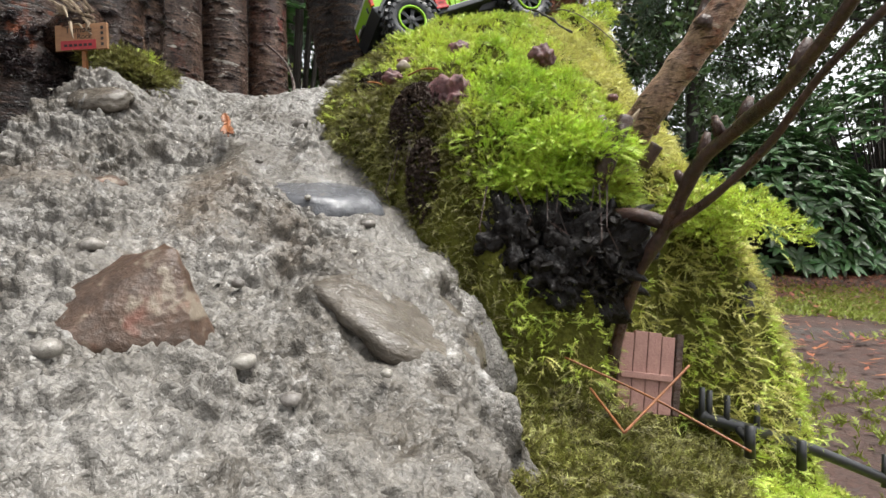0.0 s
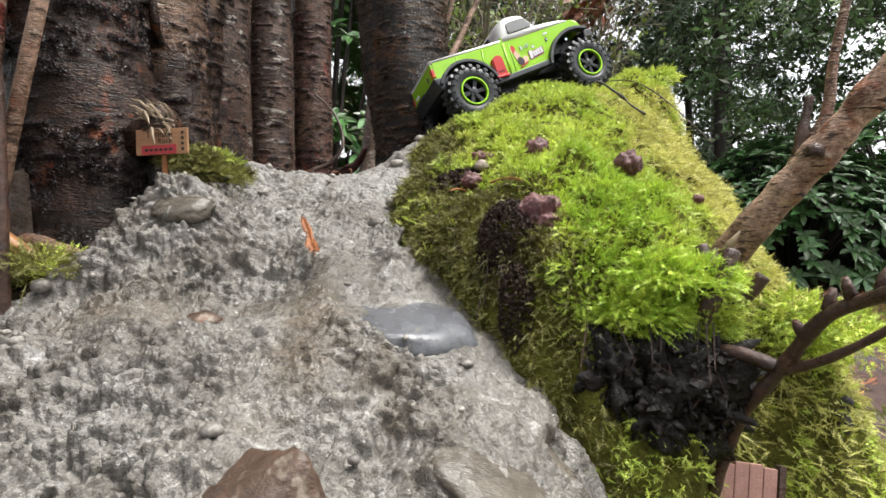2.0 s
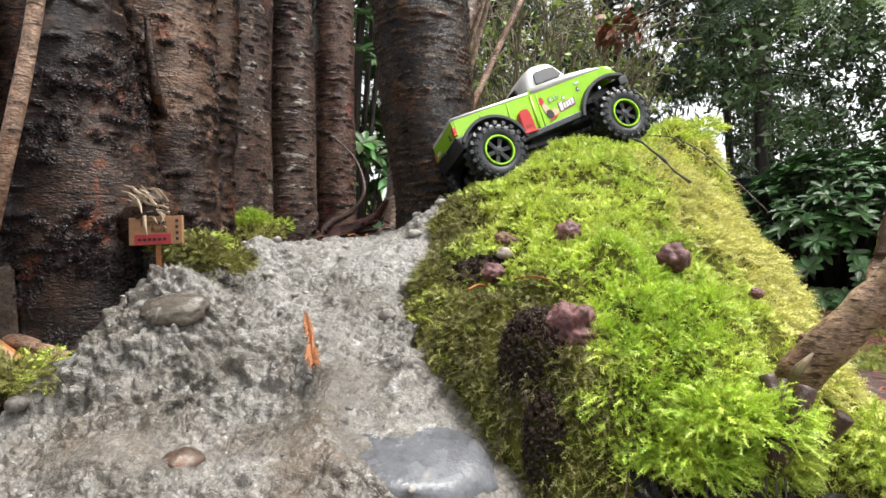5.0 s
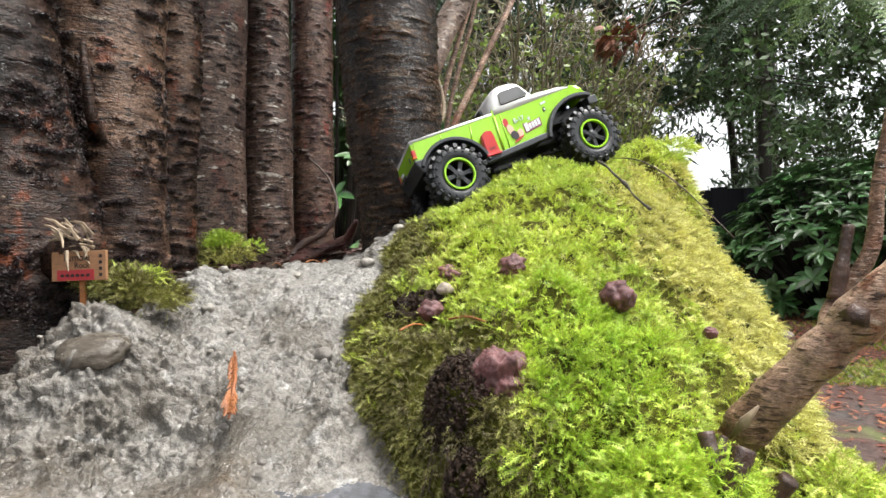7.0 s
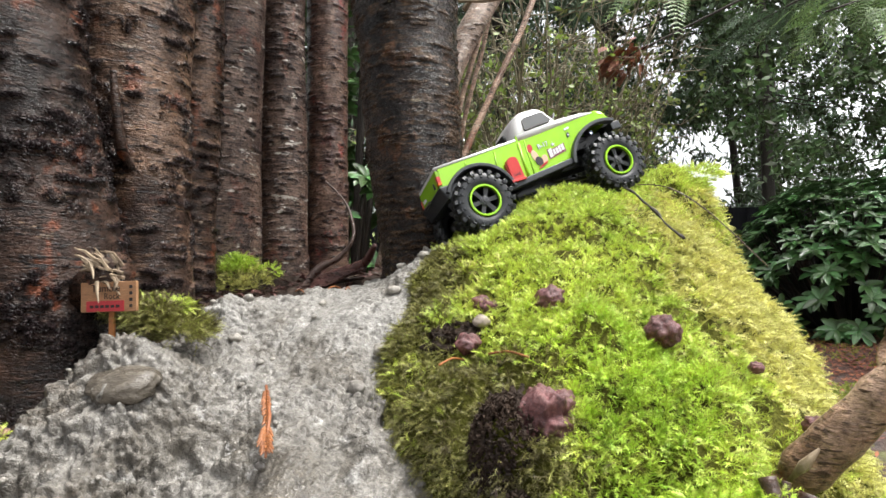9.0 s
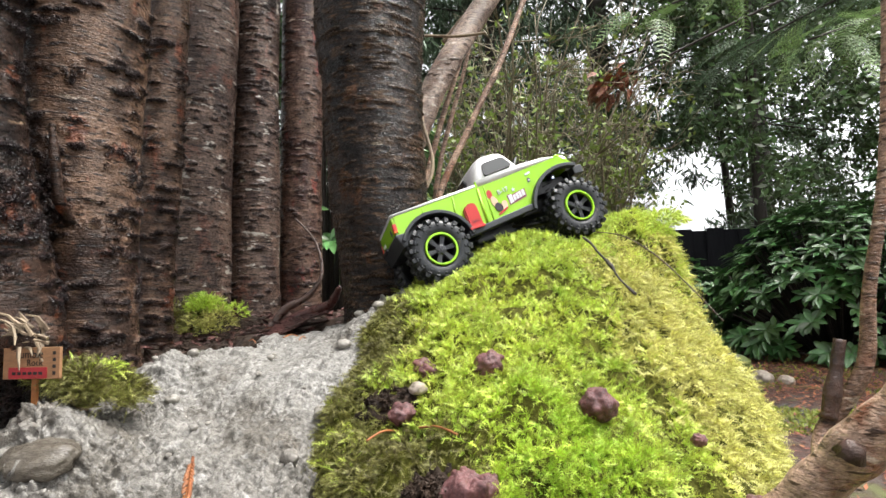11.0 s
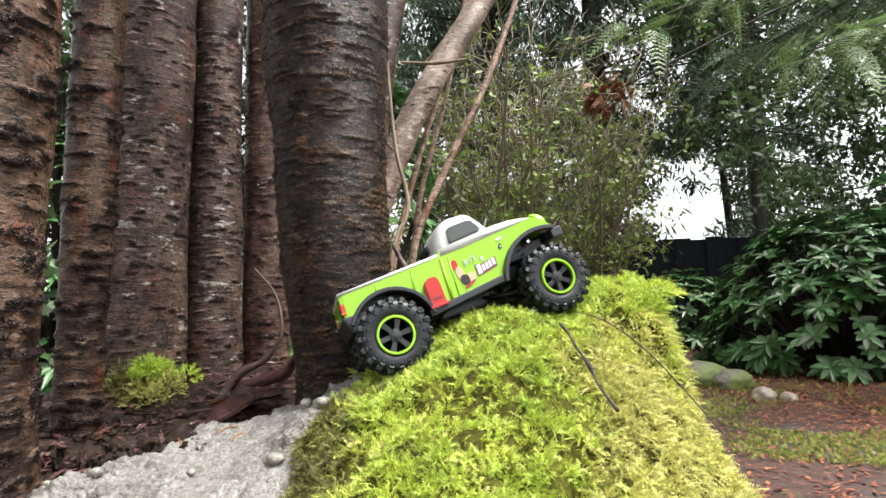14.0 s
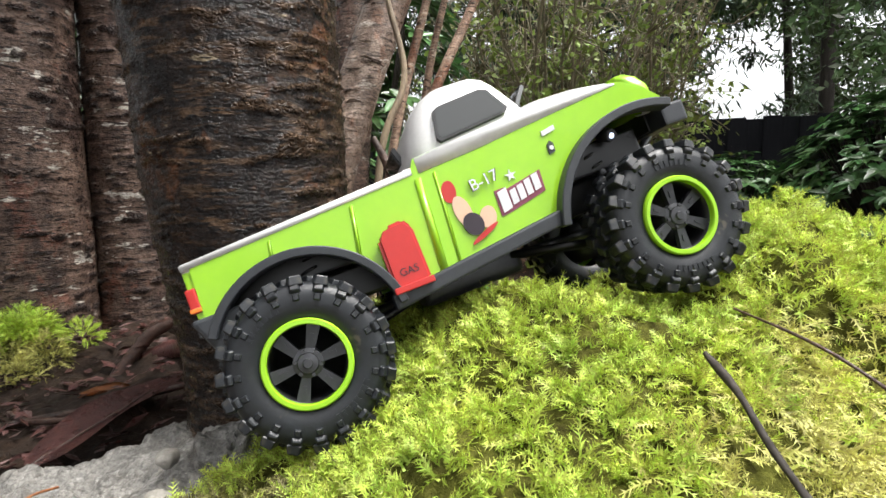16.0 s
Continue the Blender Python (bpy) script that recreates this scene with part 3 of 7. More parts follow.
# smooth places: bare boulder tops, the rim of the slate and the poured channel
smooth_zone = np.clip(0.85 * gauss(X, Y, -0.135, 0.345, 0.045, 0.014) + 0.7 * gauss(X, Y, -0.010, 0.388, 0.030, 0.026) + 0.6 * gauss(X, Y, 0.05, 0.315, 0.02, 0.016)
                      + 0.7 * gauss(X, Y, -0.085, 0.545, 0.030, 0.060) + 0.5 * gauss(X, Y, -0.055, 0.35, 0.014, 0.05), 0, 0.9)
patchy = np.clip(0.95 + 0.8 * fbm(P3, 19, 2, 58), 0.30, 1.4) * np.interp(Y, [0.44, 0.52], [0.80, 0.48]) * (1 - smooth_zone)
ZG = Z.reshape(len(rx), len(ry))
slope_x, slope_y = (g.ravel() for g in np.gradient(ZG, rx, ry))
normal = np.stack([-slope_x, -slope_y, np.ones_like(Z)], 1)
normal /= np.linalg.norm(normal, axis=1, keepdims=True)
# the way along the slope, so that crumbs keep their shape where the rock is steep
step = np.hypot(ry[1] - ry[0], np.diff(ZG, axis=1, prepend=ZG[:, :1]))
along = np.cumsum(np.broadcast_to(step.mean(0), ZG.shape) * 0.5 + step * 0.5, axis=1).ravel()
drift = np.stack([X + 0.0045 * vnoise(P3, 75, 81) + 0.002 * vnoise(P3, 210, 83), along + 0.0045 * vnoise(P3, 75, 82) + 0.002 * vnoise(P3, 210, 84)], 1)


def lumps(size, seed):
    """Rounded crumbs with narrow gaps, of uneven height."""
    f1, f2, way = cells(drift, size, seed)
    own = hashed(np.round((drift[:, 0] - way[:, 0]) / size * 40), np.round((drift[:, 1] - way[:, 1]) / size * 40), 3, seed)
    return np.clip((f2 - f1) * 1.5, 0, 1) ** 0.55 * (0.25 + 0.75 * own)


relief = 0.0060 * fbm(P3, 28, 3, 11) * (1 - 0.6 * smooth_zone) + np.clip(vnoise(P3, 20, 51), -0.2, 0.2) * 0.010
relief = relief + patchy * (0.0070 * (lumps(0.017, 5) - 0.5) + 0.0056 * (lumps(0.0080, 6) - 0.5) + 0.0042 * (lumps(0.0044, 7) - 0.4)) + (0.3 + 0.7 * patchy) * 0.0016 * (lumps(0.0027, 8) - 0.4)
pit = np.clip(vnoise(P3, 70, 41) - 0.30, 0, 1) * 0.011 + np.clip(vnoise(P3, 150, 47) - 0.40, 0, 1) * 0.008
relief = relief - pit * patchy + 0.0013 * fbm(P3, 420, 1, 35) * (0.25 + 0.75 * patchy)
stain = (1.0 * gauss(X, Y, -0.150, 0.345, 0.045, 0.016) + 0.9 * gauss(X, Y, -0.045, 0.350, 0.012, 0.045) + 0.5 * gauss(X, Y, 0.02, 0.325, 0.05, 0.02) + 0.7 * gauss(X, Y, -0.10, 0.375, 0.02, 0.012)
         + 0.6 * gauss(X, Y, -0.18, 0.425, 0.02, 0.03) + 0.35 * fbm(P3, 30, 3, 77))
wash = np.clip((Y - 0.43) / 0.08, 0, 1) * (0.75 + 0.5 * fbm(P3, 24, 3, 79)) + 0.7 * gauss(X, Y, -0.12, 0.29, 0.04, 0.02) + 0.5 * gauss(X, Y, 0.02, 0.35, 0.03, 0.012)
X, Y, Z = X + normal[:, 0] * relief, Y + normal[:, 1] * relief, Z + normal[:, 2] * relief
q = grid_faces(len(rx), len(ry))
keep = rock_edge(X, Y)[q].max(1) < 0.05
rock = mesh_object("rock", np.stack([X, Y, Z], 1), q[keep], M["rock"])
rock.data.attributes.new("wash", "FLOAT", "POINT").data.foreach_set("value", wash.astype(np.float32))
rock.data.attributes.new("stain", "FLOAT", "POINT").data.foreach_set("value", stain.astype(np.float32))
tagged(rock, "wet pale grey pitted rock ramp with brown stains", "rock", kind="structure")


def stone(name, cx, cy, cz, sx_, sy_, sz_, material, seed=0, rough=0.18, turn=0, sub=4, flat=0.0, freq=3.0):
    b = bmesh.new()
    bmesh.ops.create_icosphere(b, subdivisions=sub, radius=1)
    pts = np.array([v.co for v in b.verts])
    k = 1 + rough * fbm(pts + seed * 7.3, freq / 2, 4, seed)
    for v, f in zip(b.verts, k):
        c = v.co * f
        if flat and c.z > flat:
            c.z = flat + (c.z - flat) * 0.25
        v.co = c
    bmesh.ops.scale(b, vec=(sx_, sy_, sz_), verts=b.verts)
    ob = part(name, b, material, smooth=True)
    ob.matrix_basis = pose(cx, cy, cz, 0, 0, turn)
    return ob


# ---- moss ----
# where the moss lies flat: under the wheels, twigs and stones
CALM = [(0.024, 0.609, 0.035), (0.130, 0.655, 0.035), (0.100, 0.600, 0.025), (0.140, 0.610, 0.022), (0.145, 0.580, 0.018), (0.157, 0.552, 0.016), (0.069, 0.404, 0.018), (0.126, 0.444, 0.014), (0.026, 0.453, 0.014),
        (0.071, 0.474, 0.015), (0.033, 0.484, 0.013), (0.196, 0.452, 0.010), (0.176, 0.470, 0.010), (0.165, 0.615, 0.014), (0.190, 0.600, 0.014)]


def cushions(x, y):
    """Pillows and creases of the moss cover."""
    p = np.stack([x, y, 0 * x], 1)
    calm = np.zeros(len(p))
    for cx, cy, s in CALM:
        calm = np.maximum(calm, gauss(x, y, cx, cy, s, s))
    return (0.012 * fbm(p, 17, 2, 61) + 0.018 * (np.abs(fbm(p, 36, 2, 65)) - 0.28)) * (1 - calm) + 0.003 * fbm(p, 90, 2, 67) - 0.003 * calm


mx, my = np.linspace(-0.10, 0.72, 300), np.linspace(0.12, 0.95, 310)
X, Y = (a.ravel() for a in np.meshgrid(mx, my, indexing="ij"))
P3 = np.stack([X, Y, 0 * X], 1)
Z = moss_height(X, Y) + cushions(X, Y) - 0.004
q = grid_faces(len(mx), len(my))
good = np.ones(len(X), bool)
good[(Z < rock_full(X, Y) - 0.03) & (X < 0.1)] = False
good[(X > 0.66) | (Z < -0.03)] = False
moss_ground = mesh_object("mossy_bank", np.stack([X, Y, Z], 1), q[good[q].all(1)], M["turf"])
tagged(moss_ground, "steep earth hump under a thick moss cover", "bank", kind="structure")


def fronds(name, x, y, z, nrm, length, width, material, lean, seed, leaflets=5, stem=0.16, curl=0.8, droop=0.35):
    """Feathery moss shoots: a bent stem strip with pairs of small pointed leaves."""
    r = np.random.default_rng(seed)
    n = len(x)
    base = np.stack([x, y, z], 1)
    d = nrm + lean * r.normal(size=(n, 3)) * np.array([1, 1, 0.6])
    d /= np.linalg.norm(d, axis=1, keepdims=True)
    side = np.cross(d, r.normal(size=(n, 3)))
    side /= np.linalg.norm(side, axis=1, keepdims=True)
    bend = np.cross(side, d)
    L = length * r.uniform(0.55, 1.25, n)[:, None]
    sag = np.array([0, 0, -droop])

    def at(s):
        return base + L * (s * d + curl * 0.5 * s * s * bend) + L * s * s * sag

    w = stem * width
    strip = []
    for s in np.linspace(0, 1, 4):
        c = at(s)
        ww = w * (1.15 - s)
        strip += [c - side * ww, c + side * ww]
    m = 8 + leaflets * 2 * 3
    allv = np.zeros((n, m, 3))
    for i, v in enumerate(strip):
        allv[:, i] = v
    tri = []
    for i in range(3):
        a = 2 * i
        tri += [(a, a + 1, a + 3), (a, a + 3, a + 2)]
    c0 = 8
    for j in range(leaflets):
        s = 0.22 + 0.72 * (j + 0.5) / leaflets
        p = at(s)
        along = at(min(s + 0.1, 1.05)) - p
        along /= np.linalg.norm(along, axis=1, keepdims=True)
        ll = width * (1.25 - 0.75 * s)
        for sgn in (-1, 1):
            tip = p + (sgn * side * 0.85 + along * 0.75 + bend * r.uniform(-0.35, 0.5, (n, 1))) * ll * r.uniform(0.75, 1.25, (n, 1))
            allv[:, c0] = p - along * ll * 0.17
            allv[:, c0 + 1] = p + along * ll * 0.22
            allv[:, c0 + 2] = tip
            tri.append((c0, c0 + 1, c0 + 2))
            c0 += 3
    tri = np.array(tri)
    faces = (np.arange(n)[:, None, None] * m + tri[None]).reshape(-1, 3)
    return mesh_object(name, allv.reshape(-1, 3), faces, material, smooth=False)


def moss_normal(x, y, e=0.003):
    gx_ = (moss_height(x + e, y) - moss_height(x - e, y)) / (2 * e)
    gy_ = (moss_height(x, y + e) - moss_height(x, y - e)) / (2 * e)
    nn = np.stack([-gx_, -gy_, np.ones_like(x)], 1)
    return nn / np.linalg.norm(nn, axis=1, keepdims=True)


n_try = 520000
mxr, myr = rng.uniform(-0.07, 0.40, n_try), rng.uniform(0.28, 0.86, n_try)
mz = moss_height(mxr, myr)
mn = moss_normal(mxr, myr)
area = 1 / np.maximum(mn[:, 2], 0.14)
P3 = np.stack([mxr, myr, mz], 1)
on_dome = moss_dome(mxr, myr) > moss_bank(mxr, myr) + 0.012
over_rock = mz > rock_full(mxr, myr) - 0.004
bare = gauss(mxr, myr, 0.055, 0.408, 0.011, 0.011) * (mz > 0.292) + 0.68 * gauss(mxr, myr, 0.02, 0.470, 0.020, 0.011)
front = (np.interp(mxr, *MOSS_FRONT) - myr) > 0.012
ok = on_dome & over_rock & ~((mz < 0.30) & ((myr > 0.50) | (rng.random(n_try) < 0.4))) & (bare + 0.25 * vnoise(P3, 90, 5) < 0.5) & ~(front & (mz < 0.285) & (mz > 0.232) & (mxr > 0.085) & (mxr < 0.165)) & (rng.random(n_try) < area / 4.0 + 0.12)
tone = fbm(P3, 17, 3, 71)
left_olive = np.clip((np.interp(myr, *MOSS_LEFT) + 0.085 - mxr) / 0.05, 0, 1) * (myr < 0.60)
low_olive = np.clip((0.315 - mz) / 0.04, 0, 1) * np.where(mxr > 0.085, 0.3, 1.0)
olive = (np.maximum(left_olive, low_olive) + 0.35 * tone + 0.15 * rng.normal(size=n_try)) > 0.62
yellow = ~olive & ((-0.5 * np.clip((myr - 0.585) / 0.04, 0, 1) + 2.2 * np.exp(-((mxr - 0.20) / 0.06) ** 2 - ((myr - 0.56) / 0.11) ** 2) + 1.2 * tone + 0.25 * rng.normal(size=n_try)) > 0.68)
vivid = ~olive & ((1.5 * np.exp(-((mxr - 0.105) / 0.045) ** 2 - ((myr - 0.418) / 0.034) ** 2) + 0.35 * tone + 0.15 * rng.normal(size=n_try)) > 0.62)
yellow &= ~vivid
lime = ~olive & ~yellow & ~vivid
wob = cushions(mxr, myr) - 0.005
# shoots gather into tufts, with dark gaps between them
f1, f2, away = cells(np.stack([mxr, myr], 1) + 0.003 * np.stack([vnoise(P3, 80, 91), vnoise(P3, 80, 92)], 1), 0.0105, 17)
mxr, myr = mxr - 0.30 * away[:, 0], myr - 0.30 * away[:, 1]
mn = mn + np.concatenate([away / 0.0105 * 0.8, np.zeros((n_try, 1))], 1)
wob = wob - 0.006 * np.clip(f1 - 0.25, 0, 1) + 0.002 * hashed(np.floor(away[:, 0] * 0), np.round((mxr - away[:, 0]) * 900), np.round((myr - away[:, 1]) * 900), 4)
ok = ok & (f2 - f1 > 0.07)
tuft_mask = (fbm(P3, 120, 2, 77) + 2.0 * wob / 0.01 * 0.2 + 0.5 * rng.normal(size=n_try)) > -0.35
for nm, sel, mt, ln, wd, lean, sd, lf, droop in (
        ("lime_moss", ok & lime & tuft_mask, "moss_lime", 0.0084, 0.0023, 0.85, 1, 5, 0.12),
        ("vivid_moss", ok & vivid, "moss_vivid", 0.0080, 0.0021, 0.8, 6, 5, 0.10),
        ("yellow_moss", ok & yellow & tuft_mask, "moss_yellow", 0.0115, 0.0023, 0.95, 2, 6, 0.3),
        ("olive_moss", ok & olive, "moss_olive", 0.0080, 0.0019, 0.85, 3, 5, 0.30)):
    ob = fronds(nm, mxr[sel], myr[sel], mz[sel] + wob[sel], mn[sel], ln, wd, M[mt], lean, sd, lf, droop=droop)
    tagged(ob, {"vivid_moss": "vivid green leafy moss low on the hump", "lime_moss": "bright lime feathery moss on the hump", "yellow_moss": "yellow-green drooping feather moss on the hump",
                "olive_moss": "olive-brown straggling moss along the rock's edge"}[nm], "moss", kind="stuff")
# low bank moss
n2 = 44000
bx, by = np.where(rng.random(n2) < 0.7, rng.uniform(0.06, 0.36, n2), rng.uniform(0.30, 0.62, n2)), rng.uniform(0.22, 0.70, n2)
bz = moss_height(bx, by) + cushions(bx, by) - 0.004
bn = moss_normal(bx, by)
P3 = np.stack([bx, by, bz], 1)
sel = (moss_dome(bx, by) < moss_bank(bx, by) + 0.02) & (bz > rock_full(bx, by) - 0.004) & (vnoise(P3, 35, 8) > -0.75) & (bz > -0.02)
sel_l = sel & (0.8 * fbm(P3, 14, 2, 15) + (bx - 0.165) * 6 > 0.35)
for nm, s_, mt, sd in (("bank_moss", sel & ~sel_l, "moss_olive", 4), ("bank_moss_bright", sel_l, "moss_lime", 5)):
    ob = fronds(nm, bx[s_], by[s_], bz[s_], bn[s_], 0.0115, 0.0028, M[mt], 0.8, sd, 4, droop=0.25)
    tagged(ob, "loose olive moss on the low bank" if sd == 4 else "bright moss spreading down the low bank", "moss", kind="stuff")


# ---- the trunks ----
def trunk(rows, material, seed, label, sides=110, rings=330, ridge=0.0016, curls=18, bands=110, scabs=0.5, reach=(0.004, 0.02), thick=1.0, group="clump of cherry trunks"):
    """A trunk through rows of (x, y, z, radius) with ring-like ridges and torn bark."""
    knot = spline(rows, 400)
    zs = np.concatenate([np.linspace(rows[0][2], 0.36, 20)[:-1], np.linspace(0.36, 0.86, rings), np.linspace(0.86, rows[-1][2], 40)[1:]])
    levels = len(zs)
    c = np.stack([np.interp(zs, knot[:, 2], knot[:, i]) for i in range(4)], 1)
    t = np.linspace(0, 2 * math.pi, sides, endpoint=False)
    a, h = np.meshgrid(t, np.arange(levels), indexing="ij")
    cx, cy, cz, r = (c[h.ravel(), i] for i in range(4))
    ca, sa = np.cos(a.ravel()), np.sin(a.ravel())
    s = np.stack([ca * r, sa * r, cz], 1) + seed * 3.1
    # corky bands: short rough shelves across the bark
    kr = np.random.default_rng(seed + 300)
    cork = np.zeros(len(r))
    ang = a.ravel()
    for k in range(bands):
        zc, ac, wide, tall = kr.uniform(0.36, 0.88), kr.uniform(0, 2 * math.pi), kr.uniform(*reach), kr.uniform(0.0011, 0.0026) * thick
        tilt = kr.normal() * 0.05
        rad = float(np.interp(zc, zs, c[:, 3]))
        sel = np.abs(cz - zc) < 0.012
        along = ((ang[sel] - ac + math.pi) % (2 * math.pi) - math.pi) * rad
        up = cz[sel] - zc - tilt * along + 0.0022 * vnoise(s[sel], 110, seed + 6)
        cork[sel] = np.maximum(cork[sel], np.exp(-(up / tall) ** 2) * np.clip(1.3 - (along / wide) ** 2, 0, 1))
    grit = np.clip(0.55 + 1.0 * vnoise(s, 230, seed + 7) + 0.5 * vnoise(s, 520, seed + 8), 0, 1.7)
    # crusts: broken crumbs in patches, thickest towards the foot
    around = np.stack([ang * r, cz * 1.7 + 0.002 * vnoise(s, 120, seed + 12)], 1) + seed
    f1, f2, _ = cells(around, 0.0048, seed)
    low = np.clip((0.52 - cz) / 0.10, -0.4, 1) * 0.30 if scabs > 0.8 else 0.0
    patch = np.clip((fbm(s * np.array([1, 1, 1.5]), 24, 3, seed + 9) + low - (0.25 if scabs > 0.8 else 0.45)) * 3.5, 0, 1)
    scab = patch * np.clip((f2 - f1) * 2.2, 0, 1) ** 0.7 * (0.55 + 0.75 * vnoise(s, 190, seed + 5)) * min(1.0, scabs * 1.6)
    cork = np.clip(np.maximum(cork, scab) * (0.45 + 0.8 * grit), 0, 1.4)
    d = ridge * cork - 0.0008 * np.clip(vnoise(s * np.array([0.3, 0.3, 1]), 240, seed + 14) - 0.25, 0, 1) + 0.0003 * vnoise(s, 160, seed + 2) + 0.035 * r * fbm(s, 14, 2, seed + 3)
    rr = r + d
    v = np.stack([cx + ca * rr, cy + sa * rr, cz], 1)
    root = tagged(new("cherry_tree"), label, "tree", group)
    ob = under(mesh_object("trunk", v, grid_faces(sides, levels, True), material), root)
    ob.data.attributes.new("cork", "FLOAT", "POINT").data.foreach_set("value", cork.astype(np.float32))
    r_ = np.random.default_rng(seed + 90)
    for k in range(curls):
        z0 = r_.uniform(0.40, 0.80)
        cx0, cy0, r0 = (float(np.interp(z0, zs, c[:, i])) for i in (0, 1, 3))
        a0 = -math.pi / 2 + r_.uniform(-1.3, 1.3)
        span, tall = r_.uniform(0.006, 0.020) / r0, r_.uniform(0.0012, 0.0034)
        b = bmesh.new()
        rows_ = []
        for j in range(7):
            s_ = j / 6
            lift = 0.0010 + 0.0026 * s_ ** 3
            aa = a0 + span * s_
            zz = z0 + tall * 0.6 * math.sin(3 * s_ + k)
            w_ = tall * math.sin(math.pi * (0.12 + 0.8 * s_))
            rows_.append([b.verts.new((cx0 + (r0 + lift + e) * math.cos(aa), cy0 + (r0 + lift + e) * math.sin(aa), zz + q_)) for q_, e in ((-w_ / 2, 0.0), (0, 0.0010), (w_ / 2, 0.0))])
        for p_, q_ in zip(rows_, rows_[1:]):
            for j in range(2):
                b.faces.new((p_[j], p_[j + 1], q_[j + 1], q_[j]))
        bmesh.ops.solidify(b, geom=list(b.faces), thickness=0.0006)
        part("bark_curl", b, material, ob, smooth=True)
    return root


BASE = 0.33
T = [
    ([(-0.252, 0.462, 0.20, 0.060), (-0.248, 0.460, 0.34, 0.053), (-0.250, 0.455, 0.42, 0.048), (-0.258, 0.440, 0.54, 0.039), (-0.260, 0.430, 0.75, 0.038), (-0.255, 0.42, 1.5, 0.036)], "bark_dark", "very dark wet cherry trunk with torn peeling bark"),
    ([(-0.222, 0.530, 0.28, 0.040), (-0.230, 0.526, 0.42, 0.032), (-0.236, 0.525, 0.48, 0.037), (-0.247, 0.526, 0.55, 0.043), (-0.252, 0.527, 0.75, 0.047), (-0.275, 0.53, 1.5, 0.042)], "bark", "dark brown wet cherry trunk with reddish torn bark"),
    ([(-0.282, 0.660, 0.30, 0.025), (-0.280, 0.659, 0.44, 0.019), (-0.278, 0.661, 0.66, 0.0215), (-0.28, 0.67, 1.5, 0.022)], "bark", "slim brown cherry trunk behind a thicker one"),
    ([(-0.372, 0.84, 0.30, 0.064), (-0.370, 0.84, 0.44, 0.057), (-0.365, 0.839, 0.62, 0.053), (-0.358, 0.838, 0.85, 0.049), (-0.35, 0.84, 1.6, 0.045)], "bark_pale", "greyish cherry trunk with pale flecks"),
    ([(-0.315, 0.913, 0.30, 0.045), (-0.313, 0.912, 0.44, 0.038), (-0.312, 0.910, 0.62, 0.036), (-0.312, 0.908, 0.85, 0.033), (-0.30, 0.91, 1.6, 0.03)], "bark_pale", "grey-brown cherry trunk with white lichen flecks"),
    ([(-0.262, 0.965, 0.30, 0.040), (-0.262, 0.960, 0.45, 0.032), (-0.262, 0.957, 0.85, 0.031), (-0.26, 0.95, 1.6, 0.028)], "bark_red", "red-streaked brown cherry trunk in the gap"),
    ([(-0.058, 0.722, 0.28, 0.068), (-0.055, 0.718, 0.40, 0.0455), (-0.058, 0.716, 0.46, 0.046), (-0.065, 0.716, 0.53, 0.0495), (-0.072, 0.718, 0.64, 0.052), (-0.080, 0.722, 0.80, 0.060), (-0.11, 0.73, 1.6, 0.066)], "bark_thick", "thick dark ringed cherry trunk running with water"),
    ([(-0.205, 1.10, 0.30, 0.032), (-0.19, 1.13, 0.55, 0.030), (-0.174, 1.15, 0.75, 0.030), (-0.137, 1.20, 1.11, 0.031), (-0.06, 1.3, 1.7, 0.034)], "bark_pale", "leaning grey cherry trunk with dark scars"),
    ([(-0.175, 0.91, 0.30, 0.026), (-0.140, 0.955, 0.50, 0.024), (-0.110, 1.0, 0.638, 0.0235), (-0.062, 1.07, 0.807, 0.0235), (0.054, 1.2, 1.08, 0.0245), (0.22, 1.4, 1.5, 0.028)], "bark_silver", "smooth leaning limb with silvery brown bark"),
]
for i, (rows, mt, label) in enumerate(T):
    small = rows[0][3] < 0.03
    trunk(rows, M[mt], i + 1, label, rings=330 if i in (0, 1, 6) else 250, sides=230 if i < 2 else 130 if i in (3, 4, 6) else 80, ridge=0.0034 if i < 3 else 0.0019, curls=16, bands=(210, 200, 120, 420, 420, 320, 620, 80, 40)[i], scabs=(1.0, 0.9, 0.5, 0.15, 0.1, 0.3, 0.2, 0.1, 0.0)[i],
          reach=(0.005, 0.018) if i < 3 else (0.004, 0.022) if i == 6 else (0.003, 0.012), thick=(1.0, 1.0, 0.9, 0.8, 0.8, 0.8, 0.5, 0.8, 0.8)[i])


def branch(name, rows, material, label, category="branch", sides=10, n=40, wob=0.12, seed=0):
    c = spline(rows, n)
    k = 1 + wob * vnoise(c[:, :3] + seed, 120, seed)
    b = tube([tuple(p[:3]) for p in c], list(c[:, 3] * k), sides)
    ob = part(name, b, material, smooth=True)
    return tagged(ob, label, category)


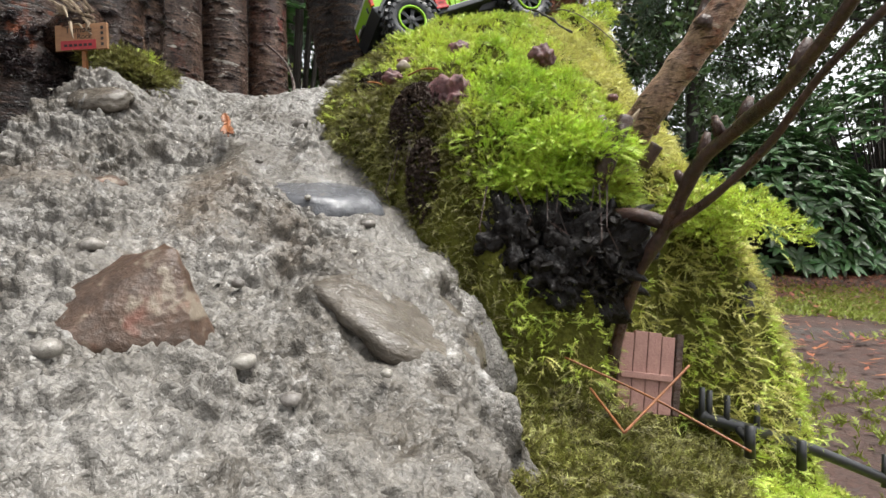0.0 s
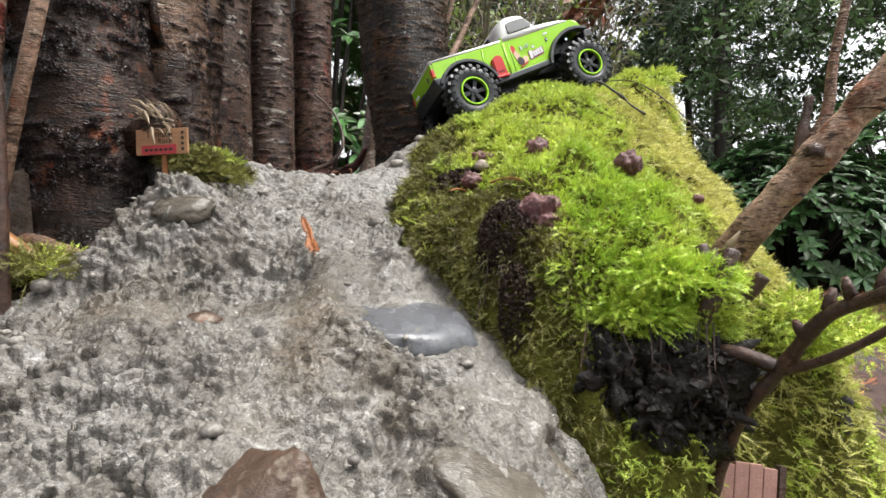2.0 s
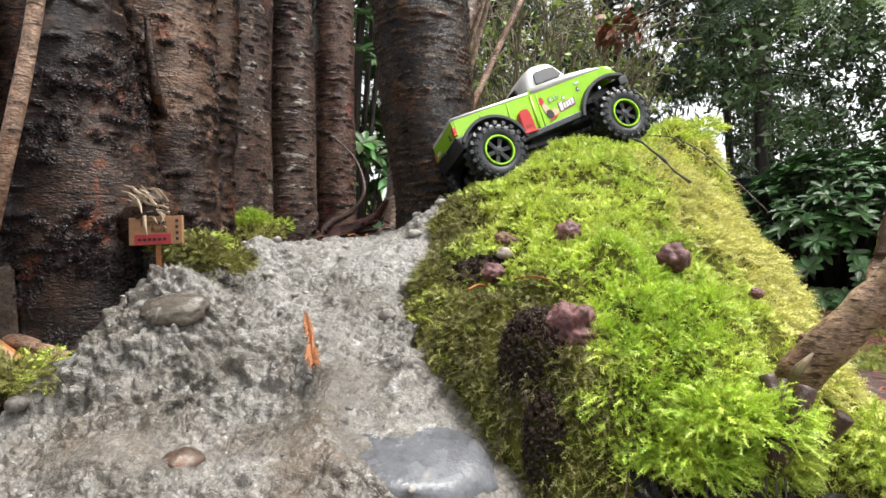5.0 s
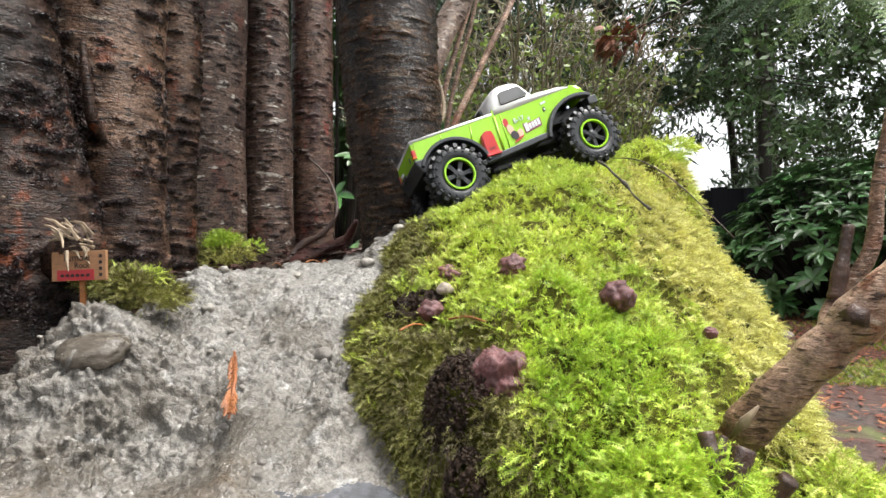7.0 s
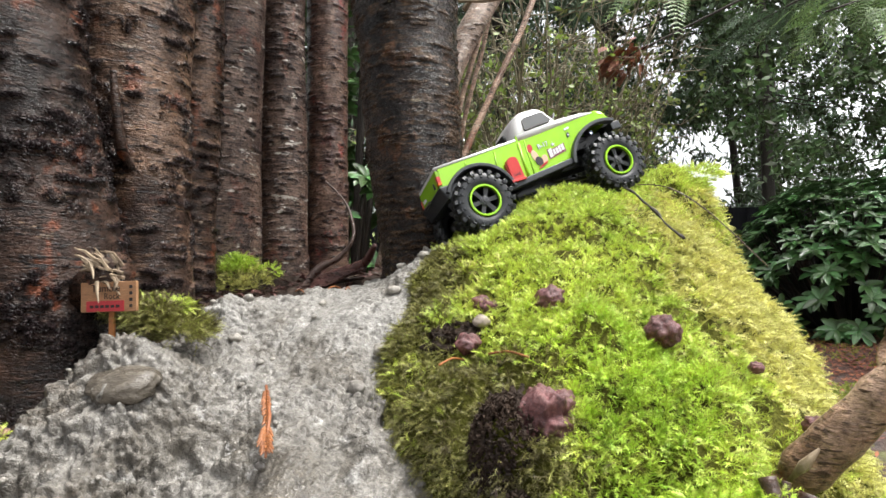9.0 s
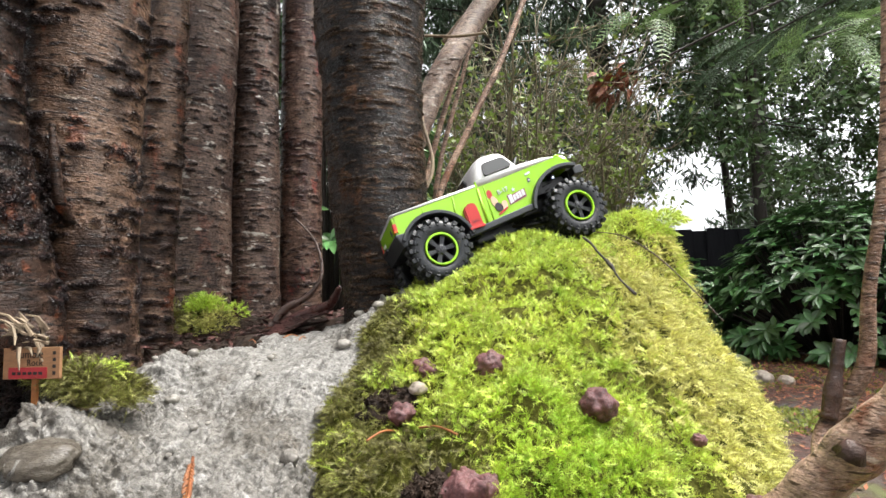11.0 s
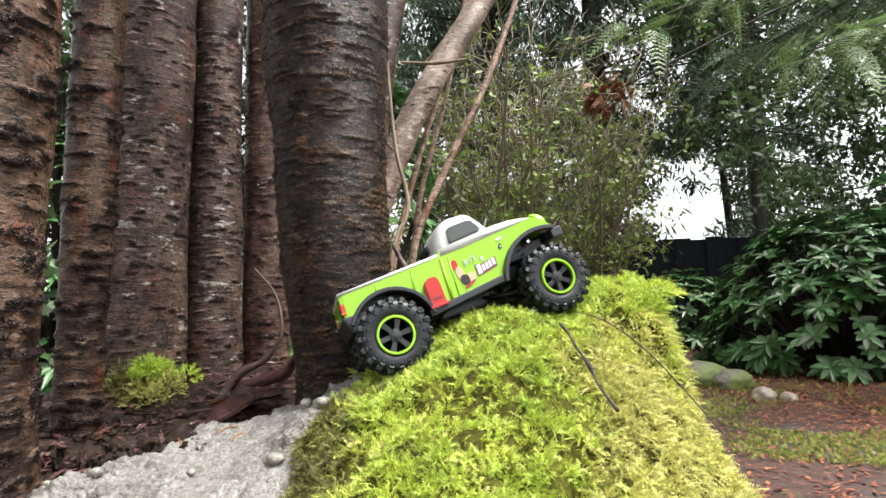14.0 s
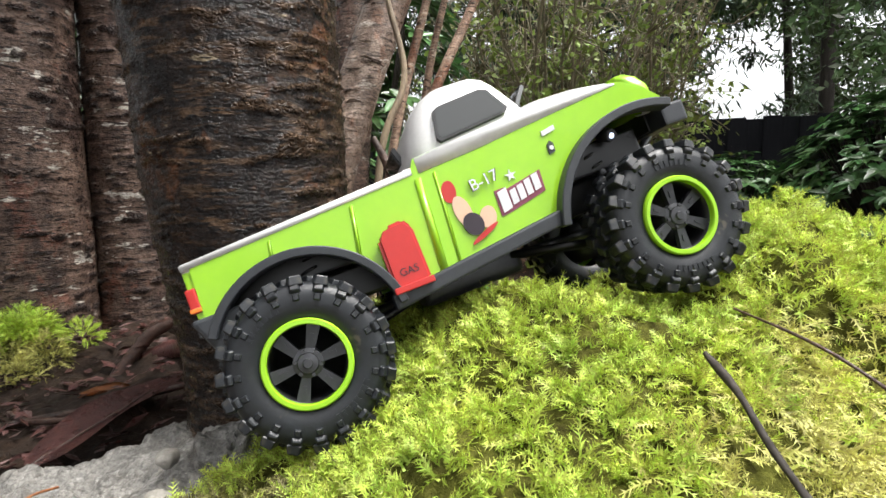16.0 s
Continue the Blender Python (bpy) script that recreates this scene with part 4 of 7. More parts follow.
# ---- the truck ----
def ring_slab(cx, cz, r0, r1, a0, a1, y0, y1, n=28):
    """A curved strip round (cx, cz) from angle a0 to a1, thick along y."""
    b = bmesh.new()
    rows = []
    for i in range(n + 1):
        a = radians(a0 + (a1 - a0) * i / n)
        c, s = math.cos(a), math.sin(a)
        rows.append([b.verts.new((cx + r * c, y, cz + r * s)) for r, y in ((r0, y0), (r1, y0), (r1, y1), (r0, y1))])
    for p, q_ in zip(rows, rows[1:]):
        for k in range(4):
            b.faces.new((p[k], p[(k + 1) % 4], q_[(k + 1) % 4], q_[k]))
    b.faces.new(rows[0][::-1])
    b.faces.new(rows[-1])
    bmesh.ops.bevel(b, geom=[e for e in b.edges], offset=0.0004, segments=1, affect="EDGES")
    return b


def lathe(profile, n=64):
    """A profile of (radius, y) turned round the y axis."""
    b = bmesh.new()
    rows = [[b.verts.new((r * math.cos(a), y, r * math.sin(a))) for r, y in profile] for a in (2 * math.pi * k / n for k in range(n))]
    m = len(profile)
    for i in range(n):
        p, q_ = rows[i], rows[(i + 1) % n]
        for k in range(m - 1):
            b.faces.new((p[k], p[k + 1], q_[k + 1], q_[k]))
    return b


def lug_mesh(length, width, height):
    b = box(-length / 2, length / 2, -width / 2, width / 2, -height * 0.6, height, 0.0004, seg=1)
    for v in b.verts:
        if v.co.z > 0:
            v.co.x *= 0.82
            v.co.y *= 0.88
    bmesh.ops.recalc_face_normals(b, faces=b.faces)
    me = bpy.data.meshes.new("lug")
    b.to_mesh(me)
    b.free()
    me.materials.append(M["rubber"])
    return me


LUG_SIDE, LUG_MID, LUG_EDGE = lug_mesh(0.0046, 0.0070, 0.0019), lug_mesh(0.0040, 0.0054, 0.0017), lug_mesh(0.0036, 0.0036, 0.0011)


def wheel(truck, x, y, side, turn):
    """One wheel; side is -1 where its outer face looks to the truck's right."""
    w = new("wheel")
    w.parent = truck
    w.location = (x, y, 0.027)
    w.rotation_euler = (0, radians(turn), 0 if side < 0 else math.pi)
    tyre_p = [(0.0136, -0.0095), (0.0150, -0.0106), (0.0180, -0.0113), (0.0212, -0.0112), (0.0236, -0.0104), (0.0247, -0.0086), (0.0251, -0.004), (0.0251, 0.004),
              (0.0247, 0.0086), (0.0236, 0.0104), (0.0212, 0.0112), (0.0180, 0.0113), (0.0150, 0.0106), (0.0136, 0.0095)]
    part("tyre", lathe(tyre_p, 72), M["rubber"], w, "black rubber tyre with muddy tread", smooth=True)
    n = 20
    for i in range(n):
        a = 2 * math.pi * i / n
        for row, (yy, off, me, tilt) in enumerate(((-0.0078, 0.0, LUG_SIDE, 12), (0.0078, 0.5, LUG_SIDE, -12), (-0.0022, 0.45, LUG_MID, 24), (0.0024, 0.95, LUG_MID, -24))):
            aa = a + off * 2 * math.pi / n
            lug = new("lug", me)
            lug.parent = w
            lug.matrix_basis = Matrix.Rotation(-aa + math.pi / 2, 4, "Y") @ Matrix.Translation((0, yy, 0.0250)) @ Matrix.Rotation(radians(tilt), 4, "Z")
        for k in (-1, 1):
            aa = a + (0.0 if k < 0 else 0.5) * 2 * math.pi / n
            for yy, rr_, tip, sc in ((0.0104, 0.0232, 52, 1.0), (0.0113, 0.0203, 82, 0.62)):
                lug = new("lug", LUG_EDGE)
                lug.parent = w
                lug.matrix_basis = Matrix.Rotation(-aa + math.pi / 2, 4, "Y") @ Matrix.Translation((0, k * yy, rr_)) @ Matrix.Rotation(radians(-k * tip), 4, "X") @ Matrix.Scale(sc, 4)
    ring_p = [(0.0119, -0.0082), (0.0119, -0.0112), (0.0122, -0.0117), (0.0134, -0.0117), (0.0139, -0.0110), (0.0139, -0.0082), (0.0119, -0.0082)]
    part("beadlock_ring", lathe(ring_p, 64), M["paint_green"], w, "lime green beadlock ring", smooth=False)
    part("rim_barrel", lathe([(0.0137, -0.0098), (0.0119, -0.0092), (0.0112, -0.004), (0.0105, 0.006), (0.0020, 0.006)], 48), M["black"], w, smooth=True)
    for i in range(6):
        a = 2 * math.pi * i / 6 + 0.3
        b = bmesh.new()
        slab([(-0.0012, 0.0025), (0.0012, 0.0025), (0.0021, 0.0117), (-0.0021, 0.0117)], -0.0080, -0.0056, b)
        slab([(-0.0004, 0.0068), (0.0004, 0.0068), (0.0005, 0.0090), (-0.0005, 0.0090)], -0.0084, -0.0079, b)
        s = part("spoke", b, M["gun"], w)
        s.matrix_basis = Matrix.Rotation(a, 4, "Y")
    part("hub_cap", lathe([(0.0, -0.0104), (0.0013, -0.0104), (0.0016, -0.0096), (0.0030, -0.0094), (0.0034, -0.0086), (0.0046, -0.0082), (0.0048, -0.006)], 24), M["gun"], w, smooth=False)
    for i in range(6):
        a = 2 * math.pi * (i + 0.5) / 6 + 0.3
        b = lathe([(0.0, -0.0092), (0.0006, -0.0092), (0.0007, -0.0078)], 8)
        nut = part("wheel_nut", b, M["gun"], w)
        nut.matrix_basis = Matrix.Translation((0.0038 * math.cos(a), 0, 0.0038 * math.sin(a)))
    # raised lettering on the sidewall, as plain bars
    for i, a in enumerate([20, 26, 32, 38, 44, 50, 56, 200, 206, 212, 218, 224, 230, 236, 242]):
        b = box(-0.0005, 0.0005, -0.00015, 0.00025, -0.0010, 0.0010)
        s = part("sidewall_bar", b, M["rubber"], w)
        s.matrix_basis = Matrix.Rotation(-radians(a), 4, "Y") @ Matrix.Translation((0, -0.0114, 0.0185))
    return w


def rounded_loft(rows, n=56, power=5.0):
    """Levels of (z, x0, x1, half width): rounded rectangles joined into a closed shell."""
    b = bmesh.new()
    rings = []
    for z, x0, x1, hw in rows:
        cx, hx = (x0 + x1) / 2, (x1 - x0) / 2
        ring = []
        for k in range(n):
            a = 2 * math.pi * (k + 0.5) / n
            c, s = math.cos(a), math.sin(a)
            ring.append(b.verts.new((cx + hx * math.copysign(abs(c) ** (2 / power), c), hw * math.copysign(abs(s) ** (2 / power), s), z)))
        rings.append(ring)
    for p, q_ in zip(rings, rings[1:]):
        for k in range(n):
            b.faces.new((p[k], p[(k + 1) % n], q_[(k + 1) % n], q_[k]))
    b.faces.new(rings[0][::-1])
    b.faces.new(rings[-1])
    return b


def arc(cx, cz, r, a0, a1, n=14):
    return [(cx + r * math.cos(radians(a0 + (a1 - a0) * i / n)), cz + r * math.sin(radians(a0 + (a1 - a0) * i / n))) for i in range(n + 1)]


def ellipse(cx, cz, rx_, rz_, turn=0, n=18):
    c, s = math.cos(radians(turn)), math.sin(radians(turn))
    return [(cx + rx_ * math.cos(a) * c - rz_ * math.sin(a) * s, cz + rx_ * math.cos(a) * s + rz_ * math.sin(a) * c) for a in (2 * math.pi * k / n for k in range(n))]


def toy_truck(m):
    t = tagged(new("toy_truck"), "lime green and silver toy crawler truck on the moss", "toy truck")
    t.matrix_basis = m
    WB = 0.0668
    outline = [(-0.0930, 0.047), (-0.0920, 0.0685), (-0.014, 0.0745), (-0.012, 0.0780), (0.034, 0.0820), (0.058, 0.0822), (0.072, 0.0805), (0.0800, 0.0760), (0.0855, 0.0705), (0.0860, 0.0670)]
    outline += arc(0.0700, 0.029, 0.0395, 72, 166) + [(0.0300, 0.0415), (-0.0330, 0.0345)] + arc(-0.0635, 0.029, 0.0312, 12, 148)
    for side in (-1, 1):
        y0, y1 = (side * 0.0352, side * 0.0322)
        b = slab(outline, min(y0, y1), max(y0, y1))
        bmesh.ops.bevel(b, geom=[e for e in b.edges if len(e.link_faces) == 2 and e.calc_face_angle() > 1.0], offset=0.0005, segments=2, affect="EDGES")
        panel = part("side_panel", b, M["paint_green"], t, "lime green painted side")
        o = side * 0.0352

        def plate(name, pts, d0, d1, material, parent, label=""):
            ya, yb = o + side * d0, o + side * d1
            b_ = slab(pts, min(ya, yb), max(ya, yb))
            bmesh.ops.bevel(b_, geom=list(b_.edges), offset=0.00035, segments=2, affect="EDGES")
            return part(name, b_, material, parent, label, smooth=True)

        # pressed ridges, white belt and cab post
        plate("crease", [(-0.0165, 0.038), (-0.0135, 0.038), (-0.0110, 0.0712), (-0.0140, 0.0710)], -0.001, 0.0006, M["paint_green"], panel)
        plate("crease", [(-0.0095, 0.039), (-0.0082, 0.039), (-0.0055, 0.0716), (-0.0070, 0.0714)], -0.001, 0.0004, M["paint_green"], panel)
        plate("crease", [(-0.0415, 0.0500), (-0.0400, 0.0500), (-0.0362, 0.0700), (-0.0380, 0.0698)], -0.001, 0.0005, M["paint_green"], panel)
        plate("crease", [(-0.0680, 0.0608), (-0.0668, 0.0608), (-0.0653, 0.0680), (-0.0668, 0.0679)], -0.001, 0.0004, M["paint_green"], panel)
        plate("belt", [(-0.0118, 0.0722), (0.010, 0.0740), (0.034, 0.0765), (0.055, 0.0785), (0.070, 0.0795), (0.070, 0.0808), (0.058, 0.0824), (0.034, 0.0824), (-0.0118, 0.0782)], -0.001, 0.0002, M["paint_white"], panel, "white painted belt below the window")
        plate("bed_rail", [(-0.0950, 0.0672), (-0.0135, 0.0725), (-0.0135, 0.0752), (-0.0950, 0.0697)], -0.0035, 0.0003, M["paint_white"], panel, "silver-white bed rail")
        part("rear_flare", ring_slab(-0.0635, 0.029, 0.0305, 0.0335, 8, 152, min(o + side * 0.0058, o - side * 0.002), max(o + side * 0.0058, o - side * 0.002)), M["trim"], t, "dark grey plastic wheel-arch flare")
        part("front_flare", ring_slab(0.0700, 0.029, 0.0388, 0.0420, 68, 168, min(o + side * 0.0058, o - side * 0.002), max(o + side * 0.0058, o - side * 0.002)), M["trim"], t, "dark grey plastic wheel-arch flare")
        b = box(-0.035, 0.0315, min(o + side * 0.0035, o - side * 0.006), max(o + side * 0.0035, o - side * 0.006), 0.0312, 0.0366, 0.0009)
        for v in b.verts:
            v.co.z += (v.co.x + 0.034) * 0.11
        part("rocker", b, M["trim"], t, "dark grey sill")
        # fuel can
        can = [(-0.0335, 0.0362), (-0.0205, 0.0375), (-0.0215, 0.0560), (-0.0228, 0.0580), (-0.0240, 0.0592), (-0.0300, 0.0588), (-0.0304, 0.0565), (-0.0340, 0.0555)]
        ya, yb = o + side * 0.0, o + side * 0.0052
        b = slab(can, min(ya, yb), max(ya, yb))
        bmesh.ops.bevel(b, geom=list(b.edges), offset=0.0011, segments=3, affect="EDGES")
        for v in b.verts:
            v.co.x += (v.co.z - 0.0375) * 0.03
        jerry = part("fuel_can", b, M["red"], t, "red plastic fuel can")
        b = box(-0.0340, -0.0200, min(o + side * 0.004, o + side * 0.0062), max(o + side * 0.004, o + side * 0.0062), 0.0362, 0.0384, 0.0004)
        part("can_foot", b, M["red"], jerry)
        rot = pose(-0.0270, o + side * 0.0054, 0.0425, 90, 0, 0) if side < 0 else pose(-0.0270, o + side * 0.0054, 0.0425, 90, 0, 180)
        text_part("can_lettering", "GAS", 0.0036, rot, M["print_dark"], jerry)
        # door print: plain shapes and letters
        dec = part("door_print", slab(ellipse(-0.0040, 0.0630, 0.0026, 0.0040, -10), min(o, o + side * 0.0004), max(o, o + side * 0.0004)), M["red"], t, "printed door picture of plain coloured shapes")

        def spot(pts, mt, d=0.0006):
            ya_, yb_ = o + side * 0.0001, o + side * d
            part("print_patch", slab([(px + 0.0025, pz - 0.0010) for px, pz in pts], min(ya_, yb_), max(ya_, yb_)), M[mt], dec)

        spot(ellipse(-0.0042, 0.0560, 0.0030, 0.0058, 8), "print_beige", 0.0006)
        spot(ellipse(-0.0022, 0.0506, 0.0036, 0.0042, 20), "print_dark", 0.0008)
        spot(ellipse(0.0036, 0.0512, 0.0030, 0.0040, -20), "print_beige", 0.0007)
        spot(ellipse(0.0006, 0.0462, 0.0060, 0.0009, 22), "red", 0.0009)
        turn = 0 if side < 0 else 180
        text_part("door_lettering", "B-17", 0.0062, pose(0.0092, o + side * 0.0007, 0.0626, 90, -6, turn), M["print_dark"], dec, "dark lettering on the door")
        text_part("door_lettering", "B-17", 0.0058, pose(0.0090, o + side * 0.0010, 0.0626, 90, -6, turn), M["print_white"], dec, "pale lettering on the door")
        star = [(0.0166 + (0.0022 if k % 2 == 0 else 0.0009) * math.sin(math.pi * k / 5), 0.0622 + (0.0022 if k % 2 == 0 else 0.0009) * math.cos(math.pi * k / 5)) for k in range(10)]
        spot(star, "print_white")
        spot([(0.0085, 0.0495), (0.0125, 0.0500), (0.0270, 0.0530), (0.0275, 0.0608), (0.0135, 0.0582), (0.0130, 0.0590), (0.0088, 0.0590)], "print_plum", 0.0003)
        for k, (x0, z0, wd, h) in enumerate([(0.0096, 0.0505, 0.0036, 0.0076), (0.0140, 0.0520, 0.0024, 0.0052), (0.0171, 0.0526, 0.0024, 0.0054), (0.0202, 0.0533, 0.0024, 0.0056), (0.0234, 0.0540, 0.0026, 0.0058)]):
            spot([(x0, z0), (x0 + wd, z0 + wd * 0.2), (x0 + wd, z0 + wd * 0.2 + h), (x0, z0 + h)], "print_white", 0.0007)
        spot([(0.0330, 0.0715), (0.0385, 0.0725), (0.0385, 0.0743), (0.0330, 0.0733)], "print_white")
        spot([(0.0332, 0.0645), (0.0358, 0.0650), (0.0360, 0.0682), (0.0348, 0.0692), (0.0334, 0.0680)], "trim")
        spot(ellipse(0.0347, 0.0666, 0.0008, 0.0008), "print_white", 0.0009)
        # side window in its dark frame
        win = [(0.0003, 0.0806), (0.0262, 0.0833), (0.0280, 0.0850), (0.0235, 0.0940), (0.0205, 0.0951), (0.0040, 0.0936), (0.0014, 0.0922), (-0.0008, 0.0822)]
        cx_, cz_ = sum(p[0] for p in win) / len(win), sum(p[1] for p in win) / len(win)
        inner = [(cx_ + (px - cx_) * 0.93, cz_ + (pz - cz_) * 0.89) for px, pz in win]
        lean = Matrix.Translation((0, side * 0.0342, 0.0775)) @ Matrix.Rotation(radians(side * 12), 4, "X") @ Matrix.Translation((0, 0, -0.0775))
        fr = part("window_frame", slab(win, -0.0012, 0.0008), M["black"], t, "black window surround")
        fr.matrix_basis = lean
        gl = part("pane", slab(inner, -0.0014, 0.0011), M["glass"], fr, "dark tinted side window")
    # cab, with screens
    b = rounded_loft([(0.0715, -0.0135, 0.0410, 0.0335), (0.0800, -0.0130, 0.0400, 0.0328), (0.0860, -0.0112, 0.0372, 0.0318), (0.0920, -0.0080, 0.0335, 0.0305), (0.0965, -0.0045, 0.0305, 0.0292), (0.0998, -0.0005, 0.0278, 0.0272), (0.1020, 0.0040, 0.0248, 0.0242), (0.1032, 0.0090, 0.0205, 0.0190)])
    part("cab", b, M["paint_silver"], t, "silver-white rounded cab roof", smooth=True)
    b = slab([(-0.0150, -0.0035), (0.0150, -0.0035), (0.0155, -0.0028), (0.0150, 0.0042), (-0.0150, 0.0042), (-0.0155, -0.0028)], -0.0006, 0.0012)
    rw = part("rear_window_frame", b, M["black"], t, "black rear window surround")
    rw.matrix_basis = Matrix.Translation((-0.0122, 0, 0.0838)) @ Matrix.Rotation(radians(90), 4, "Z") @ Matrix.Rotation(radians(-16), 4, "X")
    part("pane", slab([(-0.0138, -0.0026), (0.0138, -0.0026), (0.0138, 0.0033), (-0.0138, 0.0033)], 0.0004, 0.0016), M["glass"], rw, "narrow tinted rear window")
    b = slab([(-0.0265, -0.0060), (0.0265, -0.0060), (0.0225, 0.0068), (-0.0225, 0.0068)], -0.0008, 0.0008)
    ws = part("windscreen", b, M["glass"], t, "tinted windscreen")
    ws.matrix_basis = Matrix.Translation((0.0368, 0, 0.0885)) @ Matrix.Rotation(radians(90), 4, "Z") @ Matrix.Rotation(radians(40), 4, "X")
    # bonnet and nose
    rows = []
    b = bmesh.new()
    for x, hw, zt, zb in ((0.030, 0.0328, 0.0860, 0.070), (0.044, 0.0325, 0.0878, 0.070), (0.060, 0.0310, 0.0878, 0.070), (0.074, 0.0290, 0.0862, 0.070), (0.0825, 0.0265, 0.0825, 0.068), (0.0870, 0.0240, 0.0780, 0.068)):
        ring = []
        for k in range(17):
            a = math.pi * k / 16
            c, s = math.cos(a), math.sin(a)
            ring.append(b.verts.new((x, hw * math.copysign(abs(c) ** 0.5, c), zb + (zt - zb) * abs(s) ** 0.6)))
        rows.append(ring)
    for p, q_ in zip(rows, rows[1:]):
        for k in range(16):
            b.faces.new((p[k], p[k + 1], q_[k + 1], q_[k]))
    b.faces.new(rows[0][::-1])
    b.faces.new(rows[-1])
    part("bonnet", b, M["paint_white"], t, "white bonnet fading to a green nose", smooth=True)
    b = rounded_loft([(0.0680, 0.078, 0.0880, 0.0322), (0.0720, 0.077, 0.0878, 0.0320), (0.0775, 0.0765, 0.0878, 0.0312), (0.0818, 0.0750, 0.0855, 0.0294), (0.0845, 0.0740, 0.0825, 0.0266)], 40, 4)
    part("nose", b, M["paint_green"], t, "lime green rounded nose", smooth=True)
    part("grille", box(0.0835, 0.0865, -0.024, 0.024, 0.0600, 0.0740, 0.0006), M["black"], t)
    for side in (-1, 1):
        b = lathe([(0.0, -0.002), (0.0040, -0.002), (0.0046, 0.0), (0.0046, 0.004)], 20)
        h = part("headlight", b, M["print_white"], t, "round clear headlight")
        h.matrix_basis = Matrix.Translation((0.0850, side * 0.0255, 0.0715)) @ Matrix.Rotation(radians(90), 4, "Z")
        b = lathe([(0.0, -0.0016), (0.0022, -0.0016), (0.0028, 0.0), (0.0028, 0.006), (0.0012, 0.008)], 16)
        h = part("light_pod", b, M["gun"], t, "small lit lamp pod under the wing")
        h.matrix_basis = Matrix.Translation((0.064, side * 0.0290, 0.0635)) @ Matrix.Rotation(radians(20), 4, "X")
        part("lens", lathe([(0.0, -0.0021), (0.0008, -0.0020), (0.0012, -0.0015)], 14), M["lamp"], h, "glowing blue-white lens", smooth=True)
    b = box(0.0900, 0.1000, -0.0350, 0.0350, 0.0590, 0.0670, 0.0010)
    for v in b.verts:
        v.co.x -= abs(v.co.y) ** 2 * 5
    part("front_bumper", b, M["trim"], t, "dark grey boxy front bumper")
    for side in (-1, 1):
        part("bumper_mount", tube([(0.076, side * 0.014, 0.050), (0.092, side * 0.014, 0.062)], 0.0018, 8), M["gun"], t, smooth=True)
    # bed
    b = box(-0.0915, -0.0135, -0.0318, 0.0318, 0.060, 0.0691, 0.0006)
    for v in b.verts:
        v.co.z += (v.co.x + 0.0915) * 0.066
    cover = part("bed_cover", b, M["bedcover"], t, "dark grey ribbed bed cover")
    for yy in (-0.021, -0.007, 0.007, 0.021):
        b = box(-0.089, -0.016, yy - 0.0008, yy + 0.0008, 0.0686, 0.0700, 0.0003)
        for v in b.verts:
            v.co.z += (v.co.x + 0.0915) * 0.066
        part("rib", b, M["trim"], cover)
    part("tailgate_rail", box(-0.0950, -0.0908, -0.0345, 0.0345, 0.0668, 0.0697, 0.0005), M["paint_white"], t, "silver-white rail")
    b = box(-0.0165, -0.0125, -0.0330, 0.0330, 0.0720, 0.0758, 0.0006)
    part("bed_front_rail", b, M["paint_white"], t, "silver-white rail")
    gate = part("tailgate", box(-0.0950, -0.0915, -0.0345, 0.0345, 0.0490, 0.0672, 0.0006), M["paint_green"], t, "lime green tailgate")
    for k in range(5):
        part("gate_bar", box(-0.0956, -0.0945, 0.0150 + k * 0.0022, 0.0164 + k * 0.0022, 0.0560, 0.0586), M["print_white"], gate)
    part("badge", box(-0.0957, -0.0945, -0.0222, -0.0188, 0.0550, 0.0600, 0.0003), M["trim"], gate)
    for side in (-1, 1):
        tl = part("tail_light", box(-0.0958, -0.0925, min(side * 0.0312, side * 0.0357), max(side * 0.0312, side * 0.0357), 0.0535, 0.0615, 0.0006), M["red"], t, "red tail light with an orange foot")
        part("lens", box(-0.0961, -0.0925, min(side * 0.0314, side * 0.0359), max(side * 0.0314, side * 0.0359), 0.0538, 0.0552, 0.0003), M["amber"], tl, "orange lens")
    b = box(-0.1010, -0.0840, -0.0372, 0.0372, 0.0395, 0.0515, 0.0012)
    for v in b.verts:
        v.co.x += max(0.0, abs(v.co.y) - 0.024) * 0.35
        if v.co.z < 0.045:
            v.co.x += 0.004
    part("rear_bumper", b, M["trim"], t, "dark grey stepped rear bumper")
    part("step_plate", box(-0.1020, -0.1000, -0.012, 0.012, 0.0460, 0.0485, 0.0004), M["gun"], t)
    # inside of the arches and the running gear
    part("inner_arch", box(-0.089, 0.078, -0.0235, 0.0235, 0.0520, 0.0640, 0.001), M["black"], t)
    part("floor_pan", box(-0.030, 0.024, -0.0315, 0.0315, 0.0370, 0.0480, 0.001), M["black"], t)
    part("chassis", box(-0.086, 0.090, -0.0125, 0.0125, 0.0390, 0.0520, 0.0015), M["black"], t, "black chassis rails")
    part("gearbox", box(-0.022, 0.020, -0.012, 0.012, 0.0265, 0.0400, 0.003), M["gun"], t, smooth=True)
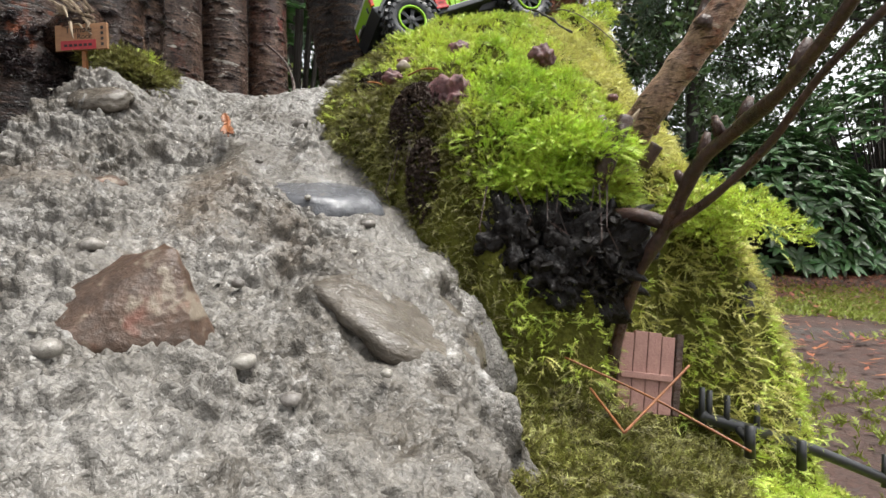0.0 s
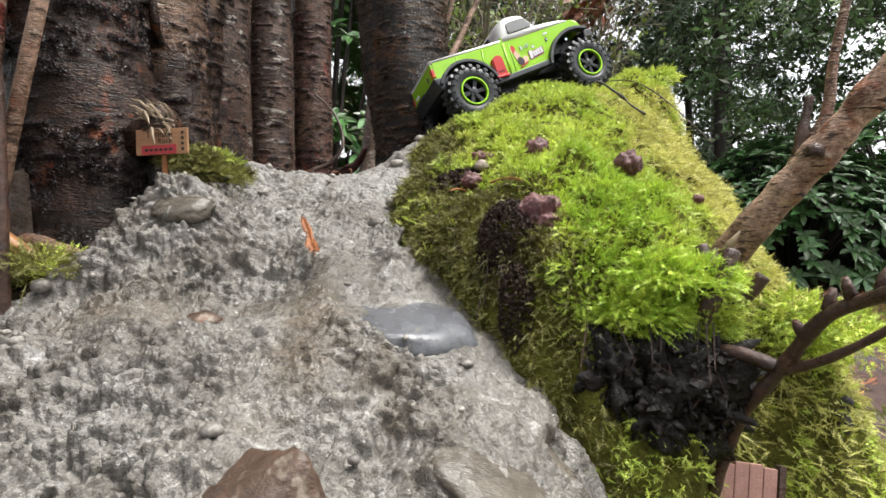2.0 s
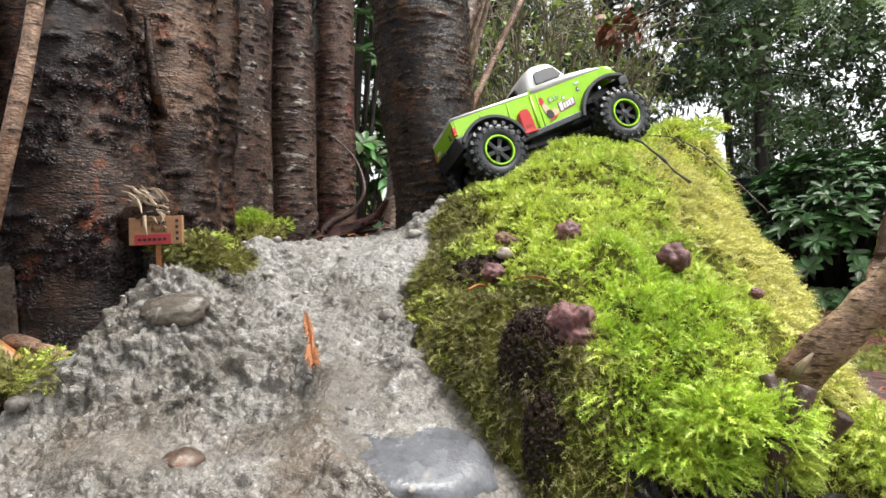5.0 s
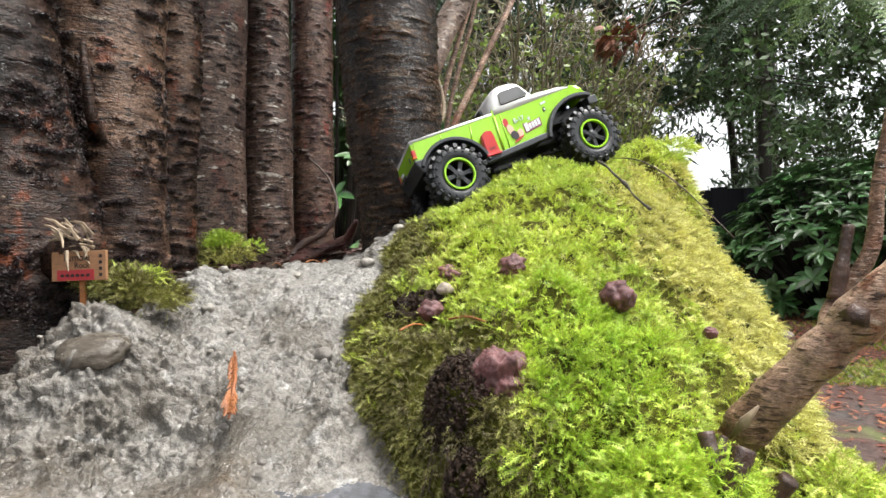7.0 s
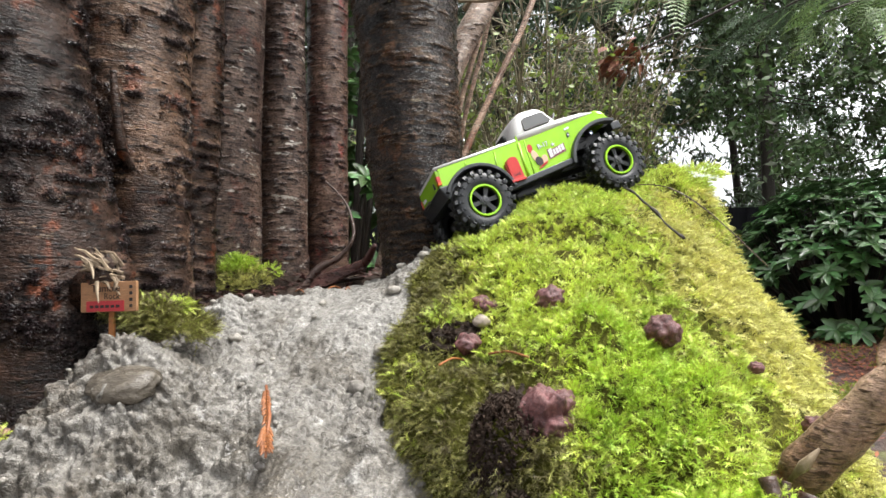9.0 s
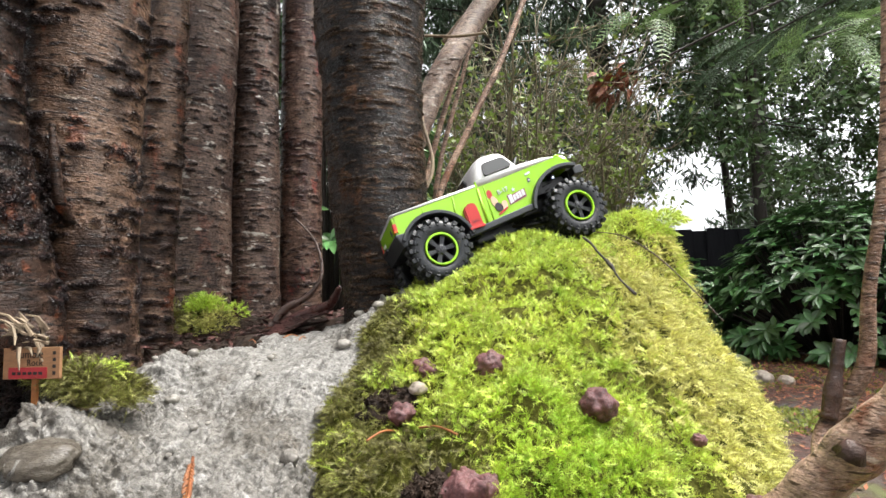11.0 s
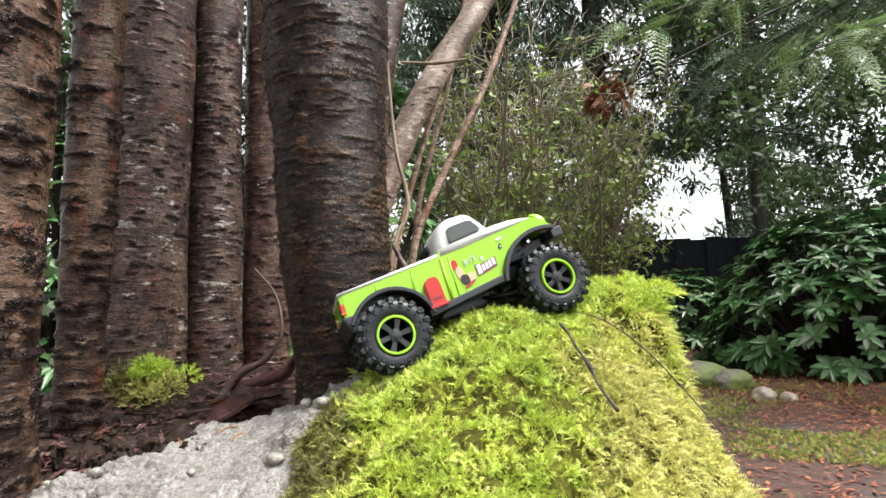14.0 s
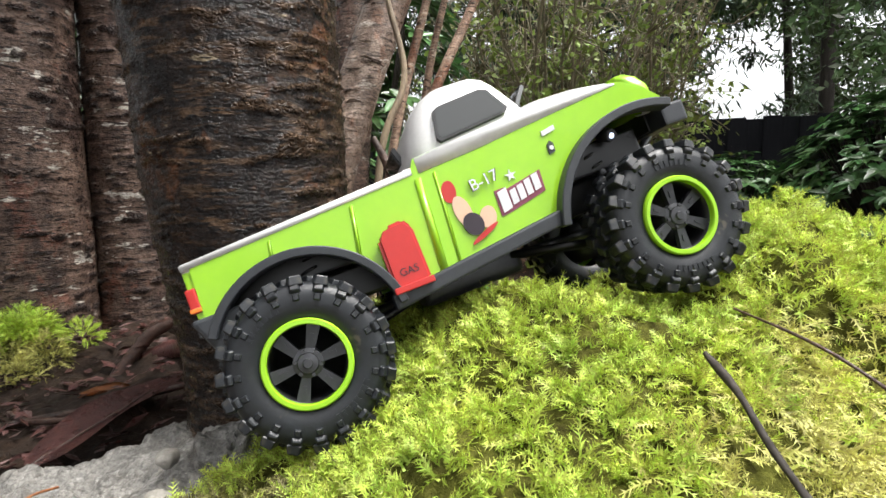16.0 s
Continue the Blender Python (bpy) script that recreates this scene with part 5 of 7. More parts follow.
    for x in (-WB, WB):
        part("axle", tube([(x, -0.040, 0.027), (x, -0.014, 0.027), (x, -0.008, 0.027), (x, 0.008, 0.027), (x, 0.014, 0.027), (x, 0.040, 0.027)], [0.0035, 0.0035, 0.0075, 0.0075, 0.0035, 0.0035], 14), M["black"], t, smooth=True)
        for side in (-1, 1):
            y = side * 0.0225
            lean = -0.012 if x > 0 else 0.012
            shock = part("shock", tube([(x, y, 0.030), (x + lean, y * 0.92, 0.066)], 0.0022, 10), M["gun"], t, smooth=True)
            pts = [(x + lean * s + 0.0034 * math.cos(40 * s), y * (1 - 0.08 * s) + 0.0034 * math.sin(40 * s), 0.034 + 0.028 * s) for s in np.linspace(0, 1, 60)]
            part("spring", tube(pts, 0.0006, 5), M["black"], shock, smooth=True)
            part("link", tube([(x - math.copysign(0.002, x), side * 0.018, 0.024), (math.copysign(0.016, x), side * 0.011, 0.034)], 0.0017, 8), M["black"], t, smooth=True)
    part("drive_shaft", tube([(-WB, 0.001, 0.030), (-0.018, 0, 0.033)], 0.0020, 8), M["gun"], t, smooth=True)
    part("drive_shaft", tube([(WB, 0.001, 0.030), (0.018, 0, 0.033)], 0.0020, 8), M["gun"], t, smooth=True)
    b = tube([(0.050, 0.012, 0.0850), (0.050, 0.012, 0.0920)], 0.0008, 6)
    box(0.0485, 0.0515, 0.0095, 0.0150, 0.0910, 0.0950, 0.0004, b)
    part("bonnet_mast", b, M["black"], t, "small black stub on the bonnet")
    for x, side, turn in ((-WB, -1, 10), (WB, -1, 47), (-WB, 1, 31), (WB, 1, 5)):
        wheel(t, x, side * 0.0385, side, turn)
    return t


fwd = (Vector((0.130, 0.663, 0.504)) - Vector((0.024, 0.609, 0.466))).normalized()
left = Vector((0, 0, 1)).cross(fwd).normalized()
left = (left * math.cos(radians(10.5)) - fwd.cross(left) * math.sin(radians(10.5))).normalized()
turned = Matrix((fwd, left, fwd.cross(left))).transposed().to_4x4()
mid = (Vector((0.130, 0.663, 0.504)) + Vector((0.024, 0.609, 0.466))) / 2
toy_truck(Matrix.Translation(mid - turned.to_3x3() @ Vector((0, -0.049, 0.027))) @ turned)


# ---- the distance ----
def leaf_cloud(name, centres, sizes, per, leaf, material, seed, aspect=0.45, spread=1.0, droop=0.0):
    """Many small pointed leaves, in clumps round the given centres."""
    r = np.random.default_rng(seed)
    c = np.repeat(np.asarray(centres, float), per, 0)
    s = np.repeat(np.asarray(sizes, float), per)[:, None]
    n = len(c)
    p = c + s * spread * r.normal(size=(n, 3)) * np.array([1, 1, 0.75])
    d = r.normal(size=(n, 3)) + np.array([0, 0, -droop])
    d /= np.linalg.norm(d, axis=1, keepdims=True)
    e = np.cross(d, r.normal(size=(n, 3)))
    e /= np.linalg.norm(e, axis=1, keepdims=True)
    ll = leaf * r.uniform(0.6, 1.3, (n, 1))
    v = np.stack([p, p + d * ll * 0.5 + e * ll * aspect * 0.5, p + d * ll, p + d * ll * 0.5 - e * ll * aspect * 0.5], 1)
    f = np.arange(4 * n).reshape(n, 4)
    return mesh_object(name, v.reshape(-1, 3), f, material, smooth=False)


def tree(x, y, height, radius, crown_from, crown_r, material, seed, label, leaf=0.10, clumps=260, per=60, lean=0.0, gap=None, name="conifer_tree", rust=0):
    r = np.random.default_rng(seed)
    root = tagged(new(name), label, "tree", "trees at the garden's end")
    root.location = (x, y, ground_height(np.array([x]), np.array([y]))[0] - 0.03)
    c = spline([(0, 0, 0, radius * 1.25), (lean * 0.3, 0, height * 0.25, radius), (lean * 0.7, 0, height * 0.6, radius * 0.7), (lean, 0, height, radius * 0.15)], 24)
    b = tube([tuple(p[:3]) for p in c], list(c[:, 3]), 12)
    cent, size = [], []
    for i in range(clumps):
        h = r.uniform(crown_from, 1.0) ** 0.9
        reach = crown_r * (1.15 - h) ** 0.6 * r.uniform(0.25, 1.0)
        a = r.uniform(0, 2 * math.pi)
        p = (lean * h + reach * math.cos(a), reach * math.sin(a), height * h - 0.18 * reach)
        if gap is not None and gap(x + p[0], y + p[1], root.location.z + p[2], r):
            continue
        cent.append(p)
        size.append(r.uniform(0.10, 0.22) * crown_r * 0.35)
        if i % 4 == 0 and not (gap and any(gap(x + k * p[0], y + k * p[1], root.location.z + p[2], r) for k in (0.35, 0.6, 0.8))):
            tube([(lean * h, 0, height * h * 0.98), (p[0] * 0.5, p[1] * 0.5, p[2] + 0.05 * reach), p], [radius * 0.16, radius * 0.10, radius * 0.03], 5, b)
    under(part("trunk", b, M["far_bark"], smooth=True), root)
    fine = material == M["conifer"]
    ob = under(leaf_cloud("crown", cent, size, int(per * (1.8 if y > 3 else 0.6)), leaf * (1.0 if fine else 0.68), material, seed + 50, aspect=0.21 if fine else 0.45, droop=1.3 if fine else 0.4), root)
    ob["kind"] = "stuff"
    return root


def sky_gap(x, y, z, r):
    """Keeps the open patch of sky over the fence clear."""
    k = (x - 0.16) / (y - 0.24)
    e = (z - 0.53) / (y - 0.24)
    inside = ((k - 0.240) / 0.068) ** 2 + ((e - 0.155) / 0.090) ** 2 < 1
    return inside and r.random() < 0.97


tree(2.50, 7.0, 8.0, 0.062, 0.15, 2.0, M["broad"], 11, "dark evergreen tree with a straight bare lower trunk", 0.13, 400, 45, gap=sky_gap)
tree(2.88, 9.0, 6.5, 0.055, 0.30, 1.3, M["broad"], 12, "slender dark tree with thin crooked trunk", 0.12, 110, 40, lean=-0.3, gap=sky_gap)
tree(5.2, 7.6, 9.0, 0.16, 0.10, 2.6, M["broad"], 13, "broad dark evergreen with dense leaves", 0.14, 420, 55)
tree(0.9, 8.0, 10.0, 0.16, 0.10, 2.0, M["conifer"], 14, "tall drooping cedar with dark foliage", 0.14, 420, 55, gap=sky_gap)
tree(-0.6, 8.6, 9.5, 0.15, 0.08, 2.1, M["conifer"], 15, "tall dark conifer behind the shrubs", 0.14, 380, 50)
tree(-2.6, 7.5, 9.0, 0.15, 0.06, 2.2, M["conifer"], 16, "dark conifer seen between the trunks", 0.14, 380, 50)
tree(-5.0, 6.5, 8.0, 0.16, 0.05, 2.4, M["broad"], 17, "dense leafy tree beyond the mound", 0.15, 380, 50)
tree(4.3, 12.0, 10.0, 0.2, 0.12, 2.6, M["conifer"], 18, "far conifer over the fence", 0.18, 300, 45, gap=sky_gap)
tree(-1.5, 12.5, 12.0, 0.2, 0.05, 3.0, M["conifer"], 19, "far tall conifer behind the garden trees", 0.18, 360, 50)


def rhododendron(x, y, rx_, ry_, h, n, seed, label):
    r = np.random.default_rng(seed)
    root = tagged(new("rhododendron"), label, "shrub", "shrubs at the garden's end")
    z0 = ground_height(np.array([x]), np.array([y]))[0] - 0.02
    root.location = (x, y, z0)
    b = bmesh.new()
    vs, fs = [], []
    k = 0
    prof = [(0.0, 0.02), (0.25, 0.75), (0.55, 1.0), (0.82, 0.62), (1.0, 0.03)]
    for i in range(n):
        a, u = r.uniform(0, 2 * math.pi), r.uniform(0, 1) ** 0.8 if r.random() > 0.15 else 0.02
        cr = math.sqrt(max(0, 1 - u * u)) * r.uniform(0.86, 1.05)
        c = np.array([rx_ * cr * math.cos(a), ry_ * cr * math.sin(a), 0.05 + h * u * r.uniform(0.9, 1.05)])
        out = np.array([math.cos(a) * cr, math.sin(a) * cr, 0.55 + u])
        out /= np.linalg.norm(out)
        if i % 3 == 0:
            tube([(0.25 * c[0], 0.25 * c[1], 0), tuple(0.7 * c * np.array([1, 1, 0.9])), tuple(c)], [0.014, 0.009, 0.005], 5, b)
        t1 = np.cross(out, [0.3, 0.1, 1.0])
        t1 /= np.linalg.norm(t1)
        t2 = np.cross(out, t1)
        m = r.integers(7, 11)
        for j in range(m):
            g = 2 * math.pi * j / m + r.uniform(-0.3, 0.3)
            d = math.cos(g) * t1 + math.sin(g) * t2 + out * r.uniform(0.05, 0.7)
            d /= np.linalg.norm(d)
            sd = np.cross(d, out)
            sd /= np.linalg.norm(sd)
            ln, wd = r.uniform(0.075, 0.125), r.uniform(0.032, 0.044) / 2
            up = np.cross(sd, d)
            for s, w in prof:
                mid = c + d * ln * s - np.array([0, 0, 1]) * ln * 0.28 * s * s
                vs += [mid - sd * wd * w + up * 0.004 * w, mid - up * 0.003, mid + sd * wd * w + up * 0.004 * w]
            for q_ in range(4):
                o = k + q_ * 3
                fs += [(o, o + 1, o + 4, o + 3), (o + 1, o + 2, o + 5, o + 4)]
            k += 15
    under(part("stem_tangle", b, M["far_bark"], smooth=True), root)["kind"] = "stuff"
    ob = under(mesh_object("leaves", vs, fs, M["rhodo"]), root)
    ob["kind"] = "stuff"
    return root


rhododendron(2.10, 4.55, 0.85, 0.75, 0.98, 620, 21, "broad green rhododendron with whorled glossy leaves")
rhododendron(3.4, 5.0, 1.2, 0.9, 1.55, 560, 22, "tall dark green rhododendron by the fence")
rhododendron(1.35, 5.6, 0.55, 0.45, 0.62, 120, 23, "low shaded rhododendron under the fence")
rhododendron(0.1, 5.4, 0.9, 0.6, 0.8, 170, 24, "shaded leafy shrub behind bare twigs")
rhododendron(-0.92, 2.75, 0.60, 0.35, 1.95, 330, 26, "tall green leafy shrub close behind the trunks")
rhododendron(-2.35, 2.75, 0.50, 0.40, 1.75, 260, 27, "dark green leafy shrub beside the trunks")
rhododendron(-2.2, 4.4, 1.0, 0.8, 1.1, 200, 25, "green shrub seen between the trunks")


# fence of dark boards at the garden's end
fence = tagged(new("fence"), "dark stained board fence behind the shrubs", "fence", kind="structure")
board_me = None
for i in range(64):
    x = -3.6 + i * 0.15
    if board_me is None:
        ob = part("board", box(-0.079, 0.079, -0.012, 0.012, 0.0, 1.10, 0.004), M["fence"], fence)
        board_me = ob.data
    else:
        ob = new("board", board_me)
        ob.parent = fence
    ob.location = (x, 6.25 + 0.026 * (i % 2), 0.04 + 0.012 * math.sin(i * 2.3))
for z in (0.30, 0.94):
    part("rail", box(-3.7, 6.1, 6.292, 6.33, z - 0.04, z + 0.04), M["fence"], fence)


def twiggy_shrub(x, y, h, spread, n, seed, label, leaves=True):
    """A shrub of bare forking stems with scattered small leaves."""
    r = np.random.default_rng(seed)
    root = tagged(new("bare_shrub"), label, "shrub", "shrubs at the garden's end")
    root.location = (x, y, ground_height(np.array([x]), np.array([y]))[0] - 0.02)
    tips = []
    for i in range(n):
        b = bmesh.new()
        a = r.uniform(0, 2 * math.pi)
        out = spread * r.uniform(0.3, 1.0)
        p0 = np.array([0.06 * math.cos(a), 0.06 * math.sin(a), 0.0])
        p3 = np.array([out * math.cos(a), out * math.sin(a), h * r.uniform(0.65, 1.0)])
        mid1 = p0 + (p3 - p0) * np.array([0.25, 0.25, 0.42]) + r.normal(size=3) * 0.05
        mid2 = p0 + (p3 - p0) * np.array([0.6, 0.6, 0.75]) + r.normal(size=3) * 0.06
        c = spline([p0, mid1, mid2, p3], 12)
        tube([tuple(p) for p in c], list(np.linspace(0.013, 0.003, 12)), 5, b)
        for j in range(16):
            k = r.integers(3, 11)
            d = r.normal(size=3) + np.array([0.5 * math.cos(a), 0.5 * math.sin(a), 1.1])
            d /= np.linalg.norm(d)
            ln = r.uniform(0.12, 0.34)
            q1 = c[k] + d * ln * 0.5 + r.normal(size=3) * 0.02
            q2 = q1 + (d + r.normal(size=3) * 0.5) * ln * 0.5
            tube([tuple(c[k]), tuple(q1), tuple(q2)], [0.005, 0.0035, 0.0018], 4, b)
            tips.append(q2)
            for e in range(2):
                q3 = q1 + (d + r.normal(size=3) * 0.8) * ln * 0.4
                tube([tuple(q1), tuple(q3)], [0.003, 0.0014], 3, b)
                tips.append(q3)
        part("stem", b, M["twig_pale"], root, smooth=True)
    if leaves:
        tips = np.array(tips)
        tips = tips[tips[:, 2] < h * np.random.default_rng(seed + 9).uniform(0.35, 1.0, len(tips))]
        ob = under(leaf_cloud("leaves", tips, np.full(len(tips), 0.035), 4, 0.046, M["olive_leaf"], seed + 5, 0.5), root)
        ob["kind"] = "stuff"
    return root


twiggy_shrub(-0.05, 3.9, 2.35, 0.95, 34, 71, "bare twiggy shrub with sparse olive leaves")
twiggy_shrub(0.45, 4.5, 2.30, 0.80, 24, 72, "grey twiggy shrub with a few green leaves")
twiggy_shrub(-0.75, 4.2, 1.6, 0.8, 12, 73, "open twiggy shrub behind the cherry trunks")


def cedar_bough(start, end, sprays, length, material, seed, label, first=7):
    """A drooping bough with flat feathery sprays."""
    r = np.random.default_rng(seed)
    root = tagged(new("cedar_bough"), label, "bough", "cedar boughs")
    s0, s1 = np.array(start, float), np.array(end, float)
    c = spline([s0, s0 * 0.5 + s1 * 0.5 + np.array([0, 0, 0.10]), s1], 16)
    part("branch", tube([tuple(p) for p in c], list(np.linspace(0.018, 0.004, 16)), 6), M["far_bark"], root, smooth=True)
    vs, fs = [], []
    for i in range(sprays):
        p = c[r.integers(first, 16)] + r.normal(size=3) * 0.04
        d = (s1 - s0) / np.linalg.norm(s1 - s0) + r.normal(size=3) * np.array([0.55, 0.55, 0.25]) + np.array([0, 0, -0.35])
        d /= np.linalg.norm(d)
        side = np.cross(d, np.array([0, 0, 1.0]) + r.normal(size=3) * 0.3)
        side /= np.linalg.norm(side)
        ln = length * r.uniform(0.7, 1.2)
        for j in range(11):
            s = 0.12 + 0.86 * j / 11
            q = p + d * ln * s + np.array([0, 0, -0.25 * ln * s * s])
            for sg in (-1, 1):
                w = ln * 0.27 * (1 - s) ** 0.7 + 0.012
                e = (sg * side * 0.75 + d * 0.7)
                for m in range(4):
                    u = (m + 0.4) / 4
                    f = q + e * w * u
                    for s3 in (-1, 1):
                        g = e * 0.8 + s3 * (d if s3 > 0 else side * sg) * 0.7
                        g /= np.linalg.norm(g)
                        l3 = w * 0.36 * (1.1 - u * 0.6)
                        n3 = np.cross(g, np.cross(d, side))
                        k = len(vs)
                        vs += [f, f + g * l3 * 0.5 + n3 * 0.0028, f + g * l3, f + g * l3 * 0.5 - n3 * 0.0028]
                        fs.append((k, k + 1, k + 2, k + 3))
    ob = under(mesh_object("sprays", vs, fs, material, smooth=False), root)
    ob["kind"] = "stuff"
    return root


tree(3.35, 3.6, 8.0, 0.13, 0.42, 1.6, M["conifer"], 87, "tall cedar whose boughs hang over the garden", 0.13, 160, 40)
cedar_bough((3.3, 3.6, 2.15), (1.18, 2.6, 1.47), 70, 0.26, M["cedar_tip"], 81, "light green drooping cedar bough overhead")
cedar_bough((3.3, 3.6, 2.30), (2.2, 3.0, 1.35), 60, 0.28, M["conifer"], 82, "dark green drooping cedar bough overhead")
cedar_bough((3.3, 3.6, 2.75), (0.62, 2.9, 1.80), 70, 0.26, M["cedar_tip"], 83, "green cedar bough hanging over the shrubs")
cedar_bough((3.3, 3.6, 2.6), (1.3, 3.8, 1.95), 60, 0.28, M["conifer"], 84, "dark cedar bough hanging over the shrubs")
cedar_bough((3.3, 3.6, 2.7), (0.50, 3.6, 1.72), 90, 0.075, M["rust_leaf"], 85, "dead rust-brown cedar spray hanging down", 14)

# unseen trees round the clearing and a cherry crown, added to break up skylight
tree(-4.6, -4.8, 6.0, 0.16, 0.18, 2.3, M["conifer"], 31, "unseen dark conifer on the near side, added to block skylight", 0.16, 260, 40)
tree(1.2, -7.6, 7.0, 0.16, 0.15, 2.6, M["broad"], 32, "unseen leafy evergreen on the near side, added to block skylight", 0.16, 260, 40)
tree(6.0, -3.2, 7.0, 0.16, 0.15, 2.5, M["conifer"], 33, "unseen tall conifer to the side, added to block skylight", 0.16, 260, 40)
tree(-4.4, 1.6, 9.0, 0.16, 0.08, 2.6, M["broad"], 34, "unseen broad evergreen beside the cherry clump, added to block skylight", 0.16, 300, 45)
# crown stays out of view; added to block sky and make reflections patchy
crown = tagged(new("unseen_overhead_crown"), "thin unseen crown over the cherry clump, added to break up skylight", "tree")
cr = np.random.default_rng(35)
b = bmesh.new()
cent = []
for i in range(60):
    a, d = cr.uniform(0, 2 * math.pi), 1.9 * math.sqrt(cr.random())
    cent.append((-0.25 + d * math.cos(a), 0.75 + d * math.sin(a), cr.uniform(3.3, 4.4) - 0.2 * d))
for i in range(9):
    base = T[i][0][-1]
    for k in range(3):
        p = cent[cr.integers(0, len(cent))]
        tube([base[:3], ((base[0] + p[0]) / 2, (base[1] + p[1]) / 2, base[2] + 0.6 * (p[2] - base[2])), p], [base[3] * 0.8, 0.018, 0.006], 6, b)
under(part("boughs", b, M["far_bark"], smooth=True), crown)["kind"] = "stuff"
under(leaf_cloud("leaves", cent, np.full(len(cent), 0.16), 24, 0.05, M["broad"], 36), crown)["kind"] = "stuff"

# stones by the shrubs
for i, (x, y, sx_, sy_, sz_, mt, label) in enumerate([(0.98, 3.80, 0.17, 0.13, 0.10, "stone_far", "large mossy grey stone on the litter"), (1.14, 3.72, 0.12, 0.10, 0.08, "stone_far", "pale-topped mossy stone on the litter"),
                                                      (1.20, 3.42, 0.075, 0.06, 0.045, "stone_plain", "smooth tan cobble on the litter"), (1.31, 3.40, 0.05, 0.04, 0.03, "stone_plain", "small grey cobble on the litter")]):
    tagged(stone("garden_stone", x, y, ground_height(np.array([x]), np.array([y]))[0] + sz_ * 0.35, sx_, sy_, sz_, M[mt], 90 + i, 0.16, i * 30, sub=4), label, "stone", "stones by the shrubs")

# litter and moss on the flat ground
lr = np.random.default_rng(44)
n = 56000
lx, ly = lr.normal(2.0, 1.5, n), lr.normal(3.4, 1.3, n)
mask = vnoise(np.stack([lx, ly, 0 * lx], 1), 1.3, 12) + 0.5 * (ly - 2.6) + 0.4 * lr.normal(size=n) > 0
mask &= ~((lx < 0.25) & (ly < 1.4)) & (ly < 6.1)
lx, ly = lx[mask], ly[mask]
lz = ground_height(lx, ly) + 0.012
n = len(lx)
a = lr.uniform(0, 2 * math.pi, n)
ln = lr.uniform(0.012, 0.045, n)[:, None]
d = np.stack([np.cos(a), np.sin(a), lr.uniform(-0.25, 0.35, n)], 1)
e = np.stack([-np.sin(a), np.cos(a), 0 * a], 1) * lr.uniform(0.0012, 0.0075, n)[:, None]
p = np.stack([lx, ly, lz], 1)
v = np.stack([p, p + d * ln * 0.5 + e, p + d * ln, p + d * ln * 0.5 - e], 1)
ob = mesh_object("needle_litter", v.reshape(-1, 3), np.arange(4 * n).reshape(n, 4), M["litter"], smooth=False)
tagged(ob, "rust-brown needles and leaf scraps on the ground", "litter", kind="stuff")
n = 22000
lx, ly = lr.normal(1.2, 0.75, n), lr.normal(2.0, 0.9, n)
patch = fbm(np.stack([lx, ly, 0 * lx], 1), 1.9, 3, 31) + 0.25 * (2.4 - ly) + 0.12 * lr.normal(size=n)
wet = ((lx - 0.85) / 0.45) ** 2 + ((ly - 1.9) / 0.28) ** 2
sel = (patch > -0.22) & (wet > 1) & ~((lx < 0.3) & (ly < 1.3)) & (ly > 0.2)
lx, ly = lx[sel], ly[sel]
up = np.tile([0.0, 0.0, 1.0], (len(lx), 1))
ob = fronds("ground_moss", lx, ly, ground_height(lx, ly) + 0.006, up, 0.024, 0.011, M["moss_flat"], 0.9, 45, 3, droop=0.1)
tagged(ob, "low olive-green moss patches on the ground", "moss", kind="stuff")


# ---- things on and round the mound ----
def on_rock(x, y):
    return float(rock_full(np.array([x]), np.array([y]))[0])


def on_moss(x, y):
    return float(moss_height(np.array([x]), np.array([y]))[0])


def top_of(x, y):
    return max(on_rock(x, y), on_moss(x, y))


# stones set in the rock
def angular_stone(name, m, size, material, seed, n=15):
    """A broken stone: a hull of random points, its faces roughened."""
    r = np.random.default_rng(seed)
    b = bmesh.new()
    for p in r.normal(size=(n, 3)):
        b.verts.new(Vector(p / np.linalg.norm(p)))
    bmesh.ops.convex_hull(b, input=b.verts)
    bmesh.ops.delete(b, geom=[v for v in b.verts if not v.link_faces], context="VERTS")
    bmesh.ops.triangulate(b, faces=b.faces)
    bmesh.ops.subdivide_edges(b, edges=b.edges, cuts=5, use_grid_fill=True)
    bmesh.ops.triangulate(b, faces=b.faces)
    bmesh.ops.subdivide_edges(b, edges=b.edges, cuts=1, use_grid_fill=True)
    for _ in range(2):
        bmesh.ops.smooth_vert(b, verts=b.verts, factor=0.4, use_axis_x=True, use_axis_y=True, use_axis_z=True)
    pts = np.array([v.co for v in b.verts])
    k = 1 + 0.06 * fbm(pts, 3, 4, seed) + 0.03 * np.abs(fbm(pts, 9, 2, seed + 4))
    for v, f in zip(b.verts, k):
        v.co *= float(f)
    bmesh.ops.scale(b, vec=size, verts=b.verts)
    ob = part(name, b, material, smooth=True)
    ob.matrix_basis = m
    return ob


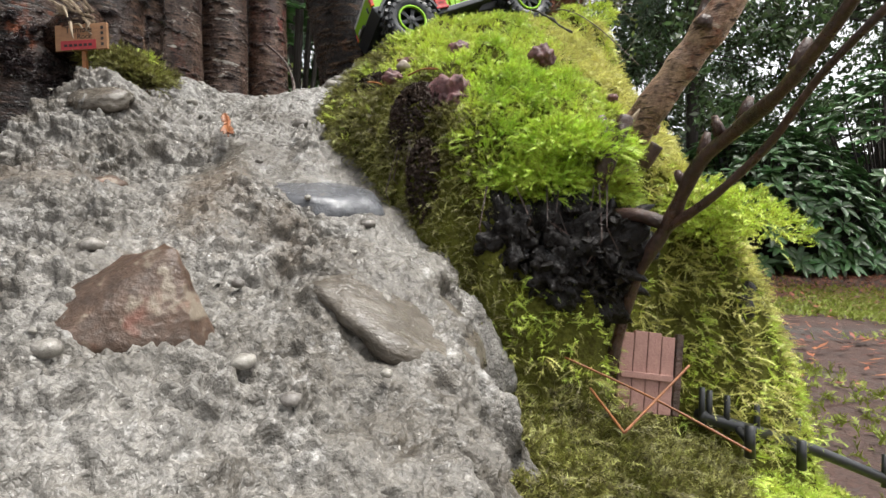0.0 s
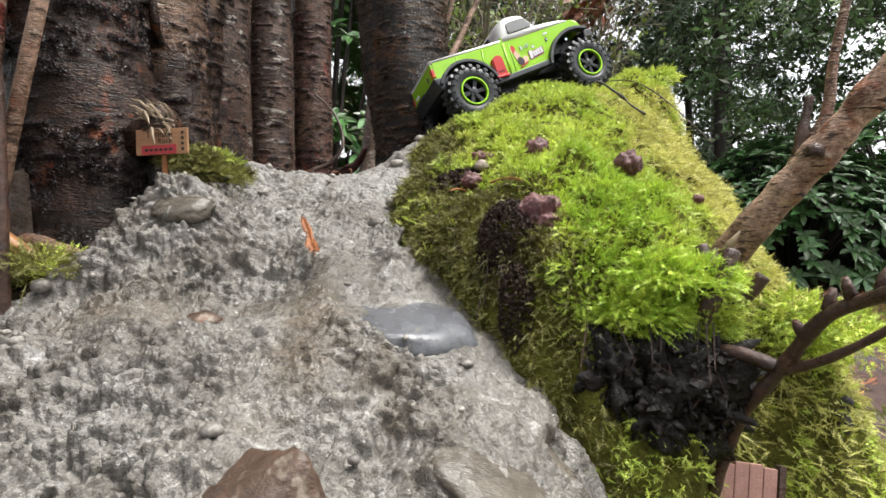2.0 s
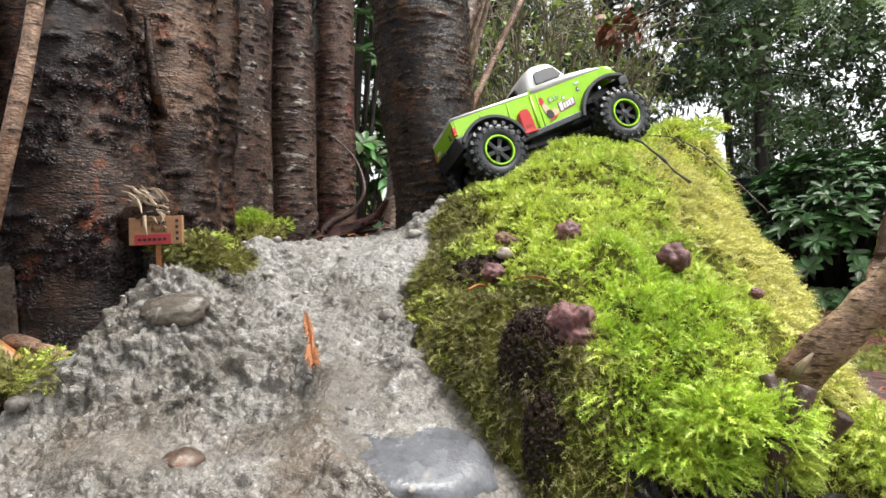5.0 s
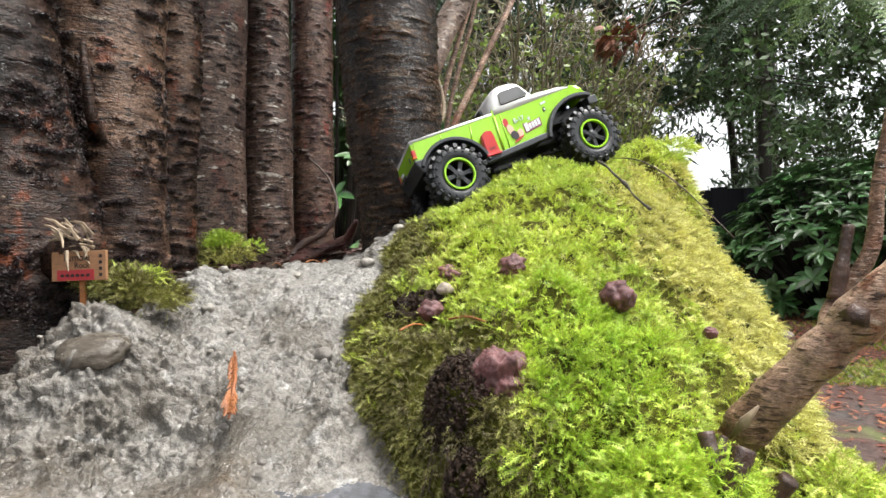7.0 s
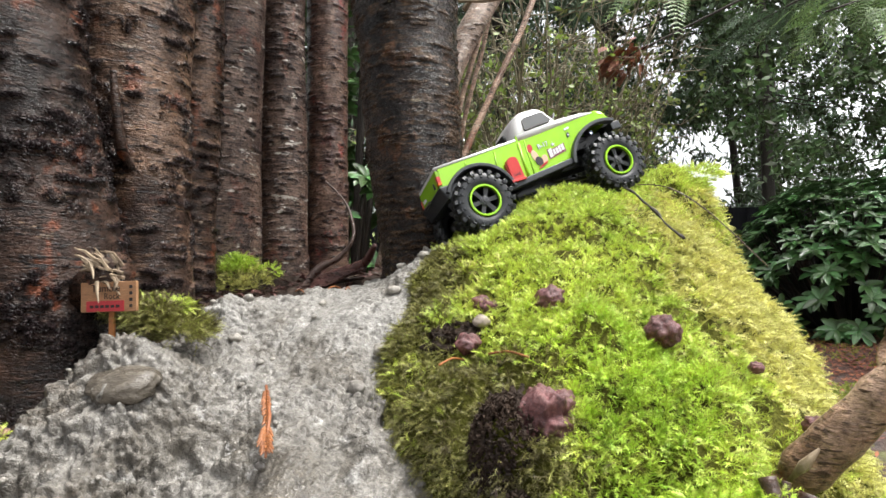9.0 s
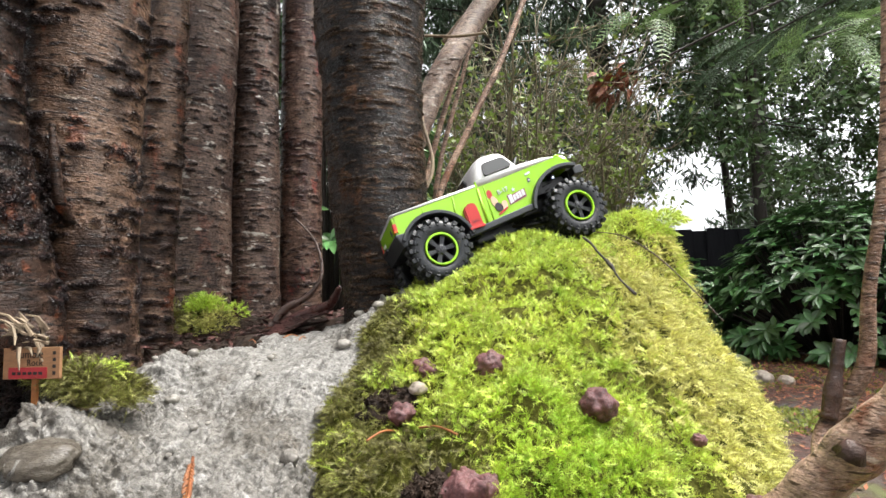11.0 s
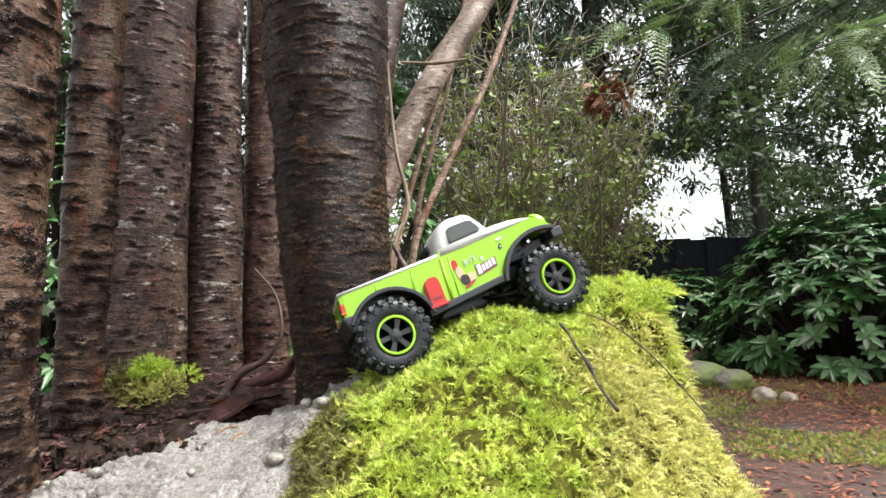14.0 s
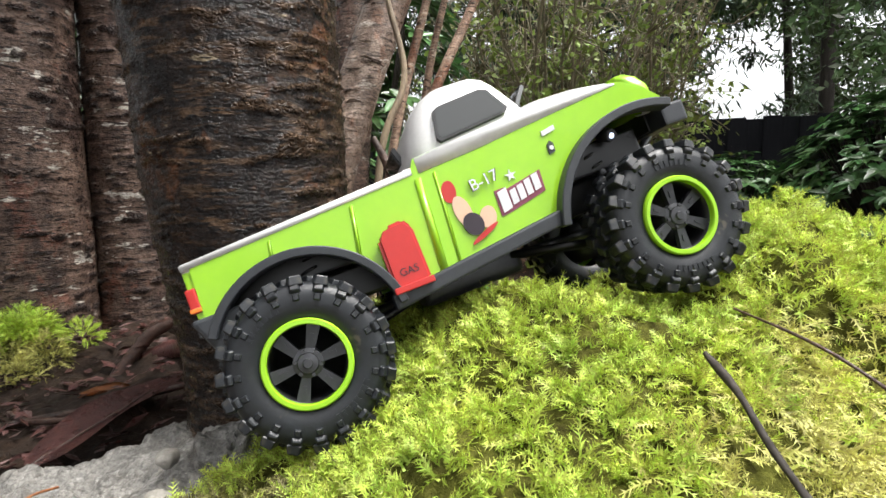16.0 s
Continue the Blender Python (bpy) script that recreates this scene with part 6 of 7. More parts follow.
tagged(angular_stone("brown_stone", pose(-0.032, 0.258, 0.228, 10, -8, 25), (0.031, 0.024, 0.029), M["brownstone"], 11), "rough red-brown angular stone set in the rock", "stone")
tagged(stone("slate_dome", -0.008, 0.384, on_rock(-0.008, 0.384) - 0.0122, 0.043, 0.035, 0.022, M["slate"], 5, 0.10, 10, flat=0.55), "smooth wet dark slate bulging from the rock", "stone")
bpy.data.objects["slate_dome"].rotation_euler = (radians(15), radians(4), radians(10))
tagged(stone("flat_slate", 0.057, 0.314, on_rock(0.057, 0.314) - 0.0122, 0.041, 0.032, 0.014, M["flatstone"], 8, 0.16, 30, flat=0.45).data and bpy.data.objects["flat_slate"], "flat wet brown-grey slate set in the rock", "stone")
bpy.data.objects["flat_slate"].rotation_euler = (radians(25), radians(27), radians(20))
tagged(stone("blue_stone", -0.112, 0.212, on_rock(-0.112, 0.212) - 0.004, 0.044, 0.032, 0.022, M["slate"], 9, 0.12, 0, flat=0.5), "smooth blue-grey stone in the rock", "stone")
tagged(stone("dark_stone", -0.153, 0.414, on_rock(-0.153, 0.414) - 0.0100, 0.020, 0.013, 0.008, M["flatstone"], 12, 0.16, 15), "small dark slate lump on the rock's shoulder", "stone")
bpy.data.objects["dark_stone"].rotation_euler = (radians(38), radians(-4), radians(15))
tagged(stone("rust_stone", -0.104, 0.349, on_rock(-0.104, 0.349) - 0.0028, 0.009, 0.008, 0.005, M["brownstone"], 13, 0.2, 15, sub=3), "small rust-coloured stone in the rock", "stone")

# red lava stones on the moss
for i, (x, y, z, r, flat_) in enumerate([(0.069, 0.406, 0.340, 0.0138, 1.15), (0.126, 0.444, 0.375, 0.0085, 0.9), (0.026, 0.453, 0.366, 0.0075, 0.75), (0.071, 0.474, 0.390, 0.0095, 0.8),
                                         (0.030, 0.488, 0.386, 0.0065, 0.8), (0.036, 0.480, 0.384, 0.0060, 0.8), (0.060, 0.420, 0.330, 0.008, 0.9), (0.196, 0.452, 0.328, 0.006, 0.8), (0.176, 0.470, 0.352, 0.004, 0.8)]):
    tagged(stone("lava_stone", x, y, z - 0.38 * r, r, r * 0.9, r * flat_, M["lava"], 20 + i, 0.30 if i == 0 else 0.23, i * 40, sub=5 if i == 0 else 4, freq=5),
           "rough dark red lava stone lodged in the moss", "stone", "lava stones in the moss")
tagged(stone("white_pebble", 0.033, 0.463, 0.375, 0.0052, 0.0045, 0.0036, M["stone_plain"], 33, 0.15, 20, sub=3), "small pale grey pebble on the moss", "pebble")

# loose pebbles on the rock
prng = np.random.default_rng(17)
for i in range(70):
    x, y = prng.uniform(-0.24, 0.08), prng.uniform(0.17, 0.62)
    if rock_edge(np.array([x]), np.array([y]))[0] > -0.012:
        continue
    s = prng.uniform(0.0016, 0.0055) * (0.6 if i % 3 else 1)
    tagged(stone("pebble", x, y, on_rock(x, y) + s * 0.25, s, s * prng.uniform(0.7, 1), s * prng.uniform(0.5, 0.8), M["pebble"], 40 + i, 0.2, prng.uniform(0, 180), sub=2),
           "small grey-brown pebble bedded in the rock", "pebble", "pebbles in the rock")

for i, (x, y, s) in enumerate([(-0.045, 0.560, 0.0055), (-0.036, 0.500, 0.0070), (-0.135, 0.492, 0.0050), (-0.040, 0.462, 0.0060), (-0.030, 0.600, 0.0050), (-0.150, 0.535, 0.0045), (-0.060, 0.640, 0.0055)]):
    tagged(stone("pebble", x, y, on_rock(x, y) + s * 0.3, s, s * 0.8, s * 0.65, M["pebble"], 120 + i, 0.22, i * 50, sub=3), "rounded grey pebble lying on the rock", "pebble", "pebbles in the rock")

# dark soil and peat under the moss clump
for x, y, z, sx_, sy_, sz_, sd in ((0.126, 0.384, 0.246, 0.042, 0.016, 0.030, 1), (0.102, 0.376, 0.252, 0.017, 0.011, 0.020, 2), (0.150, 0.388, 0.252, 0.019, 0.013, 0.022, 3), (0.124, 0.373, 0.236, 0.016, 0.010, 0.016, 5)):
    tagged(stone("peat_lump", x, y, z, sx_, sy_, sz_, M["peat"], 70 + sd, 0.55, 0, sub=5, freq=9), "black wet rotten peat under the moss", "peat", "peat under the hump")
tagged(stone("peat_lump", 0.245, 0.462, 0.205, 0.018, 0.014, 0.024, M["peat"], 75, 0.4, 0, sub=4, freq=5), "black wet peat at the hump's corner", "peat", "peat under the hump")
tagged(stone("soil_patch", 0.053, 0.416, 0.318, 0.017, 0.012, 0.024, M["soil"], 77, 0.4, 0, sub=5, freq=10), "bare crumbly brown soil in the moss", "soil")


def crumbs(name, cx, cy, cz, sx_, sy_, sz_, n, size, material, seed, label):
    """Loose crumbs of earth heaped over a patch."""
    r = np.random.default_rng(seed)
    b = bmesh.new()
    for _ in range(n):
        d = r.normal(size=3)
        d /= np.linalg.norm(d)
        s_ = size * r.uniform(0.4, 1.4)
        m = Matrix.Translation((cx + sx_ * d[0], cy + sy_ * d[1], cz + sz_ * d[2])) @ Euler(tuple(r.uniform(0, 3, 3))).to_matrix().to_4x4() @ Matrix.Diagonal((s_, s_ * 0.75, s_ * 0.6, 1))
        for v_ in bmesh.ops.create_icosphere(b, subdivisions=1, radius=1, matrix=m)["verts"]:
            v_.co += Vector(tuple(r.normal(size=3))) * s_ * 0.38
    return tagged(part(name, b, M[material]), label, "soil", kind="stuff")


crumbs("soil_crumbs", 0.052, 0.405, 0.318, 0.019, 0.014, 0.028, 2400, 0.0012, "soil", 3, "dark brown crumbs of earth round a lava stone")
crumbs("soil_crumbs", 0.056, 0.386, 0.284, 0.010, 0.008, 0.026, 1000, 0.0012, "soil", 6, "dark brown earth hanging below a lava stone")
crumbs("soil_crumbs", 0.022, 0.472, 0.364, 0.021, 0.013, 0.009, 320, 0.0016, "soil", 4, "brown crumbs of earth among lava stones")
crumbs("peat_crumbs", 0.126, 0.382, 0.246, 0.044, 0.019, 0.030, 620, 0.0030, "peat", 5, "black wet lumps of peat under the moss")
tagged(stone("soil_patch", 0.022, 0.472, 0.362, 0.020, 0.013, 0.009, M["soil"], 78, 0.35, 20, sub=4, freq=6), "bare brown soil among lava stones", "soil")


# roots hanging from the bare soil
b = bmesh.new()
rr = np.random.default_rng(5)
for i in range(30):
    x, y = rr.uniform(0.090, 0.16), rr.uniform(0.366, 0.384)
    if i < 16:
        x, y = rr.uniform(0.038, 0.066), rr.uniform(0.386, 0.400)
    z = 0.30 if i < 16 else 0.272
    h = rr.uniform(0.015, 0.040)
    tube([(x, y, z + 0.01), (x + rr.normal() * 0.004, y - 0.006, z - h * 0.5), (x + rr.normal() * 0.006, y - 0.004, z - h)], [0.0005, 0.0004, 0.0002], 4, b)
tagged(part("hanging_rootlets", b, M["bark_twig"]), "fine brown rootlets hanging from bare soil", "roots", kind="stuff")

# ---- branches beside the hump ----
limb = branch("limb", [(0.128, 0.462, 0.245, 0.006), (0.160, 0.430, 0.288, 0.0075), (0.176, 0.416, 0.316, 0.0092), (0.196, 0.402, 0.346, 0.0092), (0.214, 0.389, 0.372, 0.0086), (0.240, 0.372, 0.410, 0.0083), (0.30, 0.335, 0.49, 0.0082), (0.40, 0.28, 0.62, 0.0075)],
              M["bark_limb"], "pale brown broken limb leaning from the moss", "branch", 18, 120, 0.16, 3)
part("peeled_wood", tube([(0.168, 0.412, 0.312), (0.172, 0.407, 0.320), (0.177, 0.404, 0.328)], [0.0010, 0.0024, 0.0006], 8), M["deadwood"], limb, "pale torn wood", smooth=True)
part("bark_knot", tube([(0.204, 0.384, 0.366), (0.206, 0.382, 0.371)], [0.0055, 0.003], 9), M["bark_twig"], limb, smooth=True)
branch("upright_shoot", [(0.205, 0.400, 0.355, 0.0045), (0.212, 0.420, 0.366, 0.0040), (0.2285, 0.420, 0.392, 0.0034), (0.233, 0.420, 0.425, 0.0027), (0.2425, 0.420, 0.475, 0.0026), (0.250, 0.42, 0.56, 0.0024), (0.262, 0.42, 0.75, 0.0022)],
       M["bark_limb"], "thin upright stem rising from the limb", "branch", 10, 60, 0.08, 4)
branch("broken_shoot", [(0.214, 0.420, 0.372, 0.0036), (0.2175, 0.420, 0.388, 0.0030), (0.2205, 0.420, 0.404, 0.0024)], M["bark_twig"], "short dark broken stub", "branch", 8, 14, 0.25, 5)
for i, rows in enumerate(([(0.146, 0.388, 0.268, 0.0050), (0.1505, 0.3775, 0.288, 0.0048), (0.158, 0.376, 0.305, 0.0042), (0.1631, 0.379, 0.3175, 0.0040)],
                          [(0.146, 0.388, 0.270, 0.0040), (0.1495, 0.379, 0.291, 0.0038), (0.154, 0.384, 0.306, 0.0034), (0.152, 0.390, 0.320, 0.0036)],
                          [(0.154, 0.384, 0.306, 0.0026), (0.157, 0.388, 0.313, 0.0026), (0.1590, 0.390, 0.3185, 0.0022)],
                          [(0.160, 0.402, 0.268, 0.0045), (0.171, 0.393, 0.288, 0.0042), (0.1814, 0.386, 0.3045, 0.0036)])):
    branch("dead_stub", rows, M["bark_twig"], "short dark dead stub at the limb's foot", "branch", 9, 20, 0.3, 6 + i)["group"] = "dead stubs at the limb's foot"
red = branch("forked_branch", [(0.157, 0.394, 0.180, 0.0034), (0.164, 0.388, 0.212, 0.0031), (0.170, 0.379, 0.237, 0.0031), (0.1805, 0.364, 0.262, 0.0037), (0.187, 0.342, 0.288, 0.0031), (0.1955, 0.320, 0.300, 0.0032), (0.199, 0.280, 0.312, 0.0026), (0.205, 0.23, 0.345, 0.0021), (0.22, 0.15, 0.42, 0.0019)],
             M["bark_twig"], "forked red-brown branch growing from the mossy bank", "branch", 12, 90, 0.16, 12)
for rows in ([(0.1805, 0.364, 0.260, 0.0028), (0.192, 0.342, 0.272, 0.0021), (0.206, 0.318, 0.292, 0.0018), (0.216, 0.290, 0.318, 0.0015), (0.240, 0.24, 0.355, 0.0016)],
             [(0.178, 0.366, 0.262, 0.0036), (0.166, 0.373, 0.2665, 0.0036), (0.152, 0.388, 0.266, 0.0030)]):
    c = spline(rows, 24)
    part("side_branch", tube([tuple(p[:3]) for p in c], list(c[:, 3] * (1 + 0.15 * vnoise(c[:, :3], 150, 3))), 9), M["bark_twig"], red, smooth=True)
for x, y, z, dx, dz in ((0.188, 0.340, 0.292, 0.002, 0.010), (0.192, 0.330, 0.299, -0.003, 0.008), (0.196, 0.318, 0.303, 0.003, 0.009), (0.184, 0.352, 0.280, -0.004, 0.006), (0.200, 0.285, 0.314, 0.004, 0.010)):
    part("bud_knob", tube([(x, y, z), (x + dx * 0.6, y, z + dz * 0.6), (x + dx, y - 0.001, z + dz)], [0.0030, 0.0024, 0.0014], 8), M["bark_twig"], red, smooth=True)

# twigs on the moss
tw = branch("moss_twig", [(0.132, 0.614, 0.471, 0.0007), (0.137, 0.602, 0.465, 0.0011), (0.141, 0.590, 0.457, 0.0008), (0.148, 0.575, 0.446, 0.0012), (0.152, 0.562, 0.436, 0.0007), (0.160, 0.548, 0.425, 0.0009)], M["far_bark"], "dark scaly twig lying on the moss", "twig", 9, 60, 0.5, 21)
branch("thin_twig", [(0.145, 0.640, 0.478, 0.0004), (0.165, 0.615, 0.470, 0.0005), (0.190, 0.600, 0.448, 0.0005), (0.222, 0.580, 0.406, 0.0004)], M["bark_twig"], "thin red-brown stalk arching over the moss", "twig", 5, 30, 0.2, 22)


def needle(name, pts, label):
    c = spline([(*p, 0.0006) for p in pts], 20)
    return tagged(part(name, tube([tuple(p[:3]) for p in c], list(c[:, 3]), 5), M["needle"], smooth=True), label, "pine needle", "fallen pine needles")


needle("pine_needle", [(0.1286, 0.360, 0.1950), (0.1669, 0.340, 0.1800), (0.2004, 0.320, 0.1640)], "long orange dead pine needle on the moss")
needle("pine_needle", [(0.1367, 0.335, 0.1860), (0.1447, 0.305, 0.1760)], "orange dead pine needle bent to a point")
needle("pine_needle", [(0.1447, 0.305, 0.1760), (0.1786, 0.330, 0.1980)], "orange dead pine needle bent to a point")
for x, y, a in ((0.02, 0.44, 20), (0.05, 0.43, 100), (-0.14, 0.60, 40), (-0.12, 0.63, 80), (-0.10, 0.61, 140)):
    z = top_of(x, y) + 0.004
    needle("pine_needle", [(x - 0.012 * math.cos(a), y - 0.012 * math.sin(a), z), (x, y, z + 0.002), (x + 0.012 * math.cos(a), y + 0.012 * math.sin(a), z)], "short orange dead needle among the litter")


# ---- the sign ----
sign = tagged(new("wooden_sign"), "tiny tan wooden sign with a red band on a stick", "sign")
sign.matrix_basis = pose(-0.1772, 0.430, 0.3905, 0, -1.5, 0)
b = box(-0.0182, 0.0182, -0.0010, 0.0010, -0.0086, 0.0086, 0.0004)
board = part("board", b, M["sign_wood"], sign, "tan wooden board")
part("red_band", box(-0.0140, 0.0105, -0.0014, -0.0009, -0.0082, -0.0022), M["sign_red"], board, "red painted band")
text_part("lettering", "Tumble", 0.0062, pose(-0.0015, -0.0012, 0.0048, 90, 0, 0), M["sign_ink"], board)
text_part("lettering", "Rock", 0.0050, pose(0.0025, -0.0012, 0.0002, 90, 0, 0), M["sign_ink"], board)
for i in range(6):
    part("band_bar", box(-0.0115 + i * 0.0034, -0.0092 + i * 0.0034, -0.0016, -0.0012, -0.0062, -0.0046), M["sign_ink"], board)
for i in range(4):
    part("edge_bar", box(0.0140, 0.0158, -0.0013, -0.0008, 0.0045 - i * 0.0036, 0.0063 - i * 0.0036), M["sign_ink"], board)
part("post", box(-0.0015, 0.0017, 0.0010, 0.0030, -0.0300, 0.0050, 0.0004), M["needle"], sign, "orange-brown wooden stick")

# broken stub with pale splinters beside the sign
stub = tagged(new("broken_stub"), "dark broken branch stub with pale splinters", "branch")
part("stump", tube([(-0.205, 0.445, 0.392), (-0.188, 0.440, 0.402), (-0.176, 0.436, 0.408)], [0.014, 0.012, 0.010], 12), M["bark_dark"], stub, smooth=True)
sr = np.random.default_rng(9)
for i in range(46):
    p = np.array([-0.178, 0.432, 0.403]) + sr.normal(size=3) * np.array([0.0035, 0.002, 0.0035])
    d = np.array([sr.uniform(-1.0, -0.35), -0.25, sr.uniform(0.1, 1.0)]) if i % 4 else np.array([sr.uniform(0.3, 1.0), -0.3, sr.uniform(-0.9, 0.0)])
    d /= np.linalg.norm(d)
    ln = sr.uniform(0.009, 0.020) * (1.0 if i % 4 else 0.7)
    part("splinter", tube([tuple(p), tuple(p + d * ln * 0.6 + sr.normal(size=3) * 0.0008), tuple(p + d * ln + np.array([0, 0, -0.002]))], [0.0012, 0.0009, 0.0003], 5), M["deadwood"], stub)


# ---- moss tufts ----
def tuft(name, cx, cy, cz, rx_, ry_, rz_, n, length, width, mt, seed, label, droop=0.2):
    r = np.random.default_rng(seed)
    d = r.normal(size=(n, 3))
    d[:, 2] = np.abs(d[:, 2]) - 0.2
    d /= np.linalg.norm(d, axis=1, keepdims=True)
    p = d * r.uniform(0.75, 1.0, (n, 1)) * np.array([rx_, ry_, rz_]) * (1 + 0.25 * fbm(d + seed, 2, 2, seed))[:, None] * 0.62 + np.array([cx, cy, cz])
    hub = r.normal(size=(9, 3)) * np.array([0.48 * rx_, 0.48 * ry_, 0.30 * rz_])
    p = p + hub[r.integers(0, 9, n)]
    ob = fronds(name, p[:, 0], p[:, 1], p[:, 2], d + np.array([0, 0, 0.3]), length, width, M[mt], 0.45, seed, 6, droop=droop)
    return tagged(ob, label, "moss", "moss tufts", kind="stuff")


tuft("sign_moss", -0.164, 0.455, 0.372, 0.020, 0.012, 0.015, 1800, 0.0095, 0.0022, "moss_olive", 31, "yellow-green moss tuft beside the sign")
tuft("sign_moss", -0.160, 0.458, 0.380, 0.012, 0.009, 0.010, 200, 0.009, 0.0020, "moss_lime", 32, "bright green moss sprig by the trunk")
tuft("trunk_moss", -0.304, 0.790, 0.419, 0.020, 0.016, 0.020, 1100, 0.009, 0.0022, "moss_vivid", 33, "bright moss tuft at a trunk's foot")
tuft("trunk_moss", -0.330, 0.785, 0.392, 0.040, 0.022, 0.032, 2400, 0.009, 0.0022, "moss_olive", 34, "olive moss tuft spreading at a trunk's foot")
tuft("trunk_moss", -0.302, 0.785, 0.392, 0.026, 0.020, 0.030, 900, 0.009, 0.0022, "moss_yellow", 35, "green moss tuft at a trunk's foot")
tuft("rock_moss", -0.232, 0.392, 0.300, 0.026, 0.024, 0.018, 1300, 0.010, 0.0020, "moss_olive", 36, "dark green moss on the rock's shoulder")
tuft("rock_moss", -0.222, 0.400, 0.306, 0.014, 0.012, 0.014, 500, 0.010, 0.0020, "moss_lime", 37, "green moss on the rock's shoulder")
tuft("rock_moss", -0.020, 0.690, 0.425, 0.020, 0.018, 0.016, 600, 0.010, 0.0020, "moss_lime", 38, "moss tuft between the trunk and rock")
tuft("bank_clump", 0.228, 0.452, 0.262, 0.036, 0.030, 0.030, 2600, 0.009, 0.0024, "moss_lime", 39, "bright moss clump on the hump's corner")
tuft("front_clump", 0.132, 0.394, 0.292, 0.046, 0.022, 0.024, 4200, 0.009, 0.0022, "moss_vivid", 40, "bright moss clump hanging over the peat")
tuft("front_clump", 0.112, 0.383, 0.281, 0.034, 0.016, 0.022, 3000, 0.008, 0.0021, "moss_vivid", 43, "bright moss clump hanging over the peat")
tuft("front_clump", 0.152, 0.396, 0.276, 0.022, 0.014, 0.020, 1700, 0.008, 0.0021, "moss_lime", 44, "bright moss clump hanging over the peat")
tuft("block_moss", 0.186, 0.706, 0.488, 0.030, 0.046, 0.016, 4200, 0.0070, 0.0018, "moss_lime", 41, "bright lime moss block at the hump's end", 0.1)


# ---- litter, roots and stems round the trunks ----
lt = np.random.default_rng(23)
n = 2600
lx, ly = lt.uniform(-0.45, 0.02, n), lt.uniform(0.50, 1.05, n)
lz = mound(lx, ly) + 0.010 * fbm(np.stack([lx, ly, 0 * lx], 1), 22, 4, 9) + lt.uniform(0.002, 0.008, n)
keep = rock_edge(lx, ly) > 0.004
p = np.stack([lx, ly, lz], 1)[keep]
n = len(p)
a = lt.uniform(0, 2 * math.pi, n)
ln = lt.uniform(0.004, 0.020, n)[:, None]
d = np.stack([np.cos(a), np.sin(a), lt.uniform(-0.3, 0.4, n)], 1)
e = np.stack([-np.sin(a), np.cos(a), lt.uniform(-0.4, 0.4, n)], 1) * lt.uniform(0.0006, 0.0032, n)[:, None]
v = np.stack([p, p + d * ln * 0.5 + e + np.array([0, 0, 0.001]), p + d * ln, p + d * ln * 0.5 - e], 1)
tagged(mesh_object("leaf_litter", v.reshape(-1, 3), np.arange(4 * n).reshape(n, 4), M["deadleaf"], smooth=False), "wet dark leaf scraps on the soil between trunks", "litter", kind="stuff")
crumbs("soil_crumbs", -0.20, 0.72, 0.375, 0.16, 0.13, 0.012, 700, 0.0038, "soil", 8, "wet black crumbs of earth between the trunks")


def dead_leaf(pts, width, label, material="deadleaf"):
    """A curled leaf with a raised midrib along pts."""
    c = spline(pts, 16)
    b = bmesh.new()
    rows = []
    for i, p in enumerate(c):
        s = i / 15
        d = Vector(c[min(i + 1, 15)] - c[max(i - 1, 0)]).normalized()
        side = d.cross(Vector((0, 0, 1))).normalized()
        w = width * (math.sin(math.pi * min(1, s * 0.95 + 0.04)) ** 0.7)
        up = side.cross(d)
        rows.append([b.verts.new(Vector(p) + side * w * k + up * (0.30 * w * abs(k) ** 1.5 + 0.0012 * math.sin(9 * s + 3 * k))) for k in (-1, -0.5, 0, 0.5, 1)])
    for p, q_ in zip(rows, rows[1:]):
        for k in range(4):
            b.faces.new((p[k], p[k + 1], q_[k + 1], q_[k]))
    bmesh.ops.solidify(b, geom=list(b.faces), thickness=0.0005)
    leaf = part("dead_leaf", b, M[material], smooth=True)
    part("midrib", tube([tuple(p + np.array([0, 0, 0.0006])) for p in c], list(np.linspace(0.0009, 0.0003, 16)), 5), M["bark_twig"], leaf, smooth=True)
    return tagged(leaf, label, "leaf", "fallen leaves")


